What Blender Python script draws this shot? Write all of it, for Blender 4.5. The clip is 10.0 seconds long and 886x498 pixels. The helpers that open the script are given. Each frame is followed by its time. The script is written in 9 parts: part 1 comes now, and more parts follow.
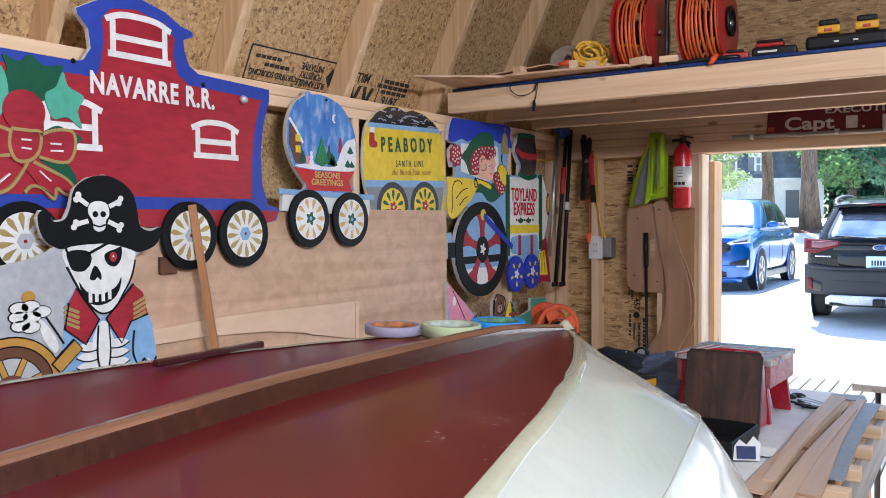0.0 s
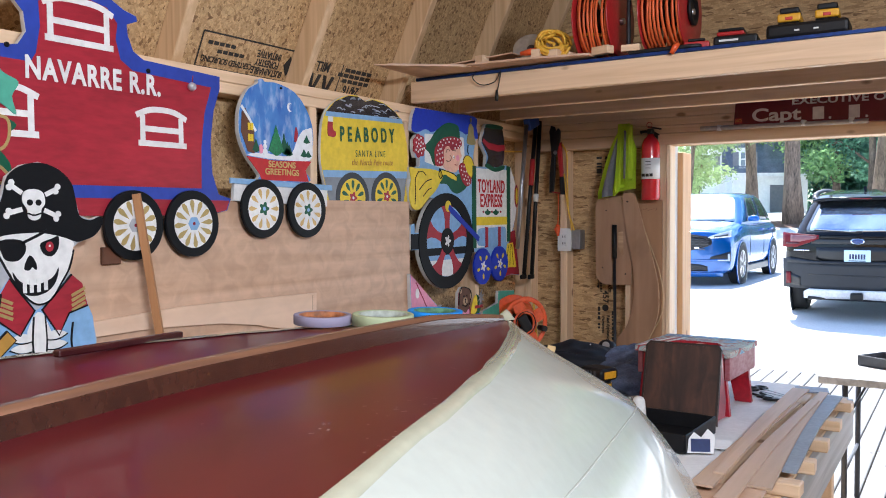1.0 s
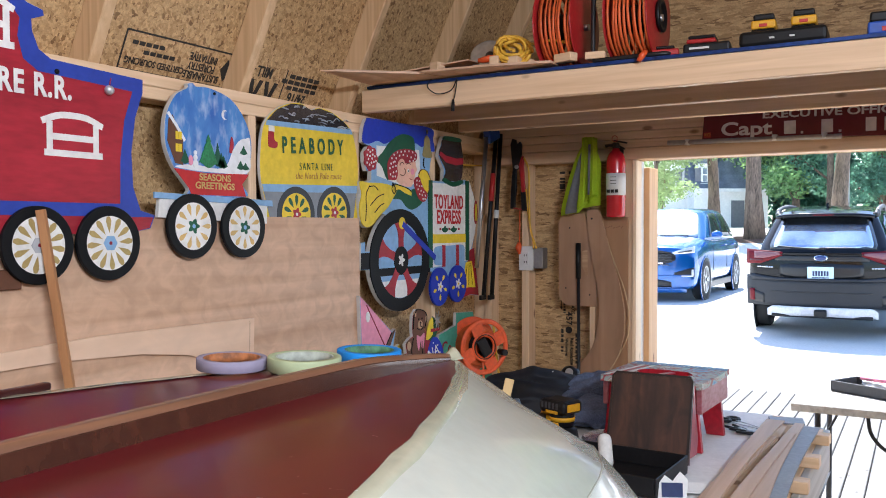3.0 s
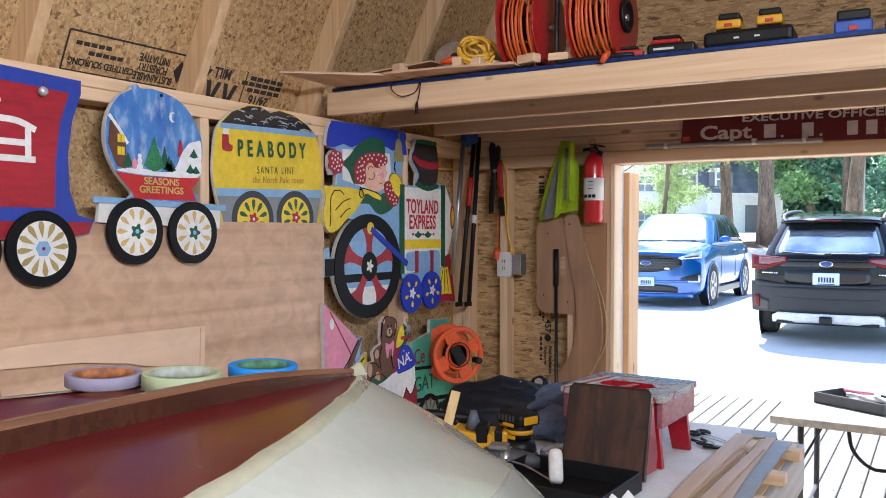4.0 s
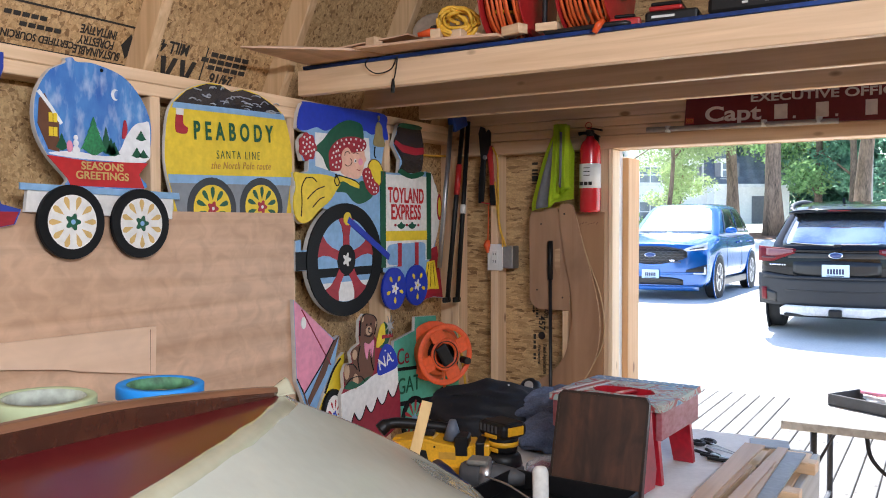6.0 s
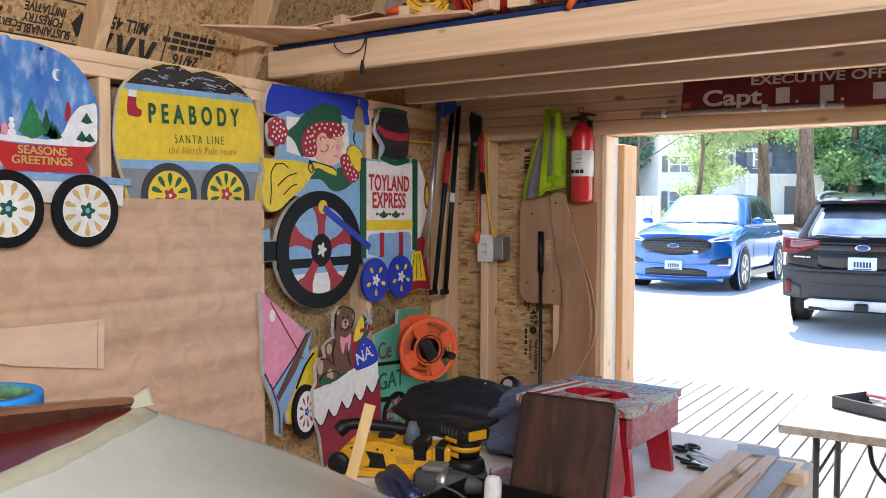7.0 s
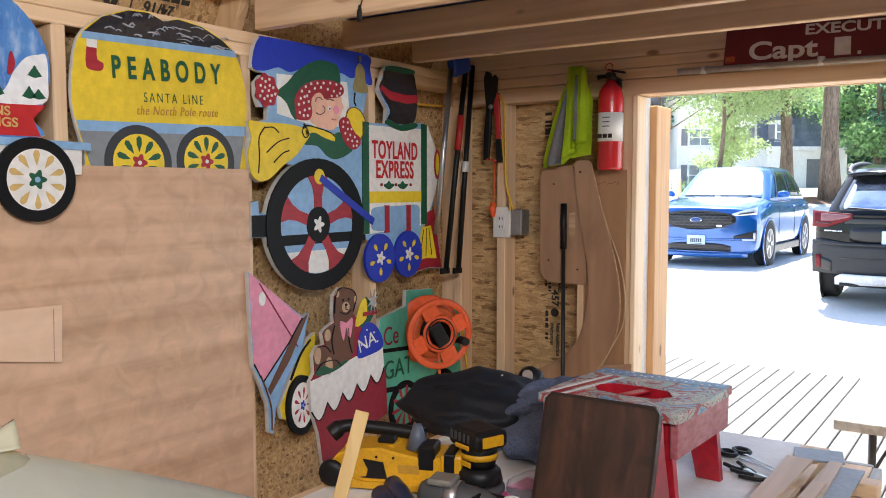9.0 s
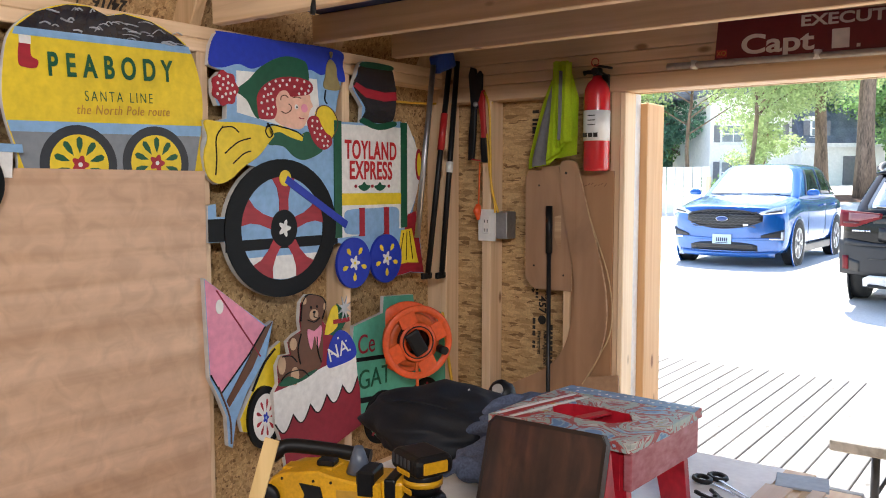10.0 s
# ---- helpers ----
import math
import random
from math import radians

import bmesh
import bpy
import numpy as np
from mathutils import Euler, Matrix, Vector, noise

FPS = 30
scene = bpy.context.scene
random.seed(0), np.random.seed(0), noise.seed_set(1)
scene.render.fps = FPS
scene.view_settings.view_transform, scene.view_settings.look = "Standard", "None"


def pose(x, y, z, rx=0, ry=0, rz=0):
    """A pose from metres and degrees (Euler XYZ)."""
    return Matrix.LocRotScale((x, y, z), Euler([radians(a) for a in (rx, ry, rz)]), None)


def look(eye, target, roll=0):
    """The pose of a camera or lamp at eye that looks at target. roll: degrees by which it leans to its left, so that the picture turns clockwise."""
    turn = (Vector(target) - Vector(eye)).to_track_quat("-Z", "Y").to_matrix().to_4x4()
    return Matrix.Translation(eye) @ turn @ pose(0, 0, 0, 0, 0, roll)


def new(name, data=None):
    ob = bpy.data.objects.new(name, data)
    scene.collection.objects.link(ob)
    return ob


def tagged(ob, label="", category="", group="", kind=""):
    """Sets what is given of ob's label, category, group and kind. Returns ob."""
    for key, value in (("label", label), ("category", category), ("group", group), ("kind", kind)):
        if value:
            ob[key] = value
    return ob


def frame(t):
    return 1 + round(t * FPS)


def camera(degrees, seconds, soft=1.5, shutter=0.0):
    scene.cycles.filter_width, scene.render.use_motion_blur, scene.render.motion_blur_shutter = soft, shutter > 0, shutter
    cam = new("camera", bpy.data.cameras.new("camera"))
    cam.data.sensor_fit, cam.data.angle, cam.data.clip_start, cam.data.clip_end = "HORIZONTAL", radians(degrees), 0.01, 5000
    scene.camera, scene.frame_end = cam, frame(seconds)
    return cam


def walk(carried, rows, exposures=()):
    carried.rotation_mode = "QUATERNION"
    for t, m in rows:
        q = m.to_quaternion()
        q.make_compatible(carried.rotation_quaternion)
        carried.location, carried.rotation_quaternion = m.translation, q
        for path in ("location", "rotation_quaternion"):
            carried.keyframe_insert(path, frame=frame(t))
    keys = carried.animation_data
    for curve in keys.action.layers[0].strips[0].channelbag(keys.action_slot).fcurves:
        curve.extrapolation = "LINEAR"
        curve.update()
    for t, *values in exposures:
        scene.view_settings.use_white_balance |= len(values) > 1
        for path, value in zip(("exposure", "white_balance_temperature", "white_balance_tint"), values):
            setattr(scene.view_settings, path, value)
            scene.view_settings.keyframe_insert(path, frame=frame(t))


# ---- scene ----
cam = camera(55.7, 10.0, soft=1.0)
METRES, EYE, TILT, LEAN, TURN = 1.8, 1.5, 0.0, 0.0, 33.1
ROWS = [
    (0.0, 0.0, 0.0, 0.0, -0.02, -1.98, 0.45),
    (0.5, 0.0367, 0.0124, -0.0032, -0.23, -2.2, 0.43),
    (1.0, 0.0595, 0.0244, -0.0086, -0.87, -2.35, 0.4),
    (1.5, 0.0577, 0.0575, -0.0092, -1.87, -2.33, 0.35),
    (2.0, 0.0457, 0.1019, -0.0036, -2.89, -2.04, 0.31),
    (2.5, 0.0504, 0.1325, -0.0015, -3.48, -1.68, 0.28),
    (4.0, 0.2011, 0.2007, 0.0051, -2.2, -1.19, -0.06),
    (4.5, 0.2224, 0.219, 0.0025, -1.99, -1.27, 0.0),
    (5.0, 0.2154, 0.2715, 0.0014, -2.17, -1.37, 0.17),
    (5.5, 0.2132, 0.3134, 0.0003, -2.28, -1.5, 0.21),
    (7.0, 0.3648, 0.4337, 0.0026, 0.23, -2.5, -0.25),
    (7.5, 0.3806, 0.4767, -0.0046, 0.84, -3.08, -0.21),
    (8.0, 0.3697, 0.5406, -0.0042, 0.94, -3.55, -0.05),
    (8.5, 0.3607, 0.5873, -0.0072, 0.94, -3.95, 0.03),
    (9.0, 0.3737, 0.6254, -0.008, 1.35, -4.18, 0.01),
    (9.5, 0.4215, 0.6787, -0.0016, 2.34, -4.3, -0.04),
    (10.0, 0.4793, 0.7099, 0.0018, 3.52, -4.4, -0.05),
]
walk(cam, [(t, pose(0, 0, EYE, TILT, LEAN, TURN) @ pose(METRES * x, METRES * y, METRES * z, 90 + pitch, roll, yaw)) for t, x, y, z, yaw, pitch, roll in ROWS], [(0.0, 1.76, 5640, 10), (4.0, 1.78, 5820, 10), (8.0, 1.84, 6160, 10), (10.0, 1.84, 6400, 10)])

# ---- world, sun, lamps ----
world = bpy.data.worlds.new("sky")
scene.world = world
world.use_nodes = True
_wn = world.node_tree
_sky = _wn.nodes.new("ShaderNodeTexSky")
_sky.sky_type = 'NISHITA'
_sky.sun_disc = False
_sky.sun_elevation = radians(56)
_sky.sun_rotation = radians(-30)
_wn.nodes["Background"].inputs[1].default_value = 0.15
_wn.links.new(_sky.outputs[0], _wn.nodes["Background"].inputs[0])
sun = new("sun", bpy.data.lights.new("sun", 'SUN'))
sun.data.energy, sun.data.angle, sun.data.color = 5.0, radians(0.6), (1.0, 0.95, 0.86)
sun.matrix_world = look((-3.5, 8, 14.6), (0, 0, 0))

# two unseen shop lights: one hung under the ridge, one added fill low right
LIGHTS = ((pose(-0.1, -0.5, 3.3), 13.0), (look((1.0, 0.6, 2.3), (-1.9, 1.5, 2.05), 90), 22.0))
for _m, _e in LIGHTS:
    _l = new("unseen_shop_lamp", bpy.data.lights.new("unseen_shop_lamp", 'AREA'))
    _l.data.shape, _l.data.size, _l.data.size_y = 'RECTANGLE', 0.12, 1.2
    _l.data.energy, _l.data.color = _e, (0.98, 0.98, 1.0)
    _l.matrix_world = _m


# ---- materials ----
def mat(name, col, rough=0.6, metal=0.0, vary=0.12, scale=8.0, fine=60.0, bump=0.1, stretch=(1, 1, 1), spec=0.5, coat=0.0, dark=None, rand=0.0):
    """A surface with broad and fine variation of its colour, a little relief, and a difference from piece to piece."""
    m = bpy.data.materials.new(name)
    m.use_nodes = True
    nt = m.node_tree
    N, L = nt.nodes, nt.links
    b = N["Principled BSDF"]
    tc = N.new("ShaderNodeTexCoord")
    mp = N.new("ShaderNodeMapping")
    mp.inputs["Scale"].default_value = stretch
    L.new(tc.outputs["Object"], mp.inputs[0])
    n1, n2 = N.new("ShaderNodeTexNoise"), N.new("ShaderNodeTexNoise")
    n1.inputs["Scale"].default_value, n2.inputs["Scale"].default_value = scale, fine
    n1.inputs["Detail"].default_value = n2.inputs["Detail"].default_value = 4
    L.new(mp.outputs[0], n1.inputs["Vector"]); L.new(mp.outputs[0], n2.inputs["Vector"])
    mix = N.new("ShaderNodeMath"); mix.operation = 'ADD'
    L.new(n1.outputs["Fac"], mix.inputs[0]); L.new(n2.outputs["Fac"], mix.inputs[1])
    ramp = N.new("ShaderNodeMapRange")
    ramp.inputs["From Min"].default_value, ramp.inputs["From Max"].default_value = 0.65, 1.35
    L.new(mix.outputs[0], ramp.inputs["Value"])
    c = N.new("ShaderNodeMix"); c.data_type = 'RGBA'
    lo = dark or tuple(v * (1 - 2 * vary) for v in col)
    hi = col if dark else tuple(min(1, v * (1 + vary)) for v in col)
    c.inputs[6].default_value, c.inputs[7].default_value = (*lo, 1), (*hi, 1)
    L.new(ramp.outputs[0], c.inputs[0])
    out = c.outputs[2]
    if rand:
        oi = N.new("ShaderNodeObjectInfo")
        hs = N.new("ShaderNodeHueSaturation")
        mr = N.new("ShaderNodeMapRange")
        mr.inputs["To Min"].default_value, mr.inputs["To Max"].default_value = 1 - rand, 1 + rand
        L.new(oi.outputs["Random"], mr.inputs["Value"]); L.new(mr.outputs[0], hs.inputs["Value"]); L.new(out, hs.inputs["Color"])
        out = hs.outputs[0]
    L.new(out, b.inputs["Base Color"])
    b.inputs["Roughness"].default_value, b.inputs["Metallic"].default_value = rough, metal
    b.inputs["Specular IOR Level"].default_value = spec
    if coat:
        b.inputs["Coat Weight"].default_value, b.inputs["Coat Roughness"].default_value = coat, 0.06
    if bump:
        bp = N.new("ShaderNodeBump")
        bp.inputs["Strength"].default_value, bp.inputs["Distance"].default_value = bump, 0.004
        L.new(n2.outputs["Fac"], bp.inputs["Height"]); L.new(bp.outputs[0], b.inputs["Normal"])
    return m


def wood(name, light, dark, along, rough=0.55, grain=14.0, knots=True, coat=0.0, rand=0.08):
    """Sawn softwood: long grain along one axis and scattered knots."""
    m = mat(name, light, rough, bump=0.12, rand=rand, coat=coat)
    nt = m.node_tree
    N, L = nt.nodes, nt.links
    tc, oi = N.new("ShaderNodeTexCoord"), N.new("ShaderNodeObjectInfo")
    off = N.new("ShaderNodeVectorMath"); off.operation = 'SCALE'
    cmb = N.new("ShaderNodeCombineXYZ")
    for i in range(3):
        L.new(oi.outputs["Random"], cmb.inputs[i])
    L.new(cmb.outputs[0], off.inputs[0]); off.inputs["Scale"].default_value = 17.0
    add = N.new("ShaderNodeVectorMath"); add.operation = 'ADD'
    L.new(tc.outputs["Object"], add.inputs[0]); L.new(off.outputs[0], add.inputs[1])
    mp = N.new("ShaderNodeMapping")
    s = [grain * 3] * 3
    s["xyz".index(along)] = grain * 0.12
    mp.inputs["Scale"].default_value = s
    L.new(add.outputs[0], mp.inputs[0])
    n = N.new("ShaderNodeTexNoise"); n.inputs["Scale"].default_value = 1.0; n.inputs["Detail"].default_value = 5; n.inputs["Distortion"].default_value = 0.6
    L.new(mp.outputs[0], n.inputs["Vector"])
    cr = N.new("ShaderNodeValToRGB")
    cr.color_ramp.elements[0].position, cr.color_ramp.elements[1].position = 0.32, 0.66
    cr.color_ramp.elements[0].color, cr.color_ramp.elements[1].color = (*dark, 1), (*light, 1)
    L.new(n.outputs["Fac"], cr.inputs[0])
    out = cr.outputs[0]
    if knots:
        mp2 = N.new("ShaderNodeMapping")
        s2 = [10.0] * 3
        s2["xyz".index(along)] = 4.5
        mp2.inputs["Scale"].default_value = s2
        L.new(add.outputs[0], mp2.inputs[0])
        v = N.new("ShaderNodeTexVoronoi"); v.inputs["Scale"].default_value = 1.0
        L.new(mp2.outputs[0], v.inputs["Vector"])
        kr = N.new("ShaderNodeMapRange")
        kr.inputs["From Min"].default_value, kr.inputs["From Max"].default_value = 0.075, 0.14
        L.new(v.outputs["Distance"], kr.inputs["Value"])
        mk = N.new("ShaderNodeMix"); mk.data_type = 'RGBA'
        mk.inputs[6].default_value = (dark[0] * .45, dark[1] * .36, dark[2] * .3, 1)
        L.new(kr.outputs[0], mk.inputs[0]); L.new(out, mk.inputs[7])
        out = mk.outputs[2]
    hs = next((x for x in N if x.bl_idname == "ShaderNodeHueSaturation"), None)
    if hs:
        L.new(out, hs.inputs["Color"])
    else:
        L.new(out, N["Principled BSDF"].inputs["Base Color"])
    return m


def osb_material(name):
    """Pressed strand board: random pale and dark flakes at many angles."""
    m = mat(name, (0.45, 0.28, 0.12), 0.65, bump=0.3)
    nt = m.node_tree
    N, L = nt.nodes, nt.links
    tc = N.new("ShaderNodeTexCoord")
    last = None
    for k, (ang, sc, seed) in enumerate(((0.5, 62, 0), (1.7, 52, 3.1), (2.6, 74, 7.7), (0.0, 58, 12.3), (1.1, 80, 5.9), (2.1, 56, 9.4))):
        mp = N.new("ShaderNodeMapping")
        mp.inputs["Rotation"].default_value = (ang * 2.1, ang * 1.4 + .4, ang * 2.7)
        mp.inputs["Scale"].default_value = (0.36, 1.5, 1.5)
        mp.inputs["Location"].default_value = (seed, seed, seed)
        L.new(tc.outputs["Object"], mp.inputs[0])
        v = N.new("ShaderNodeTexVoronoi"); v.inputs["Scale"].default_value = sc
        L.new(mp.outputs[0], v.inputs["Vector"])
        cr = N.new("ShaderNodeValToRGB")
        e = cr.color_ramp.elements
        e[0].position, e[1].position = 0.02, 0.98
        e[0].color, e[1].color = (0.2, 0.108, 0.042, 1), (0.62, 0.42, 0.205, 1)
        mid = e.new(0.16); mid.color = (0.4, 0.245, 0.105, 1)
        sep = N.new("ShaderNodeSeparateColor")
        L.new(v.outputs["Color"], sep.inputs[0]); L.new(sep.outputs[0], cr.inputs[0])
        if last is None:
            last = cr.outputs[0]
        else:
            gt = N.new("ShaderNodeMath"); gt.operation = 'GREATER_THAN'; gt.inputs[1].default_value = 0.62
            L.new(sep.outputs[1], gt.inputs[0])
            mx = N.new("ShaderNodeMix"); mx.data_type = 'RGBA'
            L.new(gt.outputs[0], mx.inputs[0]); L.new(last, mx.inputs[6]); L.new(cr.outputs[0], mx.inputs[7])
            last = mx.outputs[2]
    fn_ = N.new("ShaderNodeTexNoise"); fn_.inputs["Scale"].default_value = 160; fn_.inputs["Detail"].default_value = 3
    L.new(tc.outputs["Object"], fn_.inputs["Vector"])
    fr = N.new("ShaderNodeMapRange"); fr.inputs["From Min"].default_value, fr.inputs["From Max"].default_value = .3, .7
    fr.inputs["To Min"].default_value, fr.inputs["To Max"].default_value = .8, 1.12
    L.new(fn_.outputs["Fac"], fr.inputs["Value"])
    hs_ = N.new("ShaderNodeHueSaturation")
    L.new(fr.outputs[0], hs_.inputs["Value"]); L.new(last, hs_.inputs["Color"])
    last = hs_.outputs[0]
    L.new(last, N["Principled BSDF"].inputs["Base Color"])
    return m


OSB = osb_material("strand_board")
PINE_X = wood("pine_x", (0.78, 0.57, 0.37), (0.64, 0.44, 0.26), "x")
PINE_Y = wood("pine_y", (0.78, 0.57, 0.37), (0.64, 0.44, 0.26), "y")
PINE_Z = wood("pine_z", (0.78, 0.57, 0.37), (0.64, 0.44, 0.26), "z")
POST_W = wood("post_wood", (0.66, 0.4, 0.19), (0.56, 0.31, 0.13), "z")
JAMB_W = wood("jamb_wood", (0.78, 0.62, 0.42), (0.68, 0.5, 0.31), "z")
PLY = wood("luan_ply", (0.66, 0.44, 0.295), (0.5, 0.31, 0.19), "y", grain=5, knots=False)
def mottle(m, scales, lo, hi):
    """Blotchy ribbon figure over a wood's colour."""
    nt = m.node_tree
    N, L = nt.nodes, nt.links
    base = N["Principled BSDF"].inputs["Base Color"]
    src = base.links[0].from_socket
    tc, mp, n = N.new("ShaderNodeTexCoord"), N.new("ShaderNodeMapping"), N.new("ShaderNodeTexNoise")
    mp.inputs["Scale"].default_value = scales
    n.inputs["Scale"].default_value, n.inputs["Detail"].default_value, n.inputs["Distortion"].default_value = 1.0, 3, 1.0
    mr, hs = N.new("ShaderNodeMapRange"), N.new("ShaderNodeHueSaturation")
    mr.inputs["From Min"].default_value, mr.inputs["From Max"].default_value = .35, .65
    mr.inputs["To Min"].default_value, mr.inputs["To Max"].default_value = lo, hi
    L.new(tc.outputs["Object"], mp.inputs[0]); L.new(mp.outputs[0], n.inputs["Vector"]); L.new(n.outputs["Fac"], mr.inputs["Value"])
    L.new(mr.outputs[0], hs.inputs["Value"]); L.new(src, hs.inputs["Color"]); L.new(hs.outputs[0], base)
mottle(PLY, (5, 14, 17), .89, 1.08)
PLY_Z = wood("plywood_pale", (0.6, 0.38, 0.22), (0.52, 0.31, 0.17), "z", grain=6, knots=False)
DECK = wood("deck_wood", (0.15, 0.138, 0.125), (0.1, 0.09, 0.08), "y", grain=12, rand=0.12)
FLOOR_PLY = wood("floor_ply", (0.5, 0.38, 0.25), (0.4, 0.29, 0.18), "y", grain=6, knots=False)


def paint(name, col, rough=0.45, **kw):
    kw.setdefault("spec", 0.3)
    return mat(name, col, rough, vary=kw.pop("vary", 0.1), scale=kw.pop("scale", 5), fine=kw.pop("fine", 45), bump=kw.pop("bump", 0.12), **kw)


P_RED = paint("paint_red", (0.36, 0.02, 0.035), stretch=(1, .4, 1.6), vary=.16)
P_DKRED = paint("paint_dark_red", (0.26, 0.012, 0.03))
P_BLUE = paint("paint_blue", (0.03, 0.06, 0.36))
P_ROYAL = paint("paint_royal_blue", (0.015, 0.04, 0.42))
P_LBLUE = paint("paint_light_blue", (0.24, 0.42, 0.66))
P_WHITE = paint("paint_white", (0.78, 0.77, 0.74))
P_BLACK = paint("paint_black", (0.006, 0.0065, 0.008), .5, stretch=(1, 1, 4), spec=.15)
P_YELLOW = paint("paint_yellow", (0.78, 0.58, 0.03))
P_GREEN = paint("paint_green", (0.01, 0.09, 0.045))
P_MINT = paint("paint_mint", (0.1, 0.4, 0.28))
P_GOLD = paint("paint_gold", (0.45, 0.34, 0.13), metal=0.4, fine=160)
P_GREY = paint("paint_grey", (0.45, 0.46, 0.48))
P_SLATE = paint("paint_slate", (0.22, 0.24, 0.27))
P_PINK = paint("paint_pink", (0.75, 0.28, 0.4))
P_SKIN = paint("paint_peach", (0.78, 0.46, 0.34))
P_BROWN = paint("paint_brown", (0.13, 0.055, 0.03))
P_OCHRE = paint("paint_ochre", (0.5, 0.27, 0.05))
BOARD_EDGE = paint("board_edge", (0.6, 0.58, 0.55))


# ---- mesh helpers ----
def mesh_of(name, bm, material):
    me = bpy.data.meshes.new(name)
    bmesh.ops.recalc_face_normals(bm, faces=bm.faces)
    bm.to_mesh(me)
    bm.free()
    for mt in (material if isinstance(material, (list, tuple)) else [material]):
        me.materials.append(mt)
    return me


def part(name, bm, material, parent=None, label=""):
    ob = new(name, mesh_of(name, bm, material))
    if parent:
        ob.parent = parent
    if label:
        tagged(ob, label)
    return ob


def thing(name, label, category, group="", kind="", at=None):
    ob = new(name)
    ob.empty_display_size = 0.05
    if at is not None:
        ob.matrix_world = at if isinstance(at, Matrix) else Matrix.Translation(at)
    return tagged(ob, label, category, group, kind)


def solo(name, bm, material, label, category, group="", kind="", at=None):
    ob = new(name, mesh_of(name, bm, material))
    if at is not None:
        ob.matrix_world = at if isinstance(at, Matrix) else Matrix.Translation(at)
    return tagged(ob, label, category, group, kind)


def box(x0, x1, y0, y1, z0, z1, bevel=0.0, seg=1, bm=None):
    own = bmesh.new()
    r = bmesh.ops.create_cube(own, size=1)
    bmesh.ops.transform(own, matrix=Matrix.LocRotScale(((x0 + x1) / 2, (y0 + y1) / 2, (z0 + z1) / 2), None, (abs(x1 - x0), abs(y1 - y0), abs(z1 - z0))), verts=own.verts)
    if bevel:
        bmesh.ops.bevel(own, geom=own.edges[:], offset=bevel, segments=seg, affect='EDGES', profile=0.5)
    return join(bm, own)


def join(bm, own):
    if bm is None:
        return own
    me = bpy.data.meshes.new("tmp")
    own.to_mesh(me)
    own.free()
    bm.from_mesh(me)
    bpy.data.meshes.remove(me)
    return bm


def moved(bm, m):
    bmesh.ops.transform(bm, matrix=m, verts=bm.verts)
    return bm


def cyl(p, q, r, r2=None, seg=20, bm=None, smooth=True):
    """A closed round bar from p to q."""
    own = bmesh.new()
    p, q = Vector(p), Vector(q)
    d = q - p
    bmesh.ops.create_cone(own, cap_ends=True, segments=seg, radius1=r, radius2=r if r2 is None else r2, depth=d.length)
    bmesh.ops.transform(own, matrix=Matrix.Translation((p + q) / 2) @ d.to_track_quat('Z', 'Y').to_matrix().to_4x4(), verts=own.verts)
    if smooth:
        for f in own.faces:
            f.smooth = len(f.verts) == 4
    return join(bm, own)


def tube(points, r, seg=8, bm=None, close=False):
    """A round cord swept along points."""
    own = bmesh.new()
    pts = [Vector(p) for p in points]
    n = len(pts)
    rings = []
    up = Vector((0.13, 0.31, 0.94)).normalized()
    for i, p in enumerate(pts):
        a = pts[(i - 1) % n] if (close or i) else p
        b = pts[(i + 1) % n] if (close or i < n - 1) else p
        d = (b - a).normalized() if (b - a).length > 1e-9 else Vector((0, 0, 1))
        s = d.cross(up)
        if s.length < 0.05:
            s = d.cross(Vector((1, 0, 0)))
        s.normalize()
        u = s.cross(d)
        rr = r[i] if isinstance(r, (list, tuple)) else r
        rings.append([own.verts.new(p + rr * (math.cos(2 * math.pi * k / seg) * s + math.sin(2 * math.pi * k / seg) * u)) for k in range(seg)])
    for i in range(n if close else n - 1):
        A, B = rings[i], rings[(i + 1) % n]
        for k in range(seg):
            f = own.faces.new((A[k], A[(k + 1) % seg], B[(k + 1) % seg], B[k]))
            f.smooth = True
    if not close:
        own.faces.new(rings[0]); own.faces.new(rings[-1][::-1])
    return join(bm, own)


def lathe(profile, seg=32, bm=None, m=None, close=False):
    """A turned body about z from (r, z) pairs."""
    own = bmesh.new()
    rings = [[own.verts.new((r * math.cos(2 * math.pi * k / seg), r * math.sin(2 * math.pi * k / seg), z)) for k in range(seg)] for r, z in profile]
    pairs = list(zip(rings, rings[1:])) + ([(rings[-1], rings[0])] if close else [])
    for A, B in pairs:
        for k in range(seg):
            f = own.faces.new((A[k], A[(k + 1) % seg], B[(k + 1) % seg], B[k]))
            f.smooth = True
    if not close:
        own.faces.new(rings[0][::-1]); own.faces.new(rings[-1])
    if m is not None:
        bmesh.ops.transform(own, matrix=m, verts=own.verts)
    return join(bm, own)


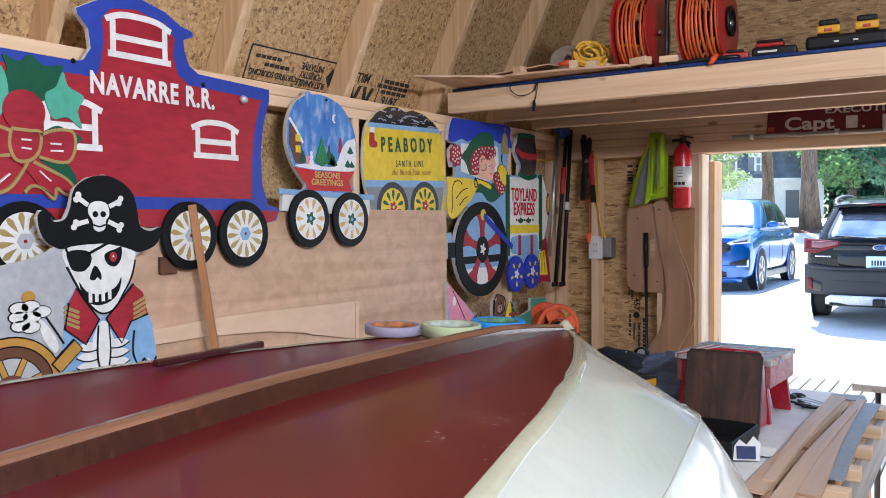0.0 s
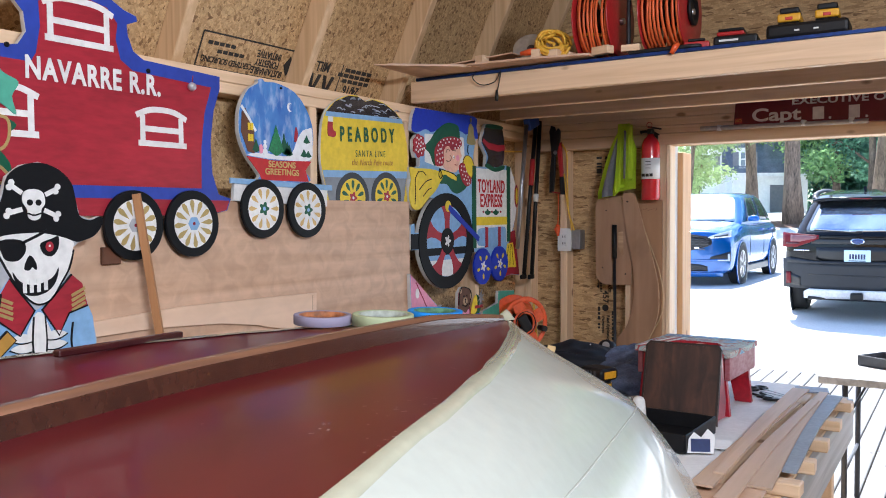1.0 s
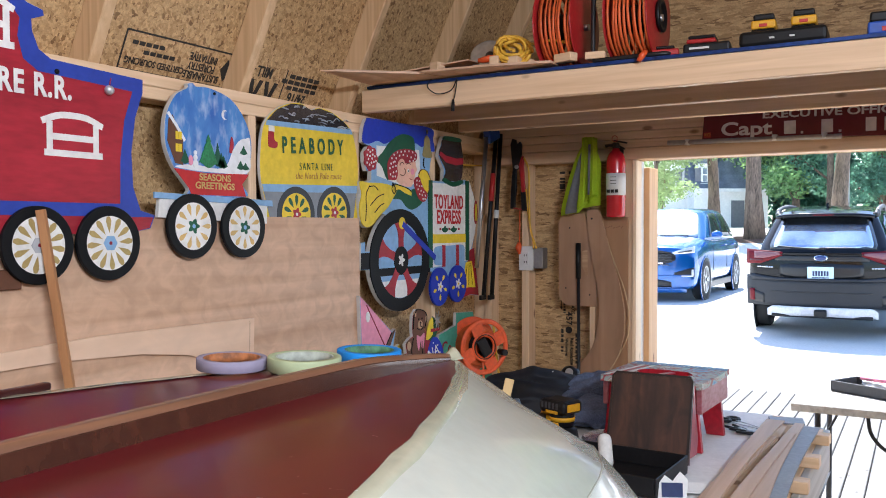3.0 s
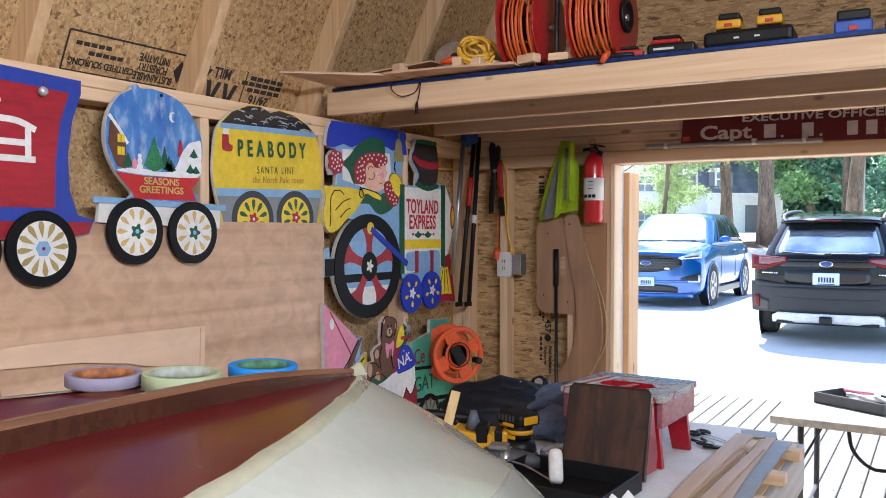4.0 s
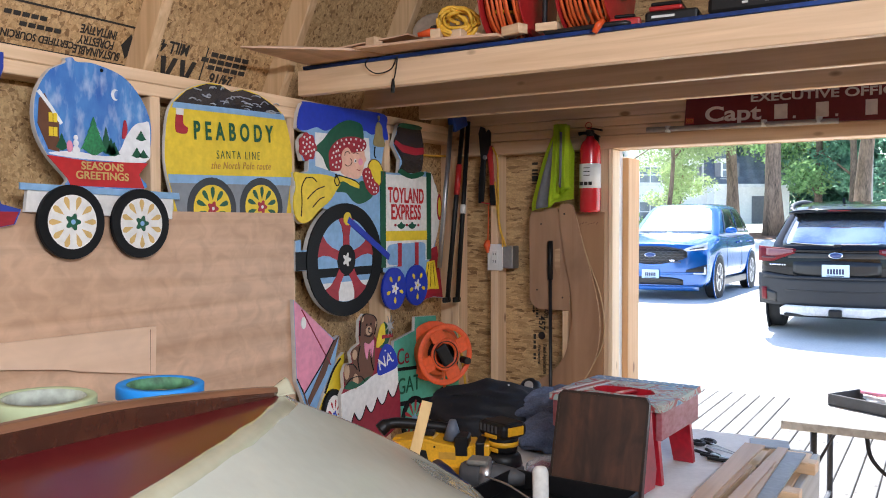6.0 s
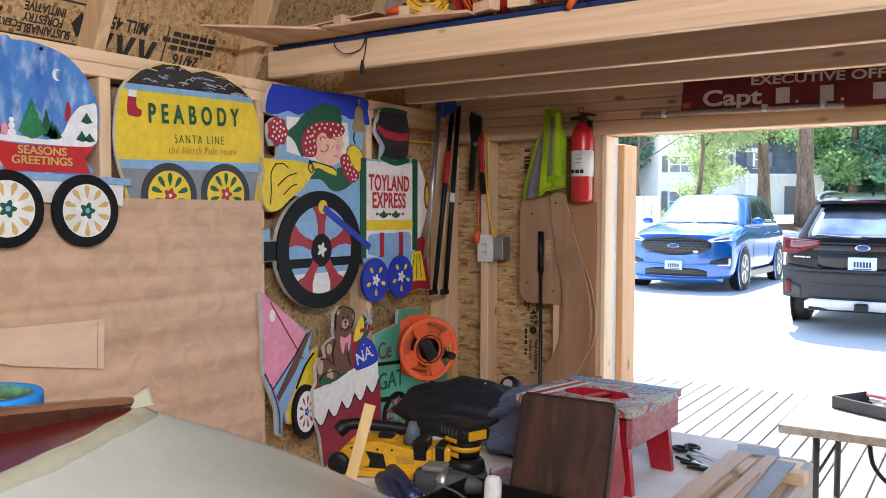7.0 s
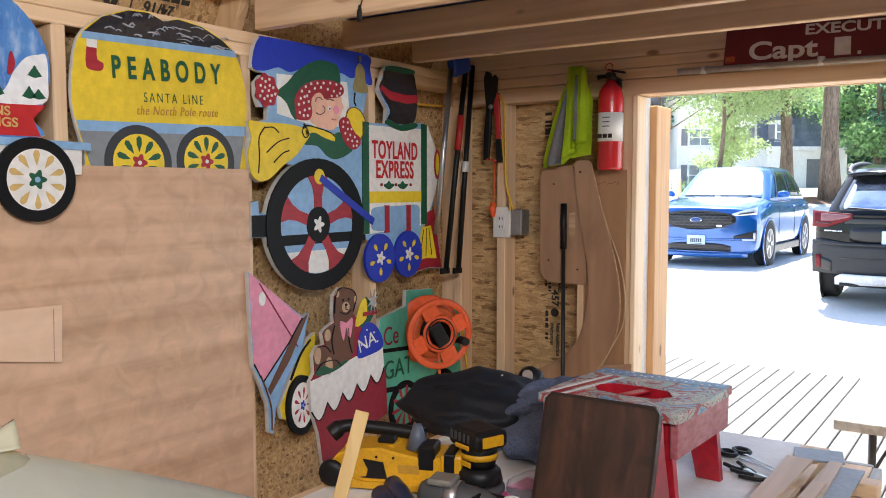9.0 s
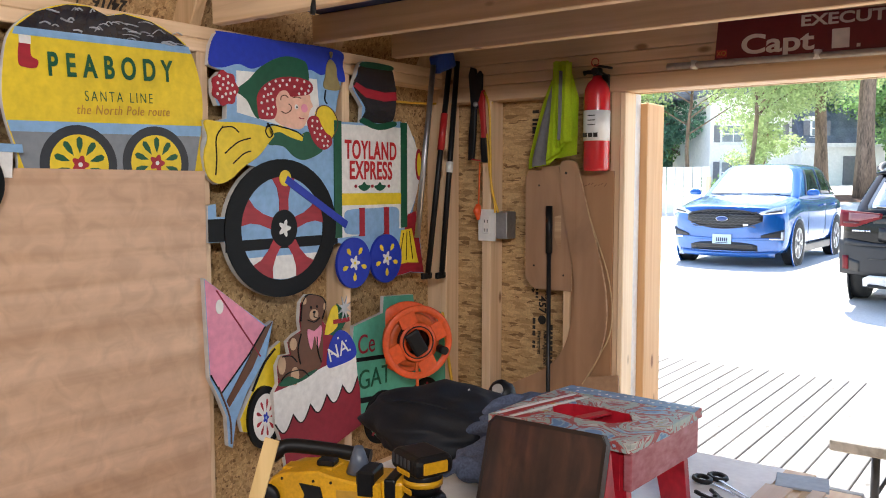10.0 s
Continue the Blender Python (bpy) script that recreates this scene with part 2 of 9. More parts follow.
def plate(pts, depth, bm=None, m=None, bevel=0.0):
    """A flat board: outline in (u, v), front face at depth, back at 0."""
    own = bmesh.new()
    vs = [own.verts.new((u, v, 0)) for u, v in pts]
    f = own.faces.new(vs)
    r = bmesh.ops.extrude_face_region(own, geom=[f])
    top = [e for e in r["geom"] if isinstance(e, bmesh.types.BMVert)]
    bmesh.ops.translate(own, verts=top, vec=(0, 0, depth))
    if bevel:
        es = [e for e in own.edges if all(v.co.z > depth * .5 for v in e.verts)]
        bmesh.ops.bevel(own, geom=es, offset=bevel, segments=1, affect='EDGES')
    if m is not None:
        bmesh.ops.transform(own, matrix=m, verts=own.verts)
    return join(bm, own)


def arc(cx, cy, rx, ry, a0, a1, n=24):
    return [(cx + rx * math.cos(radians(a0 + (a1 - a0) * i / n)), cy + ry * math.sin(radians(a0 + (a1 - a0) * i / n))) for i in range(n + 1)]


def oval(cx, cy, rx, ry, n=36):
    return arc(cx, cy, rx, ry, 0, 360 * (n - 1) / n, n - 1)


def rect(u0, u1, v0, v1):
    return [(u0, v0), (u1, v0), (u1, v1), (u0, v1)]


def spline(pts, n=6, close=True):
    """A smooth curve through a few points."""
    out = []
    k = len(pts)
    for i in range(k if close else k - 1):
        g = [Vector(pts[(i + j) % k] if close else pts[max(0, min(k - 1, i + j))]) for j in (-1, 0, 1, 2)]
        for s in range(n):
            t = s / n
            out.append(tuple(0.5 * (2 * g[1] + (g[2] - g[0]) * t + (2 * g[0] - 5 * g[1] + 4 * g[2] - g[3]) * t * t + (3 * g[1] - g[0] - 3 * g[2] + g[3]) * t ** 3)))
    if not close:
        out.append(tuple(pts[-1]))
    return out


def stroke(pts, w, close=False):
    """The outline of a brush stroke of width w along pts."""
    L_, R_ = [], []
    n = len(pts)
    for i in range(n):
        a, b = Vector(pts[max(0, i - 1)]), Vector(pts[min(n - 1, i + 1)])
        d = (b - a).normalized()
        s = Vector((-d.y, d.x)) * w / 2
        L_.append(tuple(Vector(pts[i]) + s)); R_.append(tuple(Vector(pts[i]) - s))
    return L_ + R_[::-1]


def patch(fn, nu=12, nv=4, th=.004):
    """A thin curved panel: fn(u, v) over 0..1 in both."""
    own = bmesh.new()
    g = [[own.verts.new(fn(i / nu, j / nv)) for i in range(nu + 1)] for j in range(nv + 1)]
    for j in range(nv):
        for i in range(nu):
            own.faces.new((g[j][i], g[j][i + 1], g[j + 1][i + 1], g[j + 1][i])).smooth = True
    bmesh.ops.recalc_face_normals(own, faces=own.faces)
    bmesh.ops.solidify(own, geom=own.faces[:], thickness=th)
    return own


# wall frames: (u, v) on a wall -> world; u along the wall, v up, w out into the room
def left_wall(x):
    return Matrix(((0, 0, 1, x), (1, 0, 0, 0), (0, 1, 0, 0), (0, 0, 0, 1)))


def far_wall(y):
    return Matrix(((1, 0, 0, 0), (0, 0, -1, y), (0, 1, 0, 0), (0, 0, 0, 1)))


def words(text, size, u, v, w, wall, material, parent, name="lettering", label="", turn=0.0, squeeze=1.0, thick=0.0006, bold=0.0, shear=0.0, space=1.0, align='CENTER'):
    cu = bpy.data.curves.new(name, 'FONT')
    cu.body, cu.size, cu.align_x, cu.align_y = text, size, align, 'CENTER'
    cu.extrude, cu.offset, cu.shear, cu.space_character = thick, bold, shear, space
    tmp = new("tmp_text", cu)
    bpy.context.view_layer.update()
    me = bpy.data.meshes.new_from_object(tmp.evaluated_get(bpy.context.evaluated_depsgraph_get()))
    bpy.data.objects.remove(tmp)
    me.transform(wall @ Matrix.Translation((u, v, w)) @ pose(0, 0, 0, 0, 0, turn) @ Matrix.Diagonal((squeeze, 1, 1, 1)))
    me.materials.clear(); me.materials.append(material)
    ob = new(name, me)
    ob.parent = parent
    return tagged(ob, label) if label else ob


# ---- the shed ----
LW, FW, RW, BW = -2.115, 4.385, 2.14, -2.6      # inner faces of the wall sheathing
PLATE_Z = 1.965
DOOR_L, DOOR_R, DOOR_H = -1.185, 1.185, 1.825


def beam(name, x0, x1, y0, y1, z0, z1, m, parent=None, label=""):
    return part(name, box(x0, x1, y0, y1, z0, z1, 0.003), m, parent, label)


floor = solo("floor", box(LW, RW, BW, FW + 0.1, -0.12, 0.0), FLOOR_PLY, "plywood floor of the shed, mostly hidden", "floor", kind="structure")
wl = tagged(new("wall_left", mesh_of("wall_left", box(LW - 0.03, LW, BW - 0.03, FW + 0.03, -0.1, PLATE_Z), OSB)), "strand board wall with bare pine studs, signs hung on it", "wall", kind="structure")
wr = tagged(new("wall_right", mesh_of("wall_right", box(RW, RW + 0.03, BW - 0.03, FW + 0.03, -0.1, PLATE_Z), OSB)), "strand board wall with bare studs", "wall", kind="structure")
wb = tagged(new("wall_back", mesh_of("wall_back", plate([(-2.2, 1.965), (-2.145, 1.9), (-2.145, -0.1), (2.145, -0.1), (2.145, 1.9), (2.2, 1.965), (1.58, 3.265), (0, 3.9), (-1.58, 3.265)], 0.03, m=far_wall(BW)), OSB)), "strand board back wall", "wall", kind="structure")
EAVE, KNEE, RIDGE = 2.2, (1.58, 3.265), 3.9
bm = plate([(-EAVE, 1.965), (-2.145, 1.9), (-2.145, -0.1), (DOOR_L - .052, -0.1), (DOOR_L - .052, DOOR_H + .002), (DOOR_R + .052, DOOR_H + .002), (DOOR_R + .052, -0.1), (2.145, -0.1), (2.145, 1.9), (EAVE, 1.965), KNEE, (0, RIDGE), (-KNEE[0], KNEE[1])], 0.03, m=far_wall(FW + .03))
wf = tagged(new("wall_front", mesh_of("wall_front", bm, OSB)), "strand board front wall with a wide open doorway", "wall", kind="structure")
# studs and plates
for y in (-2.3, -1.7, -1.1, -0.5, 0.1, 0.7, 1.27, 1.88, 2.49, 3.1, 3.71, 4.31):
    beam("stud", LW, LW + 0.089, y, y + 0.038, 0.04, 1.889, PINE_Z, wl)
    beam("stud", RW - 0.089, RW, y, y + 0.038, 0.04, 1.889, PINE_Z, wr)
for z in (1.889, 1.927):
    beam("top_plate", -2.22, LW + 0.09, BW, FW, z, z + 0.037, PINE_Y, wl)
    beam("top_plate", RW - 0.09, 2.22, BW, FW, z, z + 0.037, PINE_Y, wr)
beam("sole_plate", LW, LW + 0.089, BW, FW, 0.0, 0.038, PINE_Y, wl)
for x in (-2.045, -1.83, -1.283):
    beam("stud", x, x + 0.04, FW - 0.089, FW, 0.04, 1.85, PINE_Z, wf)
for z0, z1 in ((1.828, 1.885), (1.887, 1.925), (1.927, 1.965), (1.967, 2.1)):
    beam("header", -2.05, 2.05, FW - 0.092, FW, z0, z1, PINE_X, wf)
beam("sole_plate", LW + 0.09, DOOR_L, FW - 0.089, FW, 0.0, 0.038, PINE_X, wf)
for s in (-1, 1):
    # white strip paints in the outside light between jamb and post
    part("weather_strip", box(s * 1.224, s * 1.2425, FW - 0.012, FW + .032, 0, DOOR_H), P_WHITE, wf, "white strip standing in for the daylight gap on the door frame")
    part("door_post", box(s * 1.197, s * 1.288, FW + 0.034, FW + 0.185, -0.08, 1.797, .003), POST_W, wf, "orange-toned pine post of the opened door")
    beam("door_jamb", s * 1.222, s * 1.2425, FW - 0.1, FW - .013, 0, DOOR_H, JAMB_W, wf, "pale pine door jamb")
# gambrel roof: steep lower slopes, flat upper slopes
SL, SH = 0.62, 1.3       # run and rise of the lower slope
bm = bmesh.new()
def roof_sheet(bm, x0, z0, x1, z1, th):
    vs = [bm.verts.new(p) for p in ((x0, BW, z0), (x1, BW, z1), (x1, FW, z1), (x0, FW, z0))]
    f = bm.faces.new(vs)
    r = bmesh.ops.extrude_face_region(bm, geom=[f])
    n = Vector((-(z1 - z0), 0, x1 - x0)).normalized() * th
    bmesh.ops.translate(bm, verts=[e for e in r["geom"] if isinstance(e, bmesh.types.BMVert)], vec=n)
RX = 2.2
roof_sheet(bm, -RX, PLATE_Z, -RX + SL, PLATE_Z + SH, 0.02)
roof_sheet(bm, -RX + SL, PLATE_Z + SH, 0, 3.9, 0.02)
roof_sheet(bm, -0.001, 3.9, RX - SL, PLATE_Z + SH, 0.02)
roof_sheet(bm, RX - SL, PLATE_Z + SH, RX, PLATE_Z, 0.02)
ceiling = solo("ceiling", bm, OSB, "strand board underside of a gambrel roof", "ceiling", kind="structure")
rafters = thing("roof_frame", "bare pine rafters under the strand board roof", "rafters", kind="structure")
RAFT_Y = tuple(-2.36 + 0.61 * i for i in range(11)) + (4.32,)
def rafter_bm(x0, z0, x1, z1, y, side):
    d = Vector((x1 - x0, 0, z1 - z0)); l = d.length; d.normalize()
    n = Vector((d.z, 0, -d.x)) * side
    b = box(0, l, 0, 0.038, 0.0, 0.089, 0.003)
    m = Matrix(((d.x, 0, n.x, x0), (0, 1, 0, y), (d.z, 0, n.z, z0), (0, 0, 0, 1)))
    return moved(b, m)
PINE_R = wood("pine_rafter", (0.7, 0.49, 0.28), (0.54, 0.35, 0.18), "z")
for y in RAFT_Y:
    part("rafter", rafter_bm(-RX + 0.002, PLATE_Z, -RX + SL, PLATE_Z + SH, y, 1), PINE_R, rafters)
    part("rafter", rafter_bm(RX - 0.002, PLATE_Z, RX - SL, PLATE_Z + SH, y, -1), PINE_R, rafters)
    part("rafter", rafter_bm(-RX + SL, PLATE_Z + SH - .02, 0, 3.88, y, 1), PINE_R, rafters)
    part("rafter", rafter_bm(RX - SL, PLATE_Z + SH - .02, 0, 3.88, y, -1), PINE_R, rafters)
# loft
loft = thing("loft", "pine loft over the doorway with a blue painted edge", "loft", kind="structure")
JZ0, JZ1 = 1.975, 2.066
for y in (3.16, 3.57, 3.98):
    beam("joist", -2.03, 2.03, y, y + 0.038, JZ0, JZ1, PINE_X, loft)
part("loft_floor", box(-2.0, 2.0, 3.155, FW - 0.002, JZ1 + 0.001, JZ1 + 0.013, 0.001), paint("loft_navy", (.014, .045, .2), vary=.35, scale=3), loft, "blue painted plywood loft floor")

# ---- outside ----
DRIVE = mat("driveway", (0.62, 0.6, 0.56), 0.9, scale=0.6, fine=40, vary=0.08, bump=0.25)
def ground_z(x, y):
    if y < 8.4:
        return -0.3
    return -0.3 + min(1.0, (y - 8.4) / 3.6) * 0.33 + min(1.0, max(0, y - 12) / 3.2) * .12 + min(1.0, max(0, y - 22) / 10) * 0.9 + min(1, max(0, y - 32) / 18) * .4
bm = bmesh.new()
gx = [-400, -120, -40, -20] + [-14 + i for i in range(29)] + [20, 40, 120, 400]
gy = [-400, -100, -20, 0, 8.4] + [8.8 + i * 0.4 for i in range(8)] + [12, 12.8, 14, 15.2, 18, 22, 24, 28, 32, 40, 50, 70, 120, 250, 800]
grid = [[bm.verts.new((x, y, ground_z(x, y))) for x in gx] for y in gy]
for j in range(len(gy) - 1):
    for i in range(len(gx) - 1):
        bm.faces.new((grid[j][i], grid[j][i + 1], grid[j + 1][i + 1], grid[j + 1][i]))
ground = solo("ground", bm, DRIVE, "pale concrete driveway in bright sun", "ground", kind="structure")
deck = thing("deck", "weathered grey timber deck before the doorway", "deck", kind="structure")
DECK_Z = -0.1
_b = mesh_of("board", box(0, 0.1215, FW + 0.1, 9.0, DECK_Z - 0.03, DECK_Z, 0.005), DECK)
for i in range(44):
    o = new("board", _b); o.location = (-3.0 + i * 0.128, .012 * math.sin(i * 7.3), .0015 * math.sin(i * 3.1)); o.parent = deck
for y in (4.6, 6.4, 8.2, 8.85):
    part("bearer", box(-3, 2.6, y, y + 0.05, -0.3, DECK_Z - 0.031), DECK, deck)

# ---- painted plywood signs on the left wall ----
class Sign:
    """A sawn board with layers of paint on its face; u runs along the wall, v up."""

    def __init__(self, name, label, face, thick, outline, material, edge=None, wall=None, category="sign", group=""):
        self.face, self.thick, self.wall = face, thick, wall or left_wall
        self.top = thing(name, label, category, group)
        self.board = part("board", plate(outline, thick - 0.0005, m=self.wall(face - thick), bevel=0.0012), edge or BOARD_EDGE, self.top)
        self.lay("painted_ground", outline, material, 0, shrink=0.0015)

    def lay(self, name, pts, material, level=1, parent=None, label="", shrink=0.0):
        if shrink:
            c = Vector((sum(p[0] for p in pts) / len(pts), sum(p[1] for p in pts) / len(pts)))
            pts = [tuple(Vector(p) + (c - Vector(p)).normalized() * shrink) for p in pts]
        d = 0.0012 + 0.0007 * level
        return part(name, plate(pts, d, m=self.wall(self.face - 0.001)), material, parent or self.top, label)

    def line(self, pts, w, material=None, level=5, name="outline_stroke", smooth=True):
        p = spline(pts, 5, False) if smooth and len(pts) > 2 else pts
        return self.lay(name, stroke(p, w), material or P_BLACK, level)

    def text(self, s, size, u, v, material, level=5, **kw):
        return words(s, size, u, v, self.thick * 0 + 0.0012 + 0.0007 * level, self.wall(self.face - 0.001), material, self.top, **kw)

    def wheel(self, u, v, r, rim, face, petal, hub, n, spin=0.0, proud=0.012, ry=None, hub_shape="flower", petals=(0.28, 0.8)):
        """A sawn disc screwed onto the sign, with painted petals."""
        ry = ry or r
        k = ry / r
        w0 = self.wall(self.face)
        base = part("wheel", plate(oval(u, v, r, ry, 40), proud, m=w0, bevel=0.0015), rim, self.top)
        def lay(name, pts, m, lev):
            return part(name, plate(pts, 0.0016 + 0.0007 * lev, m=self.wall(self.face + proud - 0.001)), m, base)
        lay("wheel_face", oval(u, v, r * .73, ry * .73, 36), face, 0)
        for i in range(n):
            a = radians(spin + 360 * i / n)
            ca, sa = math.cos(a), math.sin(a)
            r0, r1 = petals[0] * r * .9, petals[1] * r * .67
            shape = [(r0, 0), (r0 + (r1 - r0) * .4, r * .05), (r0 + (r1 - r0) * .75, r * .085), (r1, r * .05), (r1 + r * .02, 0), (r1, -r * .05), (r0 + (r1 - r0) * .75, -r * .085), (r0 + (r1 - r0) * .4, -r * .05)]
            lay("petal", [(u + x * ca - y * sa, v + (x * sa + y * ca) * k) for x, y in shape], petal, 1)
        if hub_shape == "flower":
            lay("hub", [(u + r * (.19 + .05 * math.cos(5 * radians(t))) * math.cos(radians(t)), v + ry * (.19 + .05 * math.cos(5 * radians(t))) * math.sin(radians(t))) for t in range(0, 360, 9)], hub, 2)
            lay("hub_centre", oval(u, v, r * .07, ry * .07, 12), P_LBLUE, 3)
        else:
            lay("hub", oval(u, v, r * .22, ry * .22, 6), hub, 2)
            lay("hub_centre", oval(u, v, r * .05, ry * .05, 10), P_DKRED, 3)
        return base


def window_lines(s, u0, u1, v0, v1, lev=2):
    """A cartoon sash window: arched head, two posts, a bar and a sill in thick white strokes."""
    w = 0.017
    um = (u0 + u1) / 2
    s.lay("painted_window", stroke(spline([(u0 - .006, v1 - .022), (u0 + .04, v1 - .004), (um, v1), (u1 - .04, v1 - .004), (u1 + .006, v1 - .022)], 5, False), w), P_WHITE, lev)
    s.lay("painted_window", stroke([(u0 + .016, v1 - .02), (u0 + .016, v0 + .01)], w), P_WHITE, lev + 1)
    s.lay("painted_window", stroke([(u1 - .016, v1 - .02), (u1 - .016, v0 + .01)], w), P_WHITE, lev + 1)
    s.lay("painted_window", stroke([(u0 + .02, (v0 + v1) / 2 - .004), (u1 - .02, (v0 + v1) / 2 - .004)], w), P_WHITE, lev)
    s.lay("painted_window", stroke([(u0, v0 + .008), (u1 + .004, v0 + .008)], w), P_WHITE, lev + 2)


# red caboose
WHEEL_BLACK = P_BLACK
cab_out = [(.55, 1.487), (1.955, 1.487), (2.035, 1.502), (2.052, 1.54), (2.0, 1.553), (1.975, 1.62), (1.97, 1.72), (1.985, 1.82), (2.012, 1.893), (2.013, 1.932), (1.72, 1.942), (1.685, 1.962), (1.667, 2.005), (1.664, 2.035), (1.7, 2.05), (1.698, 2.064), (1.655, 2.074), (1.6, 2.103), (1.52, 2.122), (1.44, 2.115), (1.37, 2.086), (1.318, 2.057), (1.322, 2.043), (1.352, 2.01), (1.358, 1.96), (1.335, 1.925), (1.312, 1.92), (.55, 1.925)]
cab = Sign("caboose_sign", "red plywood train caboose sign with blue border and white windows", -1.988, 0.0155, cab_out, P_BLUE, group="wooden train signs")
cab.lay("painted_body", [(.56, 1.572), (1.928, 1.572), (1.93, 1.7), (1.945, 1.81), (1.974, 1.893), (1.68, 1.905), (1.64, 1.93), (1.625, 1.985), (1.632, 2.03), (1.6, 2.068), (1.5, 2.088), (1.42, 2.075), (1.395, 2.045), (1.398, 1.98), (1.385, 1.91), (1.37, 1.885), (.56, 1.893)], P_RED, 1)
cab.lay("painted_skirt", [(.56, 1.488), (1.95, 1.488), (2.03, 1.504), (2.044, 1.535), (.56, 1.54)], P_RED, 1)
window_lines(cab, 1.41, 1.612, 1.948, 2.068)
window_lines(cab, 1.694, 1.866, 1.692, 1.802)
window_lines(cab, 1.215, 1.382, 1.69, 1.818)
cab.text("NAVARRE R.R.", 0.08, 1.563, 1.868, P_WHITE, squeeze=0.74, bold=0.0028, space=1.15, name="lettering", label="worn white hand-painted words NAVARRE R.R.")
# holly wreath and gold bow
cab.lay("holly_leaf", spline([(1.10, 1.83), (1.13, 1.87), (1.12, 1.905), (1.16, 1.895), (1.19, 1.915), (1.225, 1.893), (1.275, 1.9), (1.262, 1.86), (1.25, 1.83), (1.21, 1.8), (1.16, 1.8)], 4), P_GREEN, 6)
cab.lay("holly_leaf", spline([(1.225, 1.82), (1.255, 1.845), (1.275, 1.885), (1.29, 1.85), (1.333, 1.828), (1.315, 1.79), (1.325, 1.745), (1.285, 1.77), (1.245, 1.765)], 4), P_MINT, 7)
cab.lay("holly_leaf", spline([(1.02, 1.80), (1.05, 1.87), (1.1, 1.885), (1.125, 1.86), (1.13, 1.8), (1.1, 1.75), (1.04, 1.75)], 4), P_MINT, 7)
cab.lay("holly_leaf", spline([(1.2, 1.71), (1.25, 1.745), (1.28, 1.74), (1.325, 1.72), (1.29, 1.69), (1.24, 1.68)], 4), P_GREEN, 6)
cab.lay("holly_leaf", spline([(1.21, 1.66), (1.26, 1.665), (1.3, 1.63), (1.305, 1.6), (1.25, 1.61)], 4), P_GREEN, 6)
cab.lay("holly_berry", oval(1.17, 1.775, .055, .052), P_RED, 8)
cab.lay("painted_bow", spline([(1.13, 1.73), (1.2, 1.72), (1.29, 1.735), (1.302, 1.69), (1.28, 1.655), (1.2, 1.66), (1.27, 1.62), (1.305, 1.575), (1.26, 1.585), (1.23, 1.56), (1.19, 1.61), (1.13, 1.66), (1.06, 1.6), (1.0, 1.65), (1.0, 1.72)], 3), P_RED, 9)
for pts in ([(1.135, 1.73), (1.18, 1.728), (1.21, 1.725), (1.205, 1.68), (1.18, 1.655), (1.145, 1.655), (1.13, 1.69), (1.135, 1.73)], [(1.21, 1.72), (1.25, 1.735), (1.298, 1.733), (1.303, 1.69), (1.285, 1.658), (1.25, 1.655), (1.205, 1.665)], [(1.19, 1.652), (1.24, 1.63), (1.28, 1.61), (1.308, 1.575), (1.275, 1.572), (1.25, 1.588), (1.243, 1.56), (1.215, 1.585), (1.185, 1.592), (1.165, 1.575)], [(1.175, 1.65), (1.15, 1.61), (1.12, 1.58), (1.06, 1.56)], [(1.13, 1.725), (1.06, 1.74), (1.02, 1.7), (1.04, 1.66), (1.13, 1.665)]):
    cab.line(pts, 0.008, P_GOLD, 11, "gold_stroke")
for a, b in (((1.16, 1.705), (1.185, 1.705)), ((1.16, 1.685), (1.185, 1.683)), ((1.235, 1.7), (1.265, 1.7)), ((1.235, 1.682), (1.27, 1.683)), ((1.205, 1.63), (1.235, 1.605)), ((1.13, 1.62), (1.1, 1.595))):
    cab.line([a, b], 0.004, P_WHITE, 11, "white_stroke")
cab.wheel(1.16, 1.456, .098, P_BLACK, P_WHITE, P_GOLD, P_GREY, 12, 8, hub_shape="hex", petals=(.3, 1.05))
cab.wheel(1.669, 1.460, .101, P_BLACK, P_WHITE, P_GOLD, P_GREY, 12, 20, hub_shape="hex", petals=(.3, 1.05))
cab.wheel(1.884, 1.462, .103, P_BLACK, P_WHITE, P_GOLD, P_LBLUE, 12, 5, hub_shape="hex", petals=(.3, 1.05))
for u, v in ((1.307, 1.918), (1.734, 1.912)):
    part("screw", lathe([(.007, 0), (.007, .003), (.003, .005)], 10, m=left_wall(-1.988) @ pose(u, v, 0)), P_BLACK, cab.top)
jb = part("jingle_bell", lathe([(.004, -.012), (.011, -.008), (.014, 0), (.011, .008), (.004, .012)], 14, m=left_wall(-1.976) @ pose(1.887, 1.884, 0)), mat("silver_paint", (.6, .62, .65), .4, .6), cab.top, "silver jingle bell")
part("bell_ribbon", tube([(-1.978, 1.89, 1.896), (-1.983, 1.896, 1.91), (-1.985, 1.9, 1.92)], .0015, 5), P_RED, cab.top)
part("spacer_block", box(-2.003, -1.99, 1.57, 1.63, 1.35, 1.40, .002), P_BROWN, cab.top)

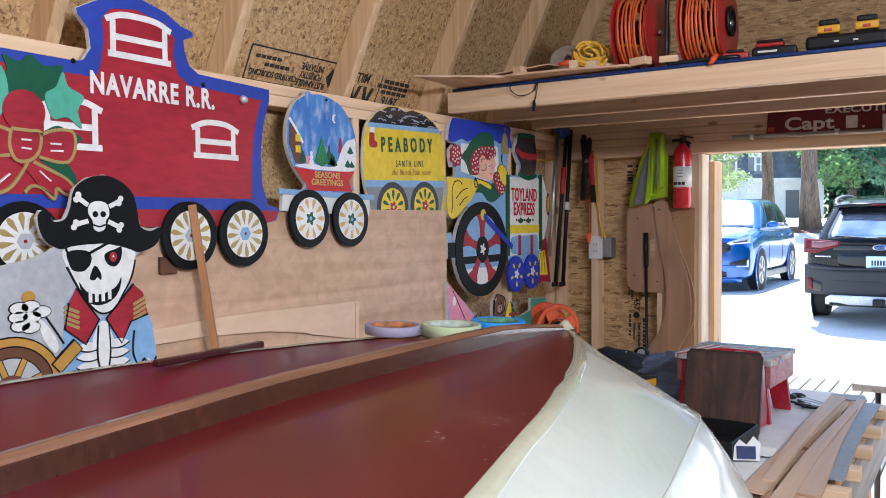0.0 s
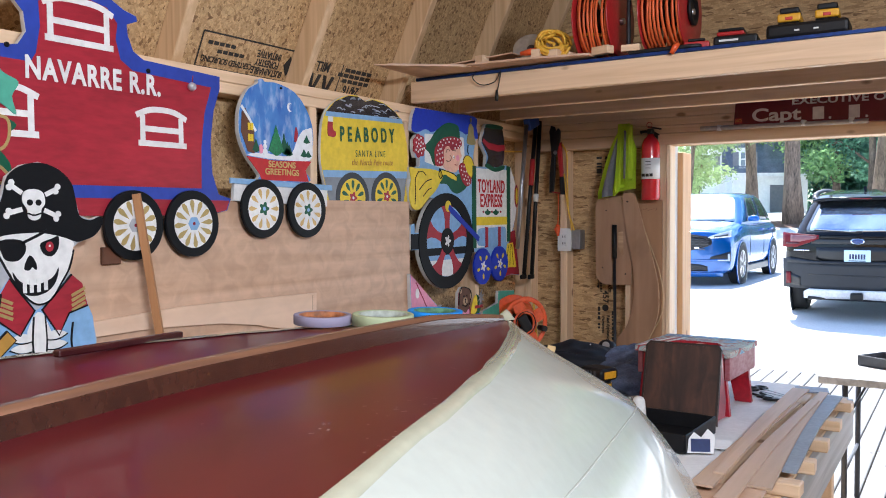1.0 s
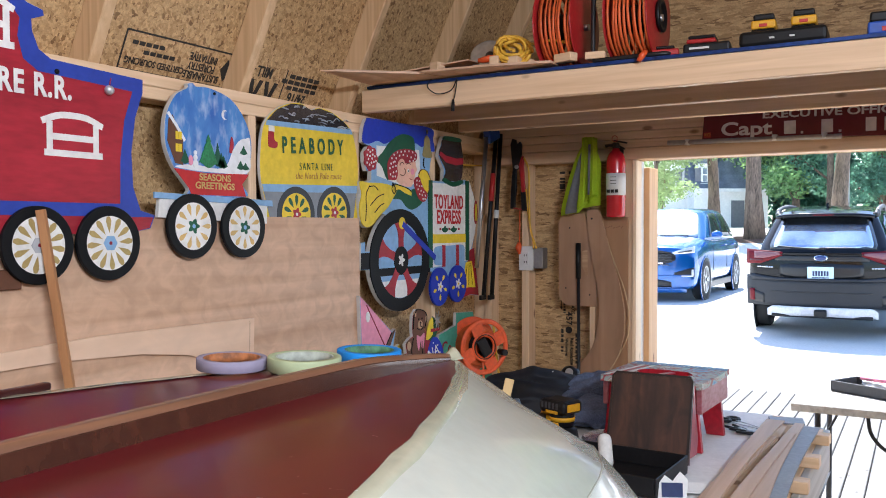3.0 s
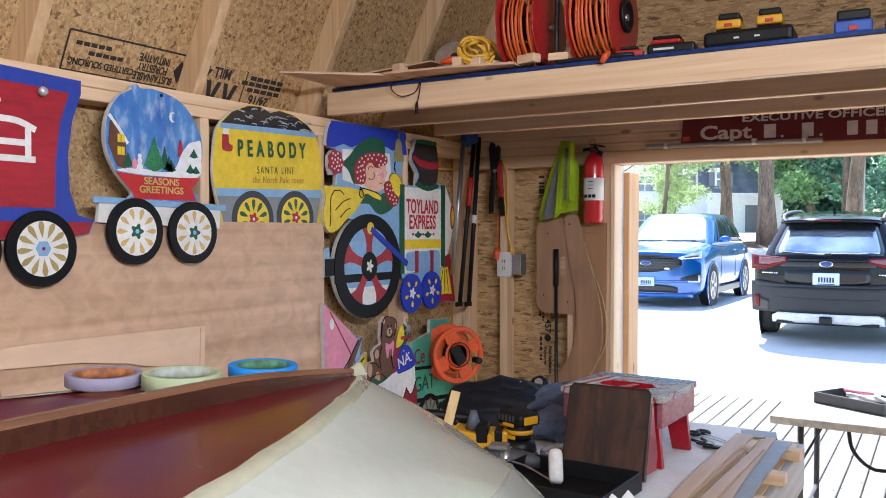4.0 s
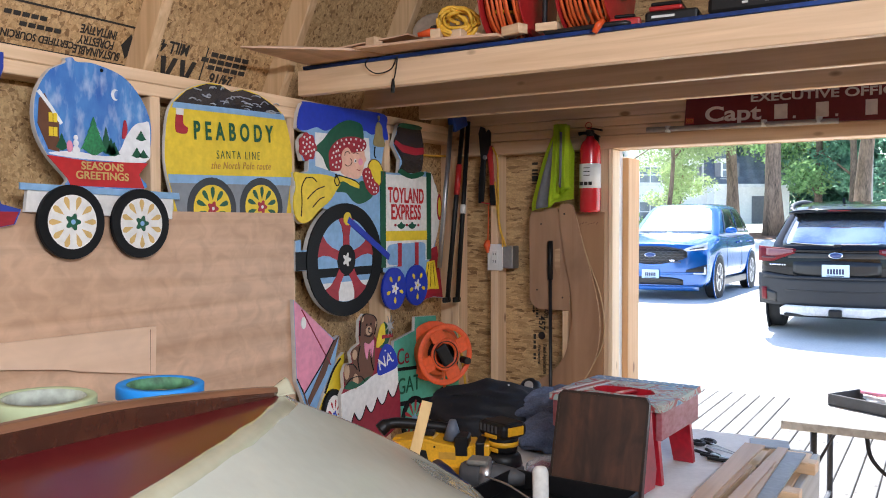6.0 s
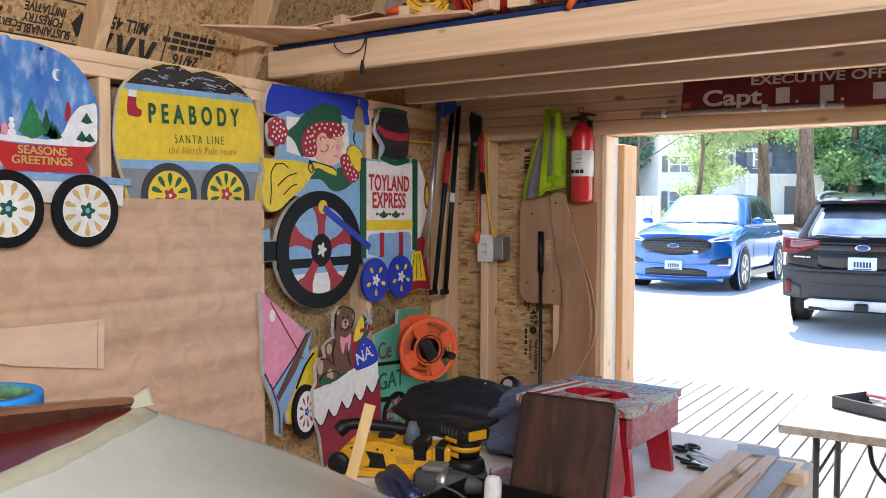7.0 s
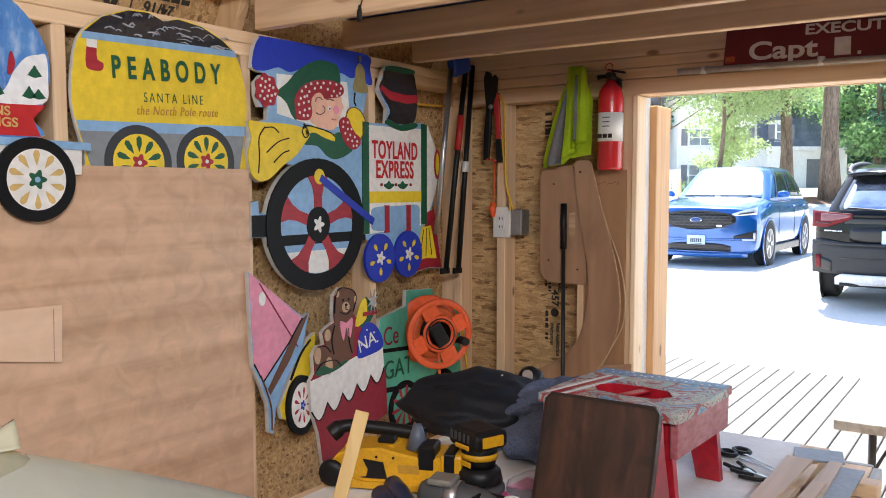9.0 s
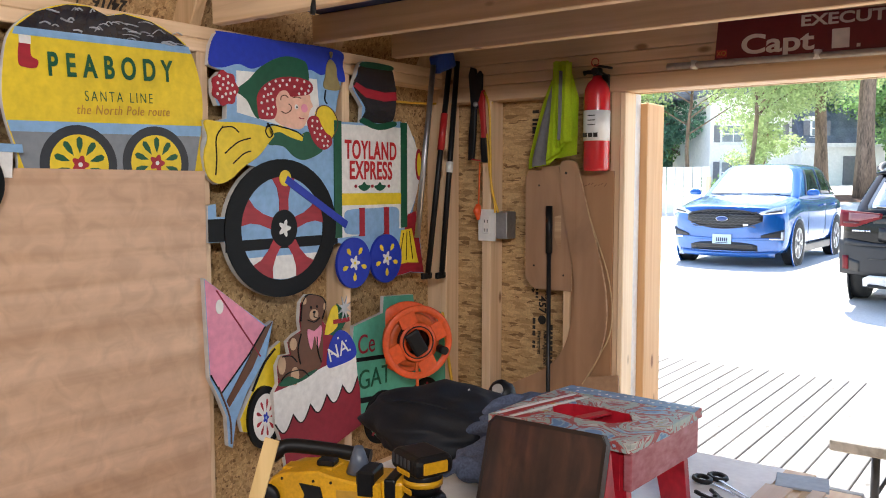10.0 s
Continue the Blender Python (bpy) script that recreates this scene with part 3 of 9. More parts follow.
# snow globe flat car
glob_out = spline([(2.12, 1.69), (2.089, 1.76), (2.093, 1.84), (2.13, 1.905), (2.178, 1.934), (2.18, 1.946), (2.2, 1.952), (2.215, 1.943), (2.27, 1.946), (2.36, 1.925), (2.42, 1.875), (2.455, 1.81), (2.458, 1.745), (2.44, 1.685), (2.41, 1.65), (2.43, 1.605), (2.19, 1.605), (2.18, 1.625)], 5)
SNOW_SKY = mat("painted_night_sky", (.09, .28, .62), .5, scale=6, fine=25, dark=(.02, .1, .42), stretch=(1, 1, .5))
_sn = SNOW_SKY.node_tree
_sb = _sn.nodes["Principled BSDF"].inputs["Base Color"]
_st, _sm, _sx, _sr, _sc = (_sn.nodes.new(k) for k in ("ShaderNodeTexCoord", "ShaderNodeMapping", "ShaderNodeTexNoise", "ShaderNodeMapRange", "ShaderNodeMix"))
_sc.data_type = 'RGBA'
_sm.inputs["Scale"].default_value = (1, 34, 14)
_sx.inputs["Scale"].default_value, _sx.inputs["Detail"].default_value = 1.0, 7
_sr.inputs["From Min"].default_value, _sr.inputs["From Max"].default_value, _sr.inputs["To Max"].default_value = .5, .75, .5
_sn.links.new(_st.outputs["Object"], _sm.inputs[0]); _sn.links.new(_sm.outputs[0], _sx.inputs["Vector"]); _sn.links.new(_sx.outputs["Fac"], _sr.inputs["Value"])
_sn.links.new(_sb.links[0].from_socket, _sc.inputs[6]); _sc.inputs[7].default_value = (.75, .8, .86, 1)
_sn.links.new(_sr.outputs[0], _sc.inputs[0]); _sn.links.new(_sc.outputs[2], _sb)
P_BRIGHT = paint("paint_bright_red", (.5, .018, .022))
SNOW_P = paint("painted_snow", (.8, .82, .84))
sg = Sign("snow_globe_sign", "painted snow globe riding on a white flat car with four-inch wheels", -1.985, 0.0165, glob_out, SNOW_SKY, group="wooden train signs")
sg.lay("painted_base", [(2.122, 1.685), (2.25, 1.676), (2.445, 1.682), (2.412, 1.648), (2.43, 1.607), (2.19, 1.607), (2.18, 1.627)], P_BRIGHT, 2)
sg.lay("painted_snow", spline([(2.125, 1.69), (2.2, 1.7), (2.3, 1.693), (2.345, 1.71), (2.37, 1.755), (2.4, 1.79), (2.43, 1.8), (2.45, 1.8), (2.453, 1.74), (2.437, 1.685), (2.3, 1.68), (2.2, 1.682)], 4), SNOW_P, 1)
sg.lay("painted_house", [(2.097, 1.765), (2.102, 1.83), (2.118, 1.845), (2.158, 1.775), (2.158, 1.695), (2.127, 1.7)], P_BROWN, 2)
sg.lay("painted_snow", stroke([(2.1, 1.85), (2.135, 1.81), (2.165, 1.77)], .01), SNOW_P, 3)
for v in (1.735, 1.772):
    for u in (2.128, 2.141):
        sg.lay("painted_pane", rect(u, u + .011, v, v + .024), P_YELLOW, 4)
def fir(s, u, v, h, w, m, lev):
    pts = [(u, v + h)]
    for i in range(1, 5):
        pts += [(u + w * i / 5, v + h * (1 - i / 4.6)), (u + w * (i - .5) / 5, v + h * (1 - i / 4.6) + h * .03)]
    pts += [(u + w * .2, v + .02 * h), (u + w * .1, v), (u - w * .1, v)]
    for i in range(4, 0, -1):
        pts += [(u - w * (i - .5) / 5, v + h * (1 - i / 4.6) + h * .03), (u - w * i / 5, v + h * (1 - i / 4.6))]
    s.lay("painted_fir", pts, m, lev)
TREE_G = mat("painted_fir_green", (.03, .3, .1), .5, fine=120, dark=(.005, .09, .03))
fir(sg, 2.262, 1.693, .105, .05, TREE_G, 4)
for u, v, h in ((2.302, 1.7, .075), (2.318, 1.695, .05), (2.328, 1.695, .04), (2.165, 1.7, .045), (2.42, 1.745, .03), (2.405, 1.695, .03), (2.428, 1.695, .025)):
    fir(sg, u, v, h, .024, P_GREEN, 3)
sg.lay("painted_moon", arc(2.335, 1.868, .014, .016, 60, 290, 12) + arc(2.341, 1.868, .011, .013, 280, 70, 10), SNOW_P, 2)
for v, r in ((1.703, .012), (1.722, .009), (1.737, .007)):
    sg.lay("painted_snowball", oval(2.207, v, r * .9, r, 14), SNOW_P, 4)
sg.lay("painted_spot", oval(2.188, 1.712, .009, .016, 10), P_PINK, 4)
sg.lay("painted_spot", spline([(2.355, 1.75), (2.36, 1.79), (2.366, 1.8), (2.373, 1.775), (2.365, 1.75)], 3), P_RED, 4)
GOLD_T = paint("paint_old_gold", (.62, .42, .15))
sg.text("SEASONS", .03, 2.289, 1.662, GOLD_T, squeeze=1.1, bold=.0006)
sg.text("GREETINGS", .03, 2.289, 1.636, GOLD_T, squeeze=1.1, bold=.0006)
fc = part("flat_car", plate([(2.062, 1.535), (2.07, 1.6), (2.54, 1.588), (2.536, 1.518)], .0135, m=left_wall(-2.0015), bevel=.001), P_WHITE, sg.top, "white painted flat car deck")
part("deck_edge", plate([(2.046, 1.592), (2.046, 1.61), (2.56, 1.598), (2.562, 1.578)], .006, m=left_wall(-1.989), bevel=.001), P_LBLUE, sg.top)
sg.wheel(2.187, 1.509, .1, P_BLACK, P_WHITE, GOLD_T, P_GREEN, 10, 0, ry=.1, petals=(.36, 1.02))
sg.wheel(2.411, 1.505, .1, P_BLACK, P_WHITE, GOLD_T, P_GREEN, 10, 18, ry=.1, petals=(.36, 1.02))
part("hanging_hole", lathe([(.005, 0), (.005, .002)], 10, m=left_wall(-1.984) @ pose(2.29, 1.93, 0)), P_BLACK, sg.top)

# tank car
pea_out = spline([(2.61, 1.45), (2.56, 1.58), (2.532, 1.68), (2.532, 1.77), (2.553, 1.865), (2.62, 1.925), (2.70, 1.956), (2.76, 1.96), (2.81, 1.945), (2.86, 1.958), (2.94, 1.95), (3.02, 1.92), (3.068, 1.885), (3.1, 1.8), (3.108, 1.72), (3.095, 1.62), (3.06, 1.45)], 5)
pea = Sign("tank_car_sign", "yellow oval tank car sign with black coal top, half behind plywood", -2.0125, 0.0115, pea_out, P_YELLOW, group="wooden train signs")
COAL = mat("glossy_black_paint", (.02, .022, .03), .18, fine=30, bump=.9, coat=.5)
pea.lay("painted_coal", [(2.565, 1.877), (2.62, 1.923), (2.70, 1.953), (2.76, 1.957), (2.81, 1.942), (2.86, 1.955), (2.94, 1.947), (3.018, 1.918), (3.055, 1.893)], COAL, 1)
pea.lay("painted_band", [(2.56, 1.862), (2.566, 1.88), (3.06, 1.895), (3.07, 1.876)], P_LBLUE, 2)
pea.lay("painted_band", [(2.547, 1.63), (2.54, 1.656), (3.1, 1.672), (3.096, 1.642)], P_LBLUE, 2)
pea.lay("painted_band", [(2.6, 1.47), (2.548, 1.63), (3.095, 1.644), (3.06, 1.47)], P_SLATE, 1)
# curved highlights of the glossy coal, put in as thin pale strokes
COAL_SHINE = paint("coal_shine", (.42, .44, .48), .3)
_pk = random.Random(8)
for _i in range(30):
    _u = _pk.uniform(2.62, 3.02)
    _v = _pk.uniform(1.89, 1.925 + .02 * math.sin(math.pi * (_u - 2.56) / .5))
    _l, _b = _pk.uniform(.012, .05), _pk.uniform(-.01, .01)
    pea.line([(_u, _v), (_u + _l * .5, _v + .004 + _b), (_u + _l, _v + _b * .6)], _pk.uniform(.001, .0035), COAL_SHINE, 9, "brush_highlight")
pea.text("PEABODY", .08, 2.822, 1.806, P_GREEN, squeeze=.68, turn=3, bold=.0022, space=1.74, label="dark green hand-painted letters")
pea.text("SANTA LINE", .039, 2.838, 1.732, P_GREEN, squeeze=.7, turn=2.5, space=1.42, bold=-.0005)
pea.text("the North Pole route", .035, 2.852, 1.698, P_OCHRE, squeeze=.78, turn=2.5, shear=.25, space=1.15)
pea.lay("painted_sock", spline([(2.572, 1.795), (2.577, 1.85), (2.6, 1.853), (2.603, 1.815), (2.62, 1.805), (2.615, 1.787), (2.59, 1.785)], 4), P_RED, 3)
pea.lay("painted_cuff", rect(2.575, 2.603, 1.842, 1.862), P_WHITE, 4)
TYRE_GREY = paint("tyre_grey", (.03, .035, .045))
for u, v in ((2.72, 1.553), (2.947, 1.562)):
    pea.lay("painted_tyre", oval(u, v, .105, .101), TYRE_GREY, 3)
    pea.lay("painted_wheel", oval(u, v, .08, .077), P_YELLOW, 4)
    for i in range(10):
        a = radians(36 * i + 18)
        pea.lay("painted_petal", [(u + r * math.cos(a + o), v + r * math.sin(a + o)) for r, o in ((.028, 0), (.05, .16), (.066, .12), (.072, 0), (.066, -.12), (.05, -.16))], P_GREEN, 5)
    pea.lay("painted_hub", [(u + (.02 + .005 * math.cos(5 * radians(t))) * math.cos(radians(t)), v + (.02 + .005 * math.cos(5 * radians(t))) * math.sin(radians(t))) for t in range(0, 360, 12)], P_RED, 6)
    pea.lay("painted_dot", oval(u, v, .006, .006, 10), P_WHITE, 7)

# locomotive
loc_out = [(3.107, 1.33), (3.107, 1.44), (3.135, 1.445), (3.137, 1.405), (3.168, 1.405)] + arc(3.403, 1.362, .238, .222, 168, 118, 6) + [(3.25, 1.565), (3.19, 1.52), (3.142, 1.503), (3.105, 1.53), (3.094, 1.59), (3.108, 1.64), (3.1, 1.69), (3.15, 1.69), (3.182, 1.7), (3.184, 1.74), (3.15, 1.735), (3.135, 1.77), (3.135, 1.81), (3.16, 1.835), (3.185, 1.84), (3.15, 1.843), (3.122, 1.852), (3.13, 1.91), (3.15, 1.945), (3.17, 1.953), (3.4, 1.958), (3.668, 1.962), (3.685, 1.91), (3.699, 1.858), (3.68, 1.858), (3.66, 1.8), (3.645, 1.73), (3.675, 1.72), (3.78, 1.722), (3.788, 1.78), (3.735, 1.84), (3.757, 1.89), (3.772, 1.925), (3.79, 1.938), (3.87, 1.935), (3.94, 1.94), (3.968, 1.88), (3.975, 1.82), (3.955, 1.735), (4.0, 1.74), (4.03, 1.73), (4.08, 1.68), (4.118, 1.6), (4.118, 1.54), (4.09, 1.45), (4.07, 1.4), (4.085, 1.39), (4.11, 1.33), (4.138, 1.155), (4.05, 1.165), (3.965, 1.155), (3.965, 1.2), (3.82, 1.25), (3.66, 1.3)] + arc(3.403, 1.362, .238, .222, -18, -160, 20) + [(3.165, 1.33)]
loc = Sign("locomotive_sign", "painted toy steam engine sign with elf shape and lettered boiler", -2.0, 0.02, loc_out, P_LBLUE, group="wooden train signs")
loc.lay("painted_roof", spline([(3.122, 1.853), (3.13, 1.91), (3.15, 1.945), (3.17, 1.953), (3.4, 1.957), (3.668, 1.96), (3.685, 1.91), (3.697, 1.86), (3.66, 1.858), (3.62, 1.878), (3.58, 1.868), (3.53, 1.88), (3.48, 1.865), (3.43, 1.875), (3.38, 1.86), (3.33, 1.87), (3.28, 1.856), (3.23, 1.865), (3.17, 1.848)], 4), P_ROYAL, 1)
loc.lay("painted_window", [(3.222, 1.72), (3.222, 1.845), (3.3, 1.848), (3.56, 1.852), (3.575, 1.7), (3.4, 1.69)], P_WHITE, 1)
loc.lay("painted_hat", spline([(3.217, 1.785), (3.268, 1.822), (3.308, 1.859), (3.363, 1.892), (3.422, 1.911), (3.485, 1.909), (3.515, 1.894), (3.520, 1.837), (3.475, 1.834), (3.413, 1.837), (3.363, 1.822), (3.331, 1.791), (3.316, 1.756), (3.308, 1.707), (3.286, 1.720), (3.265, 1.754), (3.241, 1.772)], 4), P_GREEN, 3)
loc.lay("painted_patch", spline([(3.371, 1.770), (3.413, 1.804), (3.439, 1.791), (3.517, 1.801), (3.528, 1.780), (3.538, 1.762), (3.525, 1.747), (3.511, 1.713), (3.475, 1.682), (3.375, 1.703)], 4), P_SKIN, 4)
loc.lay("painted_hair", spline([(3.301, 1.778), (3.324, 1.808), (3.363, 1.831), (3.413, 1.845), (3.475, 1.849), (3.527, 1.840), (3.539, 1.817), (3.517, 1.798), (3.475, 1.790), (3.439, 1.785), (3.413, 1.801), (3.384, 1.788), (3.375, 1.764), (3.380, 1.735), (3.367, 1.711), (3.339, 1.706), (3.308, 1.710), (3.300, 1.744)], 4), P_RED, 5)
loc.lay("painted_patch", spline([(3.378, 1.779), (3.398, 1.799), (3.422, 1.801), (3.438, 1.782), (3.431, 1.767), (3.445, 1.750), (3.431, 1.732), (3.409, 1.729), (3.392, 1.742), (3.380, 1.762)], 4), P_SKIN, 6)
for pts in ([(3.395, 1.770), (3.398, 1.782), (3.415, 1.787), (3.427, 1.780)], [(3.398, 1.735), (3.415, 1.730), (3.435, 1.739), (3.440, 1.752), (3.429, 1.761)], [(3.448, 1.782), (3.468, 1.786), (3.483, 1.783)]):
    loc.line(pts, .003, P_BROWN, 8)
loc.lay("painted_eye", oval(3.463, 1.754, .007, .008, 12), P_WHITE, 7)
loc.lay("painted_eye", oval(3.464, 1.753, .0032, .004, 10), P_BLACK, 8)
loc.lay("painted_spot", oval(3.499, 1.752, .014, .014, 14), P_PINK, 6)
loc.line([(3.474, 1.720), (3.485, 1.717), (3.496, 1.719)], .0025, P_RED, 8)
loc.lay("painted_pompom", [(3.177 + (.047 + .004 * math.cos(7 * radians(t))) * math.cos(radians(t)), 1.788 + (.05 + .004 * math.cos(7 * radians(t))) * math.sin(radians(t))) for t in range(0, 360, 9)], P_RED, 5)
loc.lay("painted_sleeve", spline([(3.343, 1.630), (3.365, 1.674), (3.413, 1.672), (3.475, 1.664), (3.517, 1.677), (3.546, 1.645), (3.583, 1.620), (3.541, 1.595), (3.489, 1.583), (3.448, 1.596), (3.413, 1.622), (3.380, 1.627)], 4), P_GREEN, 4)
loc.lay("painted_mitten", spline([(3.549, 1.730), (3.561, 1.756), (3.591, 1.768), (3.627, 1.757), (3.654, 1.721), (3.648, 1.690), (3.624, 1.657), (3.591, 1.673), (3.569, 1.709)], 4), P_YELLOW, 5)
loc.line([(3.549, 1.730), (3.561, 1.756), (3.591, 1.768), (3.627, 1.757), (3.654, 1.721), (3.648, 1.690), (3.624, 1.657)], .003, P_BROWN, 7)
loc.lay("painted_cuff", spline([(3.513, 1.709), (3.532, 1.729), (3.561, 1.727), (3.574, 1.706), (3.596, 1.679), (3.622, 1.664), (3.624, 1.639), (3.593, 1.620), (3.561, 1.628), (3.534, 1.652), (3.522, 1.680)], 4), P_RED, 6)
HAIR_DOTS = [(3.331, 1.800), (3.349, 1.816), (3.375, 1.828), (3.405, 1.833), (3.435, 1.837), (3.468, 1.840), (3.499, 1.838), (3.522, 1.826), (3.517, 1.810), (3.486, 1.814), (3.455, 1.818), (3.422, 1.821), (3.392, 1.815), (3.365, 1.802), (3.343, 1.783), (3.325, 1.776), (3.355, 1.787), (3.316, 1.756), (3.339, 1.763), (3.362, 1.769), (3.365, 1.746), (3.343, 1.740), (3.320, 1.730), (3.338, 1.722), (3.357, 1.723), (3.475, 1.797), (3.503, 1.800)]
CUFF_DOTS = [(3.534, 1.714), (3.556, 1.713), (3.532, 1.696), (3.556, 1.690), (3.576, 1.691), (3.543, 1.675), (3.569, 1.670), (3.593, 1.664), (3.556, 1.654), (3.579, 1.650), (3.606, 1.649), (3.586, 1.633), (3.603, 1.634)]
for cx, cz in HAIR_DOTS + CUFF_DOTS:
    loc.lay("painted_dot", oval(cx, cz, .0042, .0046, 8), P_WHITE, 8)
for i in range(15):
    a, q = i * 2.4, math.sqrt((i + .5) / 15)
    loc.lay("painted_dot", oval(3.177 + .037 * q * math.cos(a), 1.788 + .042 * q * math.sin(a), .0042, .0046, 8), P_WHITE, 8)
loc.lay("painted_sack", spline([(3.1, 1.688), (3.15, 1.688), (3.25, 1.69), (3.33, 1.682), (3.365, 1.66), (3.345, 1.635), (3.3, 1.59), (3.24, 1.555), (3.19, 1.518), (3.143, 1.505), (3.107, 1.53), (3.096, 1.59), (3.11, 1.64)], 4), P_YELLOW, 6)
loc.lay("painted_sash", stroke(spline([(3.345, 1.67), (3.39, 1.68), (3.44, 1.665), (3.49, 1.655)], 5, False), .022), P_YELLOW, 6)
for pts in ([(3.165, 1.675), (3.14, 1.64), (3.14, 1.58), (3.135, 1.53)], [(3.17, 1.595), (3.22, 1.63), (3.27, 1.645)], [(3.2, 1.565), (3.24, 1.595), (3.27, 1.605)], [(3.165, 1.672), (3.2, 1.675), (3.225, 1.66)], [(3.34, 1.695), (3.36, 1.665), (3.345, 1.65), (3.33, 1.67), (3.35, 1.69), (3.4, 1.685), (3.46, 1.675), (3.49, 1.66)]):
    loc.line(pts, .004, level=8)
BRASS_P = paint("painted_brass", (.3, .24, .1))
loc.lay("painted_bell", spline([(3.59, 1.83), (3.6, 1.87), (3.605, 1.905), (3.625, 1.925), (3.65, 1.905), (3.655, 1.87), (3.67, 1.83), (3.63, 1.822)], 4), BRASS_P, 5)
loc.line([(3.627, 1.93), (3.632, 1.947), (3.622, 1.947), (3.627, 1.93)], .004, BRASS_P, 6)
loc.line([(3.6, 1.82), (3.595, 1.79), (3.605, 1.775)], .003, level=6)
# driving wheel
loc.lay("painted_panel", oval(3.403, 1.362, .175, .165), P_LBLUE, 3)
loc.lay("painted_panel", arc(3.403, 1.362, .174, .164, 212, 328, 20), P_WHITE, 4)
loc.lay("painted_bar", rect(3.17, 3.65, 1.298, 1.332), P_BLACK, 5)
tyre = [(3.403 + .238 * math.cos(radians(t)), 1.362 + .222 * math.sin(radians(t))) for t in range(0, 361, 8)]
inner = [(3.403 + .176 * math.cos(radians(t)), 1.362 + .166 * math.sin(radians(t))) for t in range(360, -1, -8)]
wh = loc.lay("driving_wheel", tyre + inner, P_BLACK, 7)
for a in (90, 20, 160, 238, 302):
    ca, sa = math.cos(radians(a)), math.sin(radians(a))
    sp = [(.05, .02), (.1, .019), (.14, .028), (.177, .052), (.177, -.052), (.14, -.028), (.1, -.019), (.05, -.02)]
    loc.lay("spoke", [(3.403 + (x * ca - y * sa), 1.362 + (x * sa + y * ca) * .935) for x, y in sp], P_RED, 6, wh)
loc.lay("hub", oval(3.403, 1.362, .056, .06), P_BLACK, 8, wh)
loc.lay("hub_flower", [(3.403 + (.02 + .007 * math.cos(5 * radians(t))) * math.cos(radians(t)), 1.362 + (.022 + .007 * math.cos(5 * radians(t))) * math.sin(radians(t))) for t in range(0, 360, 9)], P_WHITE, 9, wh)
loc.lay("crank_pin", oval(3.409, 1.523, .025, .026, 18), P_YELLOW, 9)
loc.lay("connecting_rod", stroke([(3.412, 1.52), (3.56, 1.437), (3.694, 1.362)], .026), P_ROYAL, 10)
loc.lay("painted_coupler", rect(3.108, 3.168, 1.332, 1.4), P_BLACK, 2)
# boiler
loc.lay("painted_boiler", [(3.64, 1.315), (3.645, 1.712), (3.77, 1.712), (4.02, 1.716), (4.03, 1.34)], P_WHITE, 2)
loc.lay("painted_nose", spline([(4.02, 1.725), (4.075, 1.675), (4.112, 1.6), (4.112, 1.54), (4.085, 1.45), (4.03, 1.4)], 4), P_WHITE, 2)
loc.lay("painted_lamp", oval(4.105, 1.58, .02, .06, 20), P_RED, 5)
loc.lay("painted_lamp", oval(4.105, 1.58, .012, .045, 20), P_YELLOW, 6)
for u, v0, v1 in ((3.655, 1.318, 1.722), (4.014, 1.34, 1.735)):
    loc.lay("painted_band", rect(u - .018, u + .018, v0, v1), P_GREEN, 6)
loc.text("TOYLAND", .09, 3.829, 1.622, P_BRIGHT, level=6, squeeze=.62, bold=.0022, space=1.1, label="red rounded capitals")
loc.text("EXPRESS", .09, 3.827, 1.55, P_BRIGHT, level=6, squeeze=.65, bold=.0022, space=1.08, label="red rounded capitals")
for u in (3.79, 3.875):
    loc.lay("painted_holly", spline([(u - .03, 1.497), (u - .01, 1.503), (u, 1.512), (u + .01, 1.502), (u + .032, 1.499), (u + .02, 1.487), (u, 1.48), (u - .02, 1.486)], 3), P_GREEN, 6)
for u in (3.745, 3.833, 3.925):
    loc.lay("painted_berry", oval(u, 1.497, .006, .006, 10), P_RED, 7)
loc.lay("painted_stripe", rect(3.674, 3.995, 1.43, 1.472), P_YELLOW, 5)
loc.lay("painted_tank", spline([(3.7, 1.33), (3.69, 1.37), (3.7, 1.412), (3.84, 1.417), (3.97, 1.417), (3.982, 1.37), (3.97, 1.33), (3.84, 1.325)], 4), P_LBLUE, 5)
for u in (3.776, 3.91):
    loc.lay("painted_strap", rect(u - .014, u + .014, 1.318, 1.42), P_RED, 7)
# chimney
loc.lay("painted_chimney", spline([(3.785, 1.735), (3.8, 1.775), (3.74, 1.843), (3.76, 1.89), (3.775, 1.92), (3.86, 1.93), (3.935, 1.935), (3.962, 1.88), (3.97, 1.82), (3.95, 1.74), (3.87, 1.725)], 4), COAL, 4)
loc.lay("painted_ring", [(3.738, 1.845), (3.75, 1.862), (3.8, 1.845), (3.9, 1.838), (3.97, 1.845), (3.972, 1.815), (3.9, 1.805), (3.8, 1.812)], P_RED, 5)
loc.lay("painted_cap", spline([(3.776, 1.92), (3.8, 1.938), (3.94, 1.938), (3.945, 1.922), (3.86, 1.918)], 3), P_GREEN, 5)
loc.lay("painted_collar", spline([(3.775, 1.722), (3.79, 1.74), (3.86, 1.722), (3.955, 1.737), (3.965, 1.72), (3.87, 1.7)], 3), P_GREEN, 6)
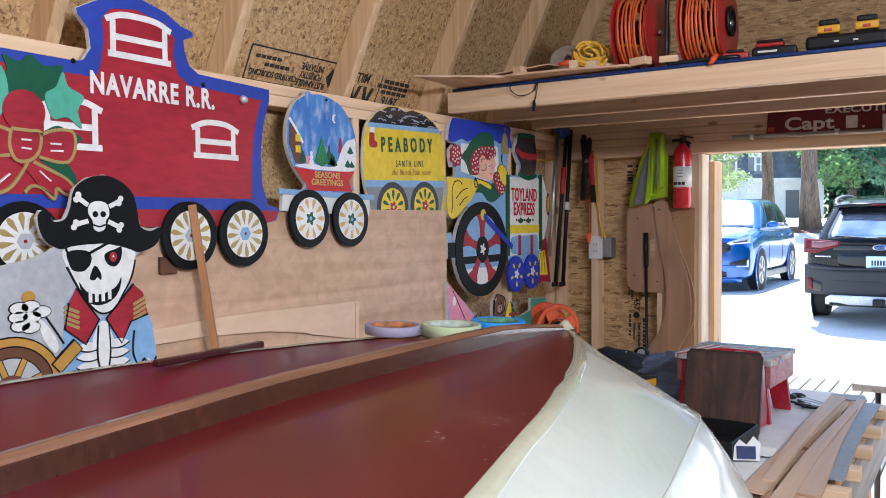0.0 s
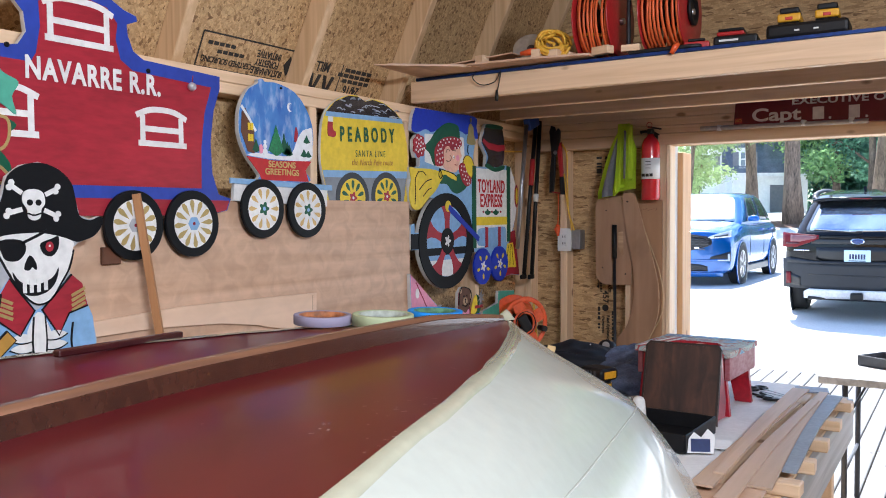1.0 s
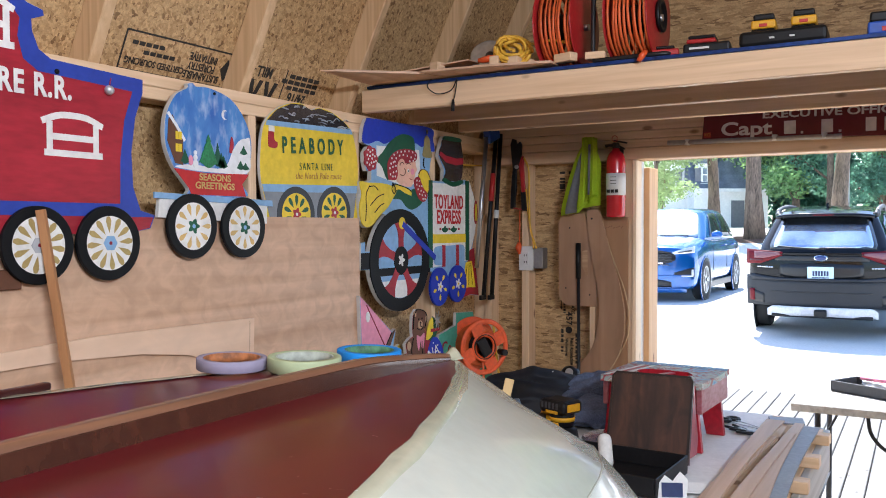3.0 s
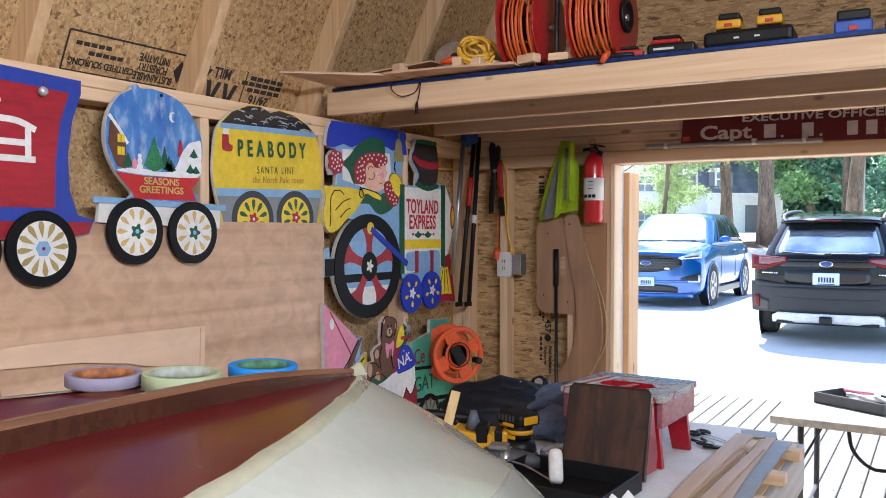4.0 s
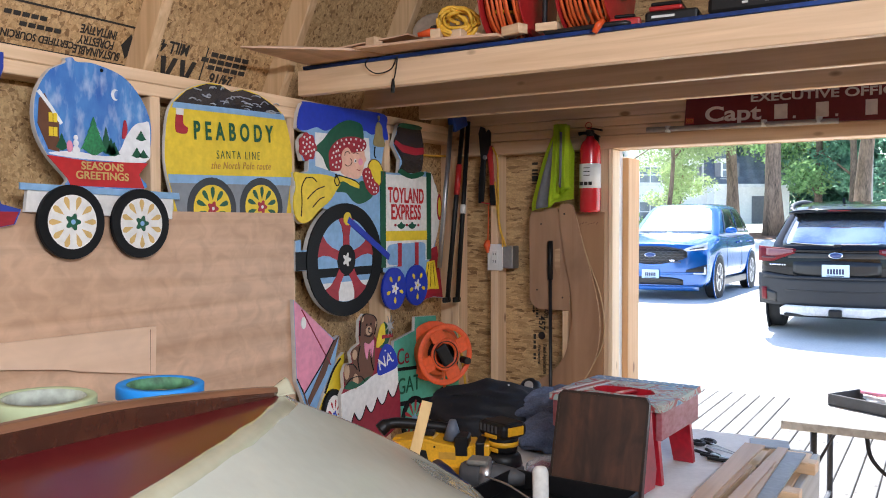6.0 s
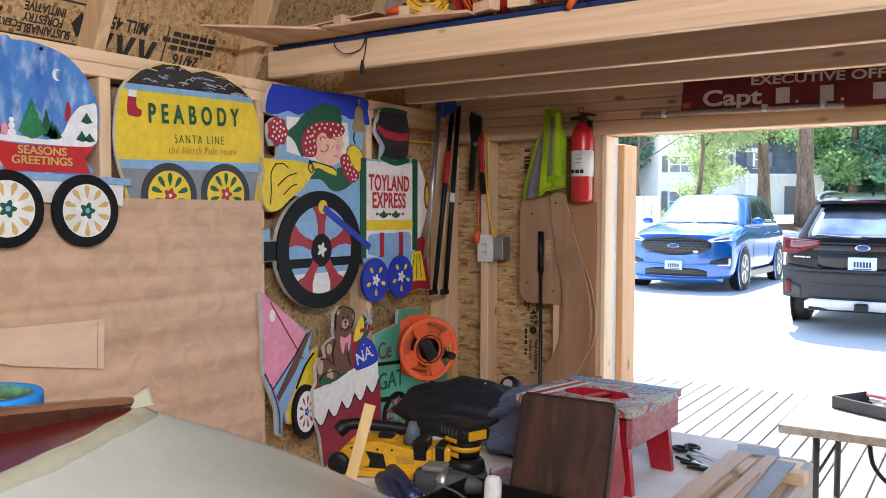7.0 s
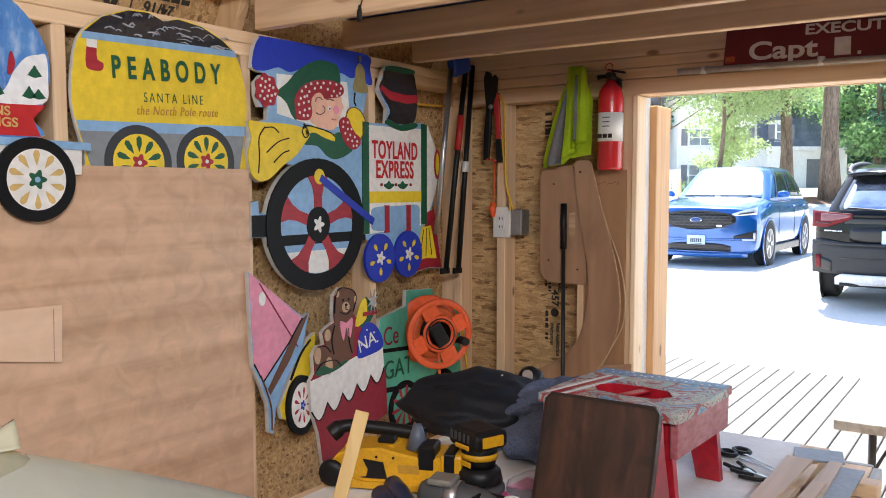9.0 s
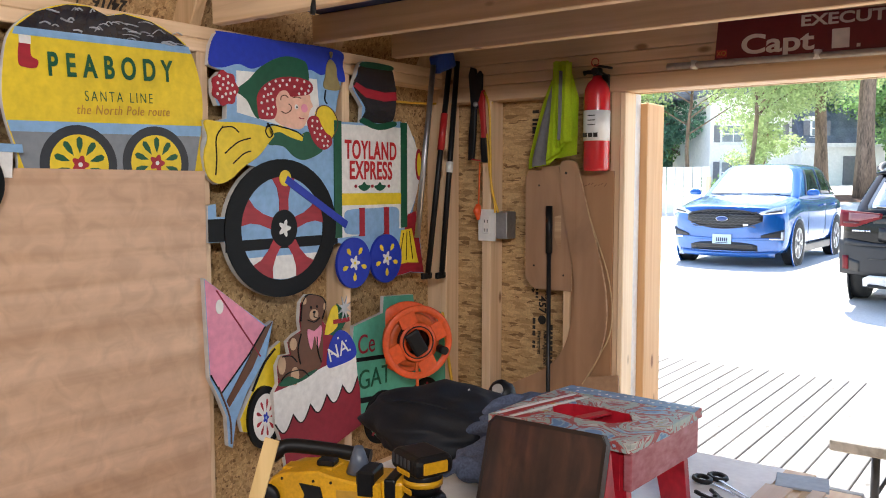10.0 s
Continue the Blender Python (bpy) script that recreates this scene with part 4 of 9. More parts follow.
# cowcatcher and small wheels
loc.lay("painted_cowcatcher", [(4.04, 1.39), (4.085, 1.4), (4.136, 1.158), (4.05, 1.168), (3.967, 1.158), (3.99, 1.25)], P_RED, 3)
loc.lay("painted_fan", [(4.0, 1.33), (4.06, 1.335), (4.1, 1.2), (4.03, 1.205), (3.97, 1.2)], P_YELLOW, 5)
for a, b in (((4.01, 1.32), (3.985, 1.215)), ((4.03, 1.325), (4.025, 1.215)), ((4.045, 1.325), (4.065, 1.215))):
    loc.line([a, b], .004, level=6)
for u, v in ((3.727, 1.226), (3.902, 1.23)):
    wb = part("wheel", plate(oval(u, v, .087, .09, 36), .012, m=left_wall(-2.0), bevel=.001), P_ROYAL, loc.top)
    def wl_(name, pts, m, lev, wb=wb):
        return part(name, plate(pts, .0016 + .0007 * lev, m=left_wall(-1.989)), m, wb)
    for i in range(5):
        a = radians(90 + 72 * i + 36)
        wl_("petal", [(u + r * math.cos(a + o), v + r * math.sin(a + o)) for r, o in ((.034, 0), (.048, .17), (.06, .12), (.065, 0), (.06, -.12), (.048, -.17))], P_YELLOW, 1)
    wl_("hub_flower", [(u + (.02 + .007 * math.cos(5 * radians(t))) * math.cos(radians(t)), v + (.02 + .007 * math.cos(5 * radians(t))) * math.sin(radians(t))) for t in range(0, 360, 9)], P_WHITE, 1)
    wl_("hub_dot", oval(u, v, .006, .006, 8), P_YELLOW, 2)

# pirate sign
pir_out = [(.75, .02), (1.5, .02), (1.502, 1.158), (1.49, 1.22), (1.478, 1.255), (1.462, 1.31), (1.43, 1.335), (1.425, 1.36), (1.437, 1.405), (1.455, 1.418), (1.5, 1.432), (1.525, 1.46), (1.53, 1.482), (1.515, 1.487), (1.49, 1.478), (1.46, 1.49), (1.45, 1.53), (1.438, 1.575), (1.4, 1.61), (1.35, 1.625), (1.3, 1.615), (1.262, 1.585), (1.25, 1.54), (1.235, 1.51), (1.205, 1.505), (1.195, 1.528), (1.172, 1.532), (1.162, 1.51), (1.175, 1.465), (1.205, 1.44), (1.19, 1.43), (1.14, 1.412), (1.07, 1.4), (1.0, 1.36), (.75, 1.35)]
pir = Sign("pirate_sign", "painted pirate skeleton board with black hat and ship's wheel", -1.93, .012, pir_out, P_GREY)
pir.lay("painted_hat", spline([(1.165, 1.51), (1.175, 1.53), (1.195, 1.526), (1.206, 1.503), (1.237, 1.51), (1.252, 1.54), (1.264, 1.585), (1.3, 1.613), (1.35, 1.623), (1.4, 1.608), (1.436, 1.575), (1.448, 1.53), (1.458, 1.488), (1.49, 1.476), (1.515, 1.485), (1.528, 1.48), (1.523, 1.46), (1.5, 1.434), (1.455, 1.42), (1.43, 1.425), (1.34, 1.447), (1.24, 1.435), (1.205, 1.442), (1.177, 1.466)], 3), P_BLACK, 3)
pir.lay("painted_face", spline([(1.232, 1.435), (1.238, 1.39), (1.262, 1.345), (1.29, 1.3), (1.33, 1.267), (1.37, 1.275), (1.4, 1.315), (1.42, 1.35), (1.435, 1.4), (1.43, 1.425), (1.34, 1.445)], 4), P_WHITE, 4)
pir.lay("painted_patch", spline([(1.238, 1.425), (1.265, 1.432), (1.3, 1.425), (1.305, 1.4), (1.285, 1.378), (1.255, 1.38), (1.243, 1.4)], 4), P_BLACK, 6)
pir.line([(1.295, 1.42), (1.34, 1.44), (1.365, 1.452)], .007, level=6)
pir.line([(1.24, 1.425), (1.234, 1.44)], .006, level=6)
pir.lay("painted_socket", spline([(1.345, 1.418), (1.375, 1.43), (1.395, 1.435), (1.393, 1.405), (1.375, 1.385), (1.352, 1.393)], 4), P_BLACK, 6)
pir.lay("painted_dot", oval(1.369, 1.41, .011, .013, 14), P_RED, 7)
pir.lay("painted_dot", oval(1.369, 1.412, .003, .003, 8), P_WHITE, 8)
pir.lay("painted_nose", spline([(1.315, 1.39), (1.3, 1.358), (1.313, 1.352), (1.322, 1.36), (1.332, 1.352), (1.332, 1.37)], 3), P_BLACK, 6)
pir.lay("painted_mouth", spline([(1.27, 1.35), (1.29, 1.325), (1.33, 1.315), (1.375, 1.33), (1.393, 1.355), (1.385, 1.32), (1.36, 1.295), (1.32, 1.287), (1.285, 1.305)], 3), P_BLACK, 6)
for u in (1.3, 1.318, 1.337, 1.356):
    pir.lay("painted_tooth", rect(u - .005, u + .005, 1.296 if u < 1.35 else 1.3, 1.328), P_WHITE, 7)
# badge on the hat
pir.lay("painted_badge", spline([(1.3, 1.525), (1.305, 1.548), (1.33, 1.556), (1.355, 1.547), (1.36, 1.52), (1.35, 1.505), (1.347, 1.485), (1.33, 1.477), (1.315, 1.485), (1.312, 1.505)], 4), P_WHITE, 6)
for a, b in (((1.27, 1.565), (1.3, 1.545)), ((1.393, 1.557), (1.362, 1.542)), ((1.262, 1.495), (1.3, 1.505)), ((1.393, 1.487), (1.358, 1.503))):
    pir.line([a, b], .012, P_WHITE, 5, "painted_bone")
    for o in (.006, -.006):
        pir.lay("painted_bone", oval(a[0] + o * .5, a[1] + o, .008, .008, 10), P_WHITE, 6)
for u in (1.319, 1.342):
    pir.lay("painted_socket", oval(u, 1.522, .008, .008, 10), P_BLACK, 8)
pir.line([(1.313, 1.495), (1.33, 1.49), (1.348, 1.495)], .004, level=8)
# coat
pir.lay("painted_coat", [(1.215, 1.02), (1.222, 1.2), (1.235, 1.3), (1.262, 1.335), (1.29, 1.3), (1.33, 1.25), (1.37, 1.27), (1.4, 1.31), (1.43, 1.335), (1.46, 1.31), (1.475, 1.255), (1.49, 1.22), (1.498, 1.15), (1.498, 1.02)], P_LBLUE, 2)
pir.lay("painted_lapel", [(1.24, 1.3), (1.262, 1.335), (1.29, 1.295), (1.325, 1.25), (1.285, 1.19), (1.228, 1.235)], P_RED, 4)
pir.lay("painted_lapel", [(1.43, 1.335), (1.46, 1.31), (1.475, 1.25), (1.42, 1.235), (1.39, 1.18), (1.345, 1.25), (1.4, 1.305)], P_RED, 4)
for cx, s in ((1.248, 1), (1.448, -1)):
    for i in range(4):
        pir.line([(cx - .02, 1.285 - i * .013 + s * .006), (cx + .02, 1.285 - i * .013 - s * .012)], .008, P_GOLD, 6, "gold_stroke")
pir.lay("painted_ribs", [(1.3, 1.02), (1.305, 1.2), (1.32, 1.235), (1.335, 1.243), (1.352, 1.235), (1.37, 1.19), (1.375, 1.02)], P_WHITE, 3)
pir.lay("painted_ribs", spline([(1.322, 1.235), (1.35, 1.235), (1.352, 1.15), (1.337, 1.105), (1.322, 1.15)], 4), P_WHITE, 6)
for i in range(4):
    for s in (-1, 1):
        c = 1.336
        pir.lay("painted_rib", spline([(c + s * .02, 1.185 - i * .025), (c + s * .045, 1.195 - i * .025), (c + s * .075, 1.185 - i * .025), (c + s * .06, 1.175 - i * .025), (c + s * .03, 1.172 - i * .025)], 3), P_WHITE, 5)
        pir.line([(c + s * .02, 1.172 - i * .025), (c + s * .05, 1.17 - i * .025), (c + s * .078, 1.182 - i * .025)], .003, level=6)
for pts in ([(1.262, 1.335), (1.29, 1.295), (1.325, 1.25), (1.285, 1.19), (1.228, 1.235), (1.24, 1.3)], [(1.43, 1.335), (1.4, 1.305), (1.345, 1.25), (1.39, 1.18), (1.42, 1.235), (1.475, 1.25)]):
    pir.line(pts, .004, level=7, smooth=False)
for pts in ([(1.43, 1.21), (1.425, 1.15), (1.445, 1.11), (1.46, 1.13), (1.475, 1.1), (1.5, 1.13)], [(1.322, 1.235), (1.318, 1.15), (1.337, 1.103), (1.355, 1.15), (1.352, 1.235)], [(1.238, 1.39), (1.262, 1.345), (1.29, 1.3), (1.33, 1.266), (1.37, 1.274), (1.4, 1.315), (1.425, 1.355), (1.437, 1.4)]):
    pir.line(pts, .004, level=7)
pir.lay("painted_tatters", [(1.455, 1.02), (1.457, 1.12), (1.467, 1.105), (1.475, 1.13), (1.486, 1.1), (1.496, 1.115), (1.496, 1.02)], P_WHITE, 5)
# hand and ship's wheel
for u, v in ((1.112, 1.298), (1.11, 1.277), (1.115, 1.256), (1.14, 1.3), (1.143, 1.275), (1.14, 1.25), (1.168, 1.285)):
    pir.lay("painted_knuckle", oval(u, v, .0255, .0155, 18), P_BLACK, 5)
    pir.lay("painted_knuckle", oval(u, v, .0232, .0132, 18), P_WHITE, 6)
pir.lay("painted_forearm", spline([(1.16, 1.27), (1.19, 1.24), (1.21, 1.2), (1.2, 1.18), (1.17, 1.22)], 4), P_WHITE, 5)
pir.line([(1.18, 1.27), (1.2, 1.24), (1.225, 1.2)], .004, level=6)
pir.lay("painted_knob", oval(1.137, 1.322, .017, .016, 16), P_OCHRE, 4)
for r, m, lev in ((.135, P_BLACK, 6), (.131, P_OCHRE, 7), (.112, P_BLACK, 8), (.108, P_BROWN, 9), (.084, P_BLACK, 10), (.081, P_GREY, 11)):
    pir.lay("painted_wheel", oval(1.085, 1.105, r, r * .95, 40), m, lev)
for i in range(8):
    a = radians(20 + 45 * i)
    pir.line([(1.085 + .03 * math.cos(a), 1.105 + .03 * math.sin(a)), (1.085 + .082 * math.cos(a), 1.105 + .078 * math.sin(a))], .018, P_BLACK, 12, "painted_spoke")
    pir.line([(1.085 + .03 * math.cos(a), 1.105 + .03 * math.sin(a)), (1.085 + .082 * math.cos(a), 1.105 + .078 * math.sin(a))], .013, P_OCHRE, 13, "painted_spoke")
pir.lay("painted_hub", oval(1.085, 1.105, .04, .038, 24), P_BROWN, 14)
pir.line([(1.2, 1.14), (1.262, 1.195)], .036, P_BLACK, 12, "painted_grip")
pir.line([(1.202, 1.142), (1.26, 1.193)], .03, P_OCHRE, 13, "painted_grip")

# plywood sheets and stick behind the boat
ply = solo("plywood_sheet", box(-2.01, -2.004, .62, 3.104, .015, 1.542, .001), PLY, "large tan luan plywood sheet leaning on the wall studs", "plywood")
PLY_PALE = wood("offcut_ply", (.7, .5, .35), (.6, .41, .275), "y", grain=5, knots=False)
mottle(PLY_PALE, (4, 7, 9), .95, 1.05)
off = thing("plywood_offcut", "narrow pale plywood offcut with an arched lower edge against the sheet", "plywood")
OFFCUT = [(1.42, 1.188), (1.55, 1.194), (1.86, 1.206), (2.21, 1.202), (2.475, 1.197)] + [(2.47, 1.053), (2.211, 1.1), (2.174, 1.111), (2.002, 1.136), (1.743, 1.151), (1.541, 1.15), (1.42, 1.13)]
part("board", plate(OFFCUT, .008, m=left_wall(-2.0), bevel=.0008), PLY_PALE, off)
part("pencil_line", plate(stroke([(2.452, 1.19), (2.449, 1.06)], .0012), .0006, m=left_wall(-1.9922)), P_BROWN, off, "faint pencil line near the end")
bm = box(-.0105, .0105, -.0105, .0105, 0, 1.545, .001)
st = solo("wood_stick", moved(bm, Matrix.Translation((-1.845, 1.84, .02)) @ Vector((-.128, -.168, 1.53)).to_track_quat('Z', 'X').to_matrix().to_4x4() @ pose(0, 0, 0, 0, 0, 75)), wood("stick_wood", (.45, .22, .09), (.36, .16, .06), "z", knots=False), "thin brown wooden stick leaning against a painted wheel", "stick")

# ---- the boat, upside down ----
HULL_W = paint("hull_white", (.4, .41, .355), .26, coat=.45, vary=.03, bump=.02)
HULL_R = mat("hull_red", (.08, .0045, .007), .28, coat=.2, vary=.12, scale=3, fine=14, bump=.03, stretch=(1, .35, 1))
OAK = wood("keel_wood", (.19, .085, .042), (.085, .035, .018), "y", grain=20, knots=False, coat=.6, rand=0)
TAPE_EDGE = mat("masking_tape", (.38, .37, .27), .2, vary=.06, scale=12, fine=40, bump=.12, coat=.8)
KEEL_SIDE = mat("brushed_keel_side", (.06, .021, .012), .25, vary=.3, scale=24, fine=150, bump=.18, stretch=(1, .5, .3), dark=(.032, .012, .008), coat=.5)
TIP = 1.685
def axis_x(y):
    return -.768 - .02 * (y - .8)
def keel_z(y):
    return 1.27 - .012 * max(0, (y - 1.0) / .69) ** 2.0 - .045 * max(0, (.8 - y)) ** 1.2
BOTTOM_W = [(1.685, 0), (1.682, .014), (1.665, .032), (1.63, .056), (1.56, .093), (1.45, .143), (1.36, .18), (1.27, .214), (1.13, .261), (1.0, .297), (.943, .315), (.743, .362), (.59, .398), (.3, .44), (0, .47), (-1.3, .5)]
def half_w(y):
    """Half the width of the flat bottom."""
    return float(np.interp(y, [k for k, _ in BOTTOM_W[::-1]], [w for _, w in BOTTOM_W[::-1]]))
boat = thing("boat", "upturned small wooden boat, dark red bottom, white sides, on trestles", "boat")
NS = 40
ys = [TIP - 2.9 * (i / NS) ** 1.7 for i in range(NS + 1)]
def stations(fn):
    return [[Vector(p) for p in fn(y)] for y in ys]
def skin(rows, bm=None, smooth=True):
    own = bmesh.new()
    vs = [[own.verts.new(p) for p in r] for r in rows]
    for a, b in zip(vs, vs[1:]):
        for i in range(len(a) - 1):
            q = [a[i], a[i + 1], b[i + 1], b[i]]
            if len({tuple(v.co) for v in q}) >= 3:
                try:
                    f = own.faces.new(q)
                    f.smooth = smooth
                except ValueError:
                    pass
    bmesh.ops.remove_doubles(own, verts=own.verts, dist=1e-5)
    return join(bm, own)
def bottom_pt(y, s, k):
    w = half_w(y) * k
    return (axis_x(y) + s * w, y, keel_z(y) - .036 * s * w - .002 * k * k)
part("bottom", skin(stations(lambda y: [bottom_pt(y, -1, k / 4) for k in range(4, 0, -1)] + [bottom_pt(y, 1, k / 4) for k in range(0, 5)])), HULL_R, boat, "glossy dark red painted bottom")
def smooth_at(table, y):
    """A smooth value from a short table of (y, value), y falling."""
    ks = [t[0] for t in table][::-1]
    vs = [t[1] for t in table][::-1]
    e = .06
    return float(sum(np.interp(y + d * e, ks, vs) for d in (-1, -.5, 0, .5, 1)) / 5)
KNUCKLE_W = ((2.25, .0), (2.1, .1), (1.95, .19), (1.58, .335), (1.0, .44), (.3, .48), (-1.3, .5))
KNUCKLE_Z = ((2.25, .965), (1.95, 1.06), (1.58, 1.125), (1.0, 1.15), (.3, 1.14), (-1.3, 1.12))
SHEER_W = ((2.42, .0), (2.33, .13), (2.2, .24), (2.0, .355), (1.5, .5), (.9, .59), (.2, .62), (-1.3, .62))
SHEER_Z = ((2.42, .79), (1.95, .84), (1.5, .88), (.9, .9), (-1.3, .9))
def hull_row(i, s):
    """Points from the chine over the knuckle to the sheer at one rib."""
    q = (i / NS) ** 1.7
    yc, yk, ysh = TIP - 2.9 * q, 2.25 - 3.46 * q, 2.42 - 3.63 * q
    C = Vector(bottom_pt(yc, s, 1))
    K = Vector((axis_x(yk) + s * (smooth_at(KNUCKLE_W, yk) if i else 0), yk, smooth_at(KNUCKLE_Z, yk)))
    S = Vector((axis_x(ysh) + s * (smooth_at(SHEER_W, ysh) if i else 0), ysh, smooth_at(SHEER_Z, ysh)))
    return C, K, S
def strake(a, b, n, bulge):
    return [a.lerp(b, k / n) + Vector((0, 0, bulge * math.sin(math.pi * k / n))) for k in range(n + 1)]
for s in (-1, 1):
    part("upper_strake", skin([strake(*hull_row(i, s)[:2], 8, .014) for i in range(NS + 1)]), HULL_W, boat, "glossy off-white planking")
    part("lower_strake", skin([strake(*hull_row(i, s)[1:], 6, .02) for i in range(NS + 1)]), HULL_W, boat, "glossy off-white planking")
    part("knuckle_seam", tube([hull_row(i, s)[1] + Vector((0, 0, .001)) for i in range(0, NS + 1)], .002, 6), HULL_W, boat)
    def tape(i):
        C, K, S = hull_row(i, s)
        y = ys[i]
        wob = .0015 * math.sin(y * 60) + .001 * math.sin(y * 143)
        inn = Vector(bottom_pt(y, s, max(0, 1 - (.014 + wob) / max(half_w(y), .03))))
        up = Vector((0, 0, .0018))
        d = (K - C).normalized()
        rag = .003 * math.sin(y * 31) + .0025 * math.sin(y * 83 + 1)
        return [inn + up, C + up * 1.5, C + d * .012 + up * (1.9 + 80 * wob), C + d * (.023 + rag) + up * 1.5 + Vector((s * .001, 0, 0)), C + d * (.026 + rag) + up * .3]
    part("chine_tape", skin([tape(i) for i in range(NS + 1)]), TAPE_EDGE, boat, "strip of masking tape along the chine")
part("tape_flap", patch(lambda u, v: (axis_x(TIP) - .012 + .03 * u + .008 * v, TIP - .01 + .028 * v - .01 * u, keel_z(TIP) + .004 + .016 * v * (1 - u) + .003 * math.sin(u * 5)), 8, 6, .0008), TAPE_EDGE, boat, "loose end of masking tape at the bow")
rq = random.Random(21)
bm = bmesh.new()
for i in range(34):
    y = rq.uniform(.55, 1.25)
    x = axis_x(y) + half_w(y) * rq.uniform(.35, .95)
    if i < 28:
        y = rq.uniform(.72, .98)
        x = axis_x(y) + half_w(y) * rq.uniform(.7, .97)
    l, w, a = rq.uniform(.0008, .0035), rq.uniform(.0003, .0008), rq.uniform(.3, 1.0)
    z = keel_z(y) - .036 * (x - axis_x(y)) + .0006
    ca, sa = math.cos(a), math.sin(a)
    bm.faces.new([bm.verts.new((x + p * ca - q * sa, y + p * sa + q * ca, z)) for p, q in ((-l, -w), (l, -w * .4), (l, w * .4), (-l, w))])
tagged(part("scuff_marks", bm, paint("scuff_white", (.5, .45, .45)), boat, "pale scuffs in the red paint"), kind="stuff")
bm = bmesh.new()
rows = []
for i in range(NS + 1):
    y = ys[i] - .02 if i else TIP - .008
    x, z, h, w = axis_x(y), keel_z(y) - .006, .036 - .022 * max(0.0, 1 - (TIP - y) / .3) ** 1.3, .0145
    if i == 0:
        w = .008
    rows.append([(x - w, y, z), (x - w, y, z + h - .006), (x - w * .6, y, z + h), (x + w * .6, y, z + h), (x + w, y, z + h - .006), (x + w, y, z)])
bm = skin(rows, smooth=False)
part("keel", bm, KEEL_SIDE, boat, "dark dry-brushed sides of the wooden keel")
part("keel_cap", skin([[(r[1][0] + .0005, r[1][1], r[1][2] + .0012), (r[2][0], r[2][1], r[2][2] + .0015), (r[3][0], r[3][1], r[3][2] + .0015), (r[4][0] - .0005, r[4][1], r[4][2] + .0012)] for r in rows]), OAK, boat, "varnished brown top of the keel")
part("keel_end", box(axis_x(TIP) - .009, axis_x(TIP) + .009, TIP - .03, TIP - .002, keel_z(TIP) - .02, keel_z(TIP) + .004, .004, 2), OAK, boat)
for y in (-.7, .9):
    t = thing("sawhorse", "timber trestle under the upturned boat", "sawhorse", "boat trestles")
    part("beam", box(-1.25, -.25, y - .04, y + .04, .72, .76, .004), PINE_X, t)
    for x in (-1.2, -.3):
        for dy in (-.2, .2):
            part("leg", moved(box(-.02, .02, -.035, .035, 0, .76, .003), Matrix.Translation((x, y + dy, 0)) @ Matrix.Shear('XY', 4, (0, 0)) @ pose(0, 0, 0, math.degrees(math.atan(dy / .76)), 0, 0)), PINE_Z, t)

# tape rolls and scraper stick on the hull
def tape_roll(u, y, ro, ri, h, tape_m, core_m, label):
    z = keel_z(y) + .004 - .036 * (u - axis_x(y))
    t = thing("tape_roll", label, "tape roll", "masking tape rolls", at=Matrix.Translation((u, y, z)) @ pose(0, 0, 0, 0, 2, 0))
    part("tape", lathe([(ri + .003, 0), (ro - .001, 0), (ro, .001), (ro, h - .001), (ro - .001, h), (ri + .003, h)], 48, close=True), tape_m, t)
    part("core", lathe([(ri, .0005), (ri + .0029, .0005), (ri + .0029, h - .0005), (ri, h - .0005)], 40, close=True), core_m, t, "printed cardboard core")
tape_roll(-.87, 1.545, .057, .041, .018, paint("tape_blue", (.02, .2, .55), .6), mat("core_green", (.08, .2, .1), .7, vary=.4, scale=30), "roll of blue painter's tape lying on the boat bottom")
tape_roll(-.885, 1.385, .059, .044, .022, paint("tape_pale_green", (.34, .38, .22), .7), mat("core_pale", (.34, .36, .3), .7, vary=.2, scale=30), "roll of pale green masking tape on the boat bottom")
tape_roll(-.978, 1.318, .055, .042, .018, paint("tape_mauve", (.24, .21, .28), .7), mat("core_orange", (.34, .12, .04), .7, vary=.4, scale=30), "roll of grey-mauve tape with orange core on boat bottom")
bm = box(-.007, .007, -.13, .13, 0, .011, .003, 2)
solo("paint_stick", bm, mat("red_lacquer", (.035, .006, .007), .3, coat=.4), "dark red lacquered stick lying along the boat bottom", "stick", at=pose(-1.065, .94, keel_z(.94) + .0095, -1.4, 2, 8.3))

# ---- far wall: things hung beside the doorway ----
STEEL = mat("steel", (.45, .46, .48), .35, .9, vary=.1)
BLACK_PL = mat("black_plastic", (.008, .008, .009), .45, vary=.2, fine=90, spec=.3)
BLACK_MT = mat("black_metal", (.02, .02, .023), .4, .3)
DK_GREY = mat("dark_grey", (.06, .06, .065), .6)
RED_PL = mat("red_plastic", (.45, .02, .02), .4)
ORANGE_PL = mat("orange_plastic", (.75, .1, .02), .4)
YELLOW_PL = mat("yellow_plastic", (.7, .36, .01), .42, fine=120)
BLUE_PL = mat("blue_plastic", (.02, .08, .42), .4)
WHITE_PL = mat("white_plastic", (.72, .72, .7), .4, vary=.04)
CARD = mat("kraft_board", (.36, .22, .13), .75, vary=.12, scale=4)
PLY_BR = wood("template_ply", (.4, .23, .12), (.33, .18, .09), "z", grain=6, knots=False)
CORD_Y = mat("yellow_cord", (.78, .45, .04), .5)
CORD_O = mat("orange_cord", (.72, .13, .03), .45)
INK = mat("stamp_ink", (.03, .026, .022), .8, vary=.3, fine=200)

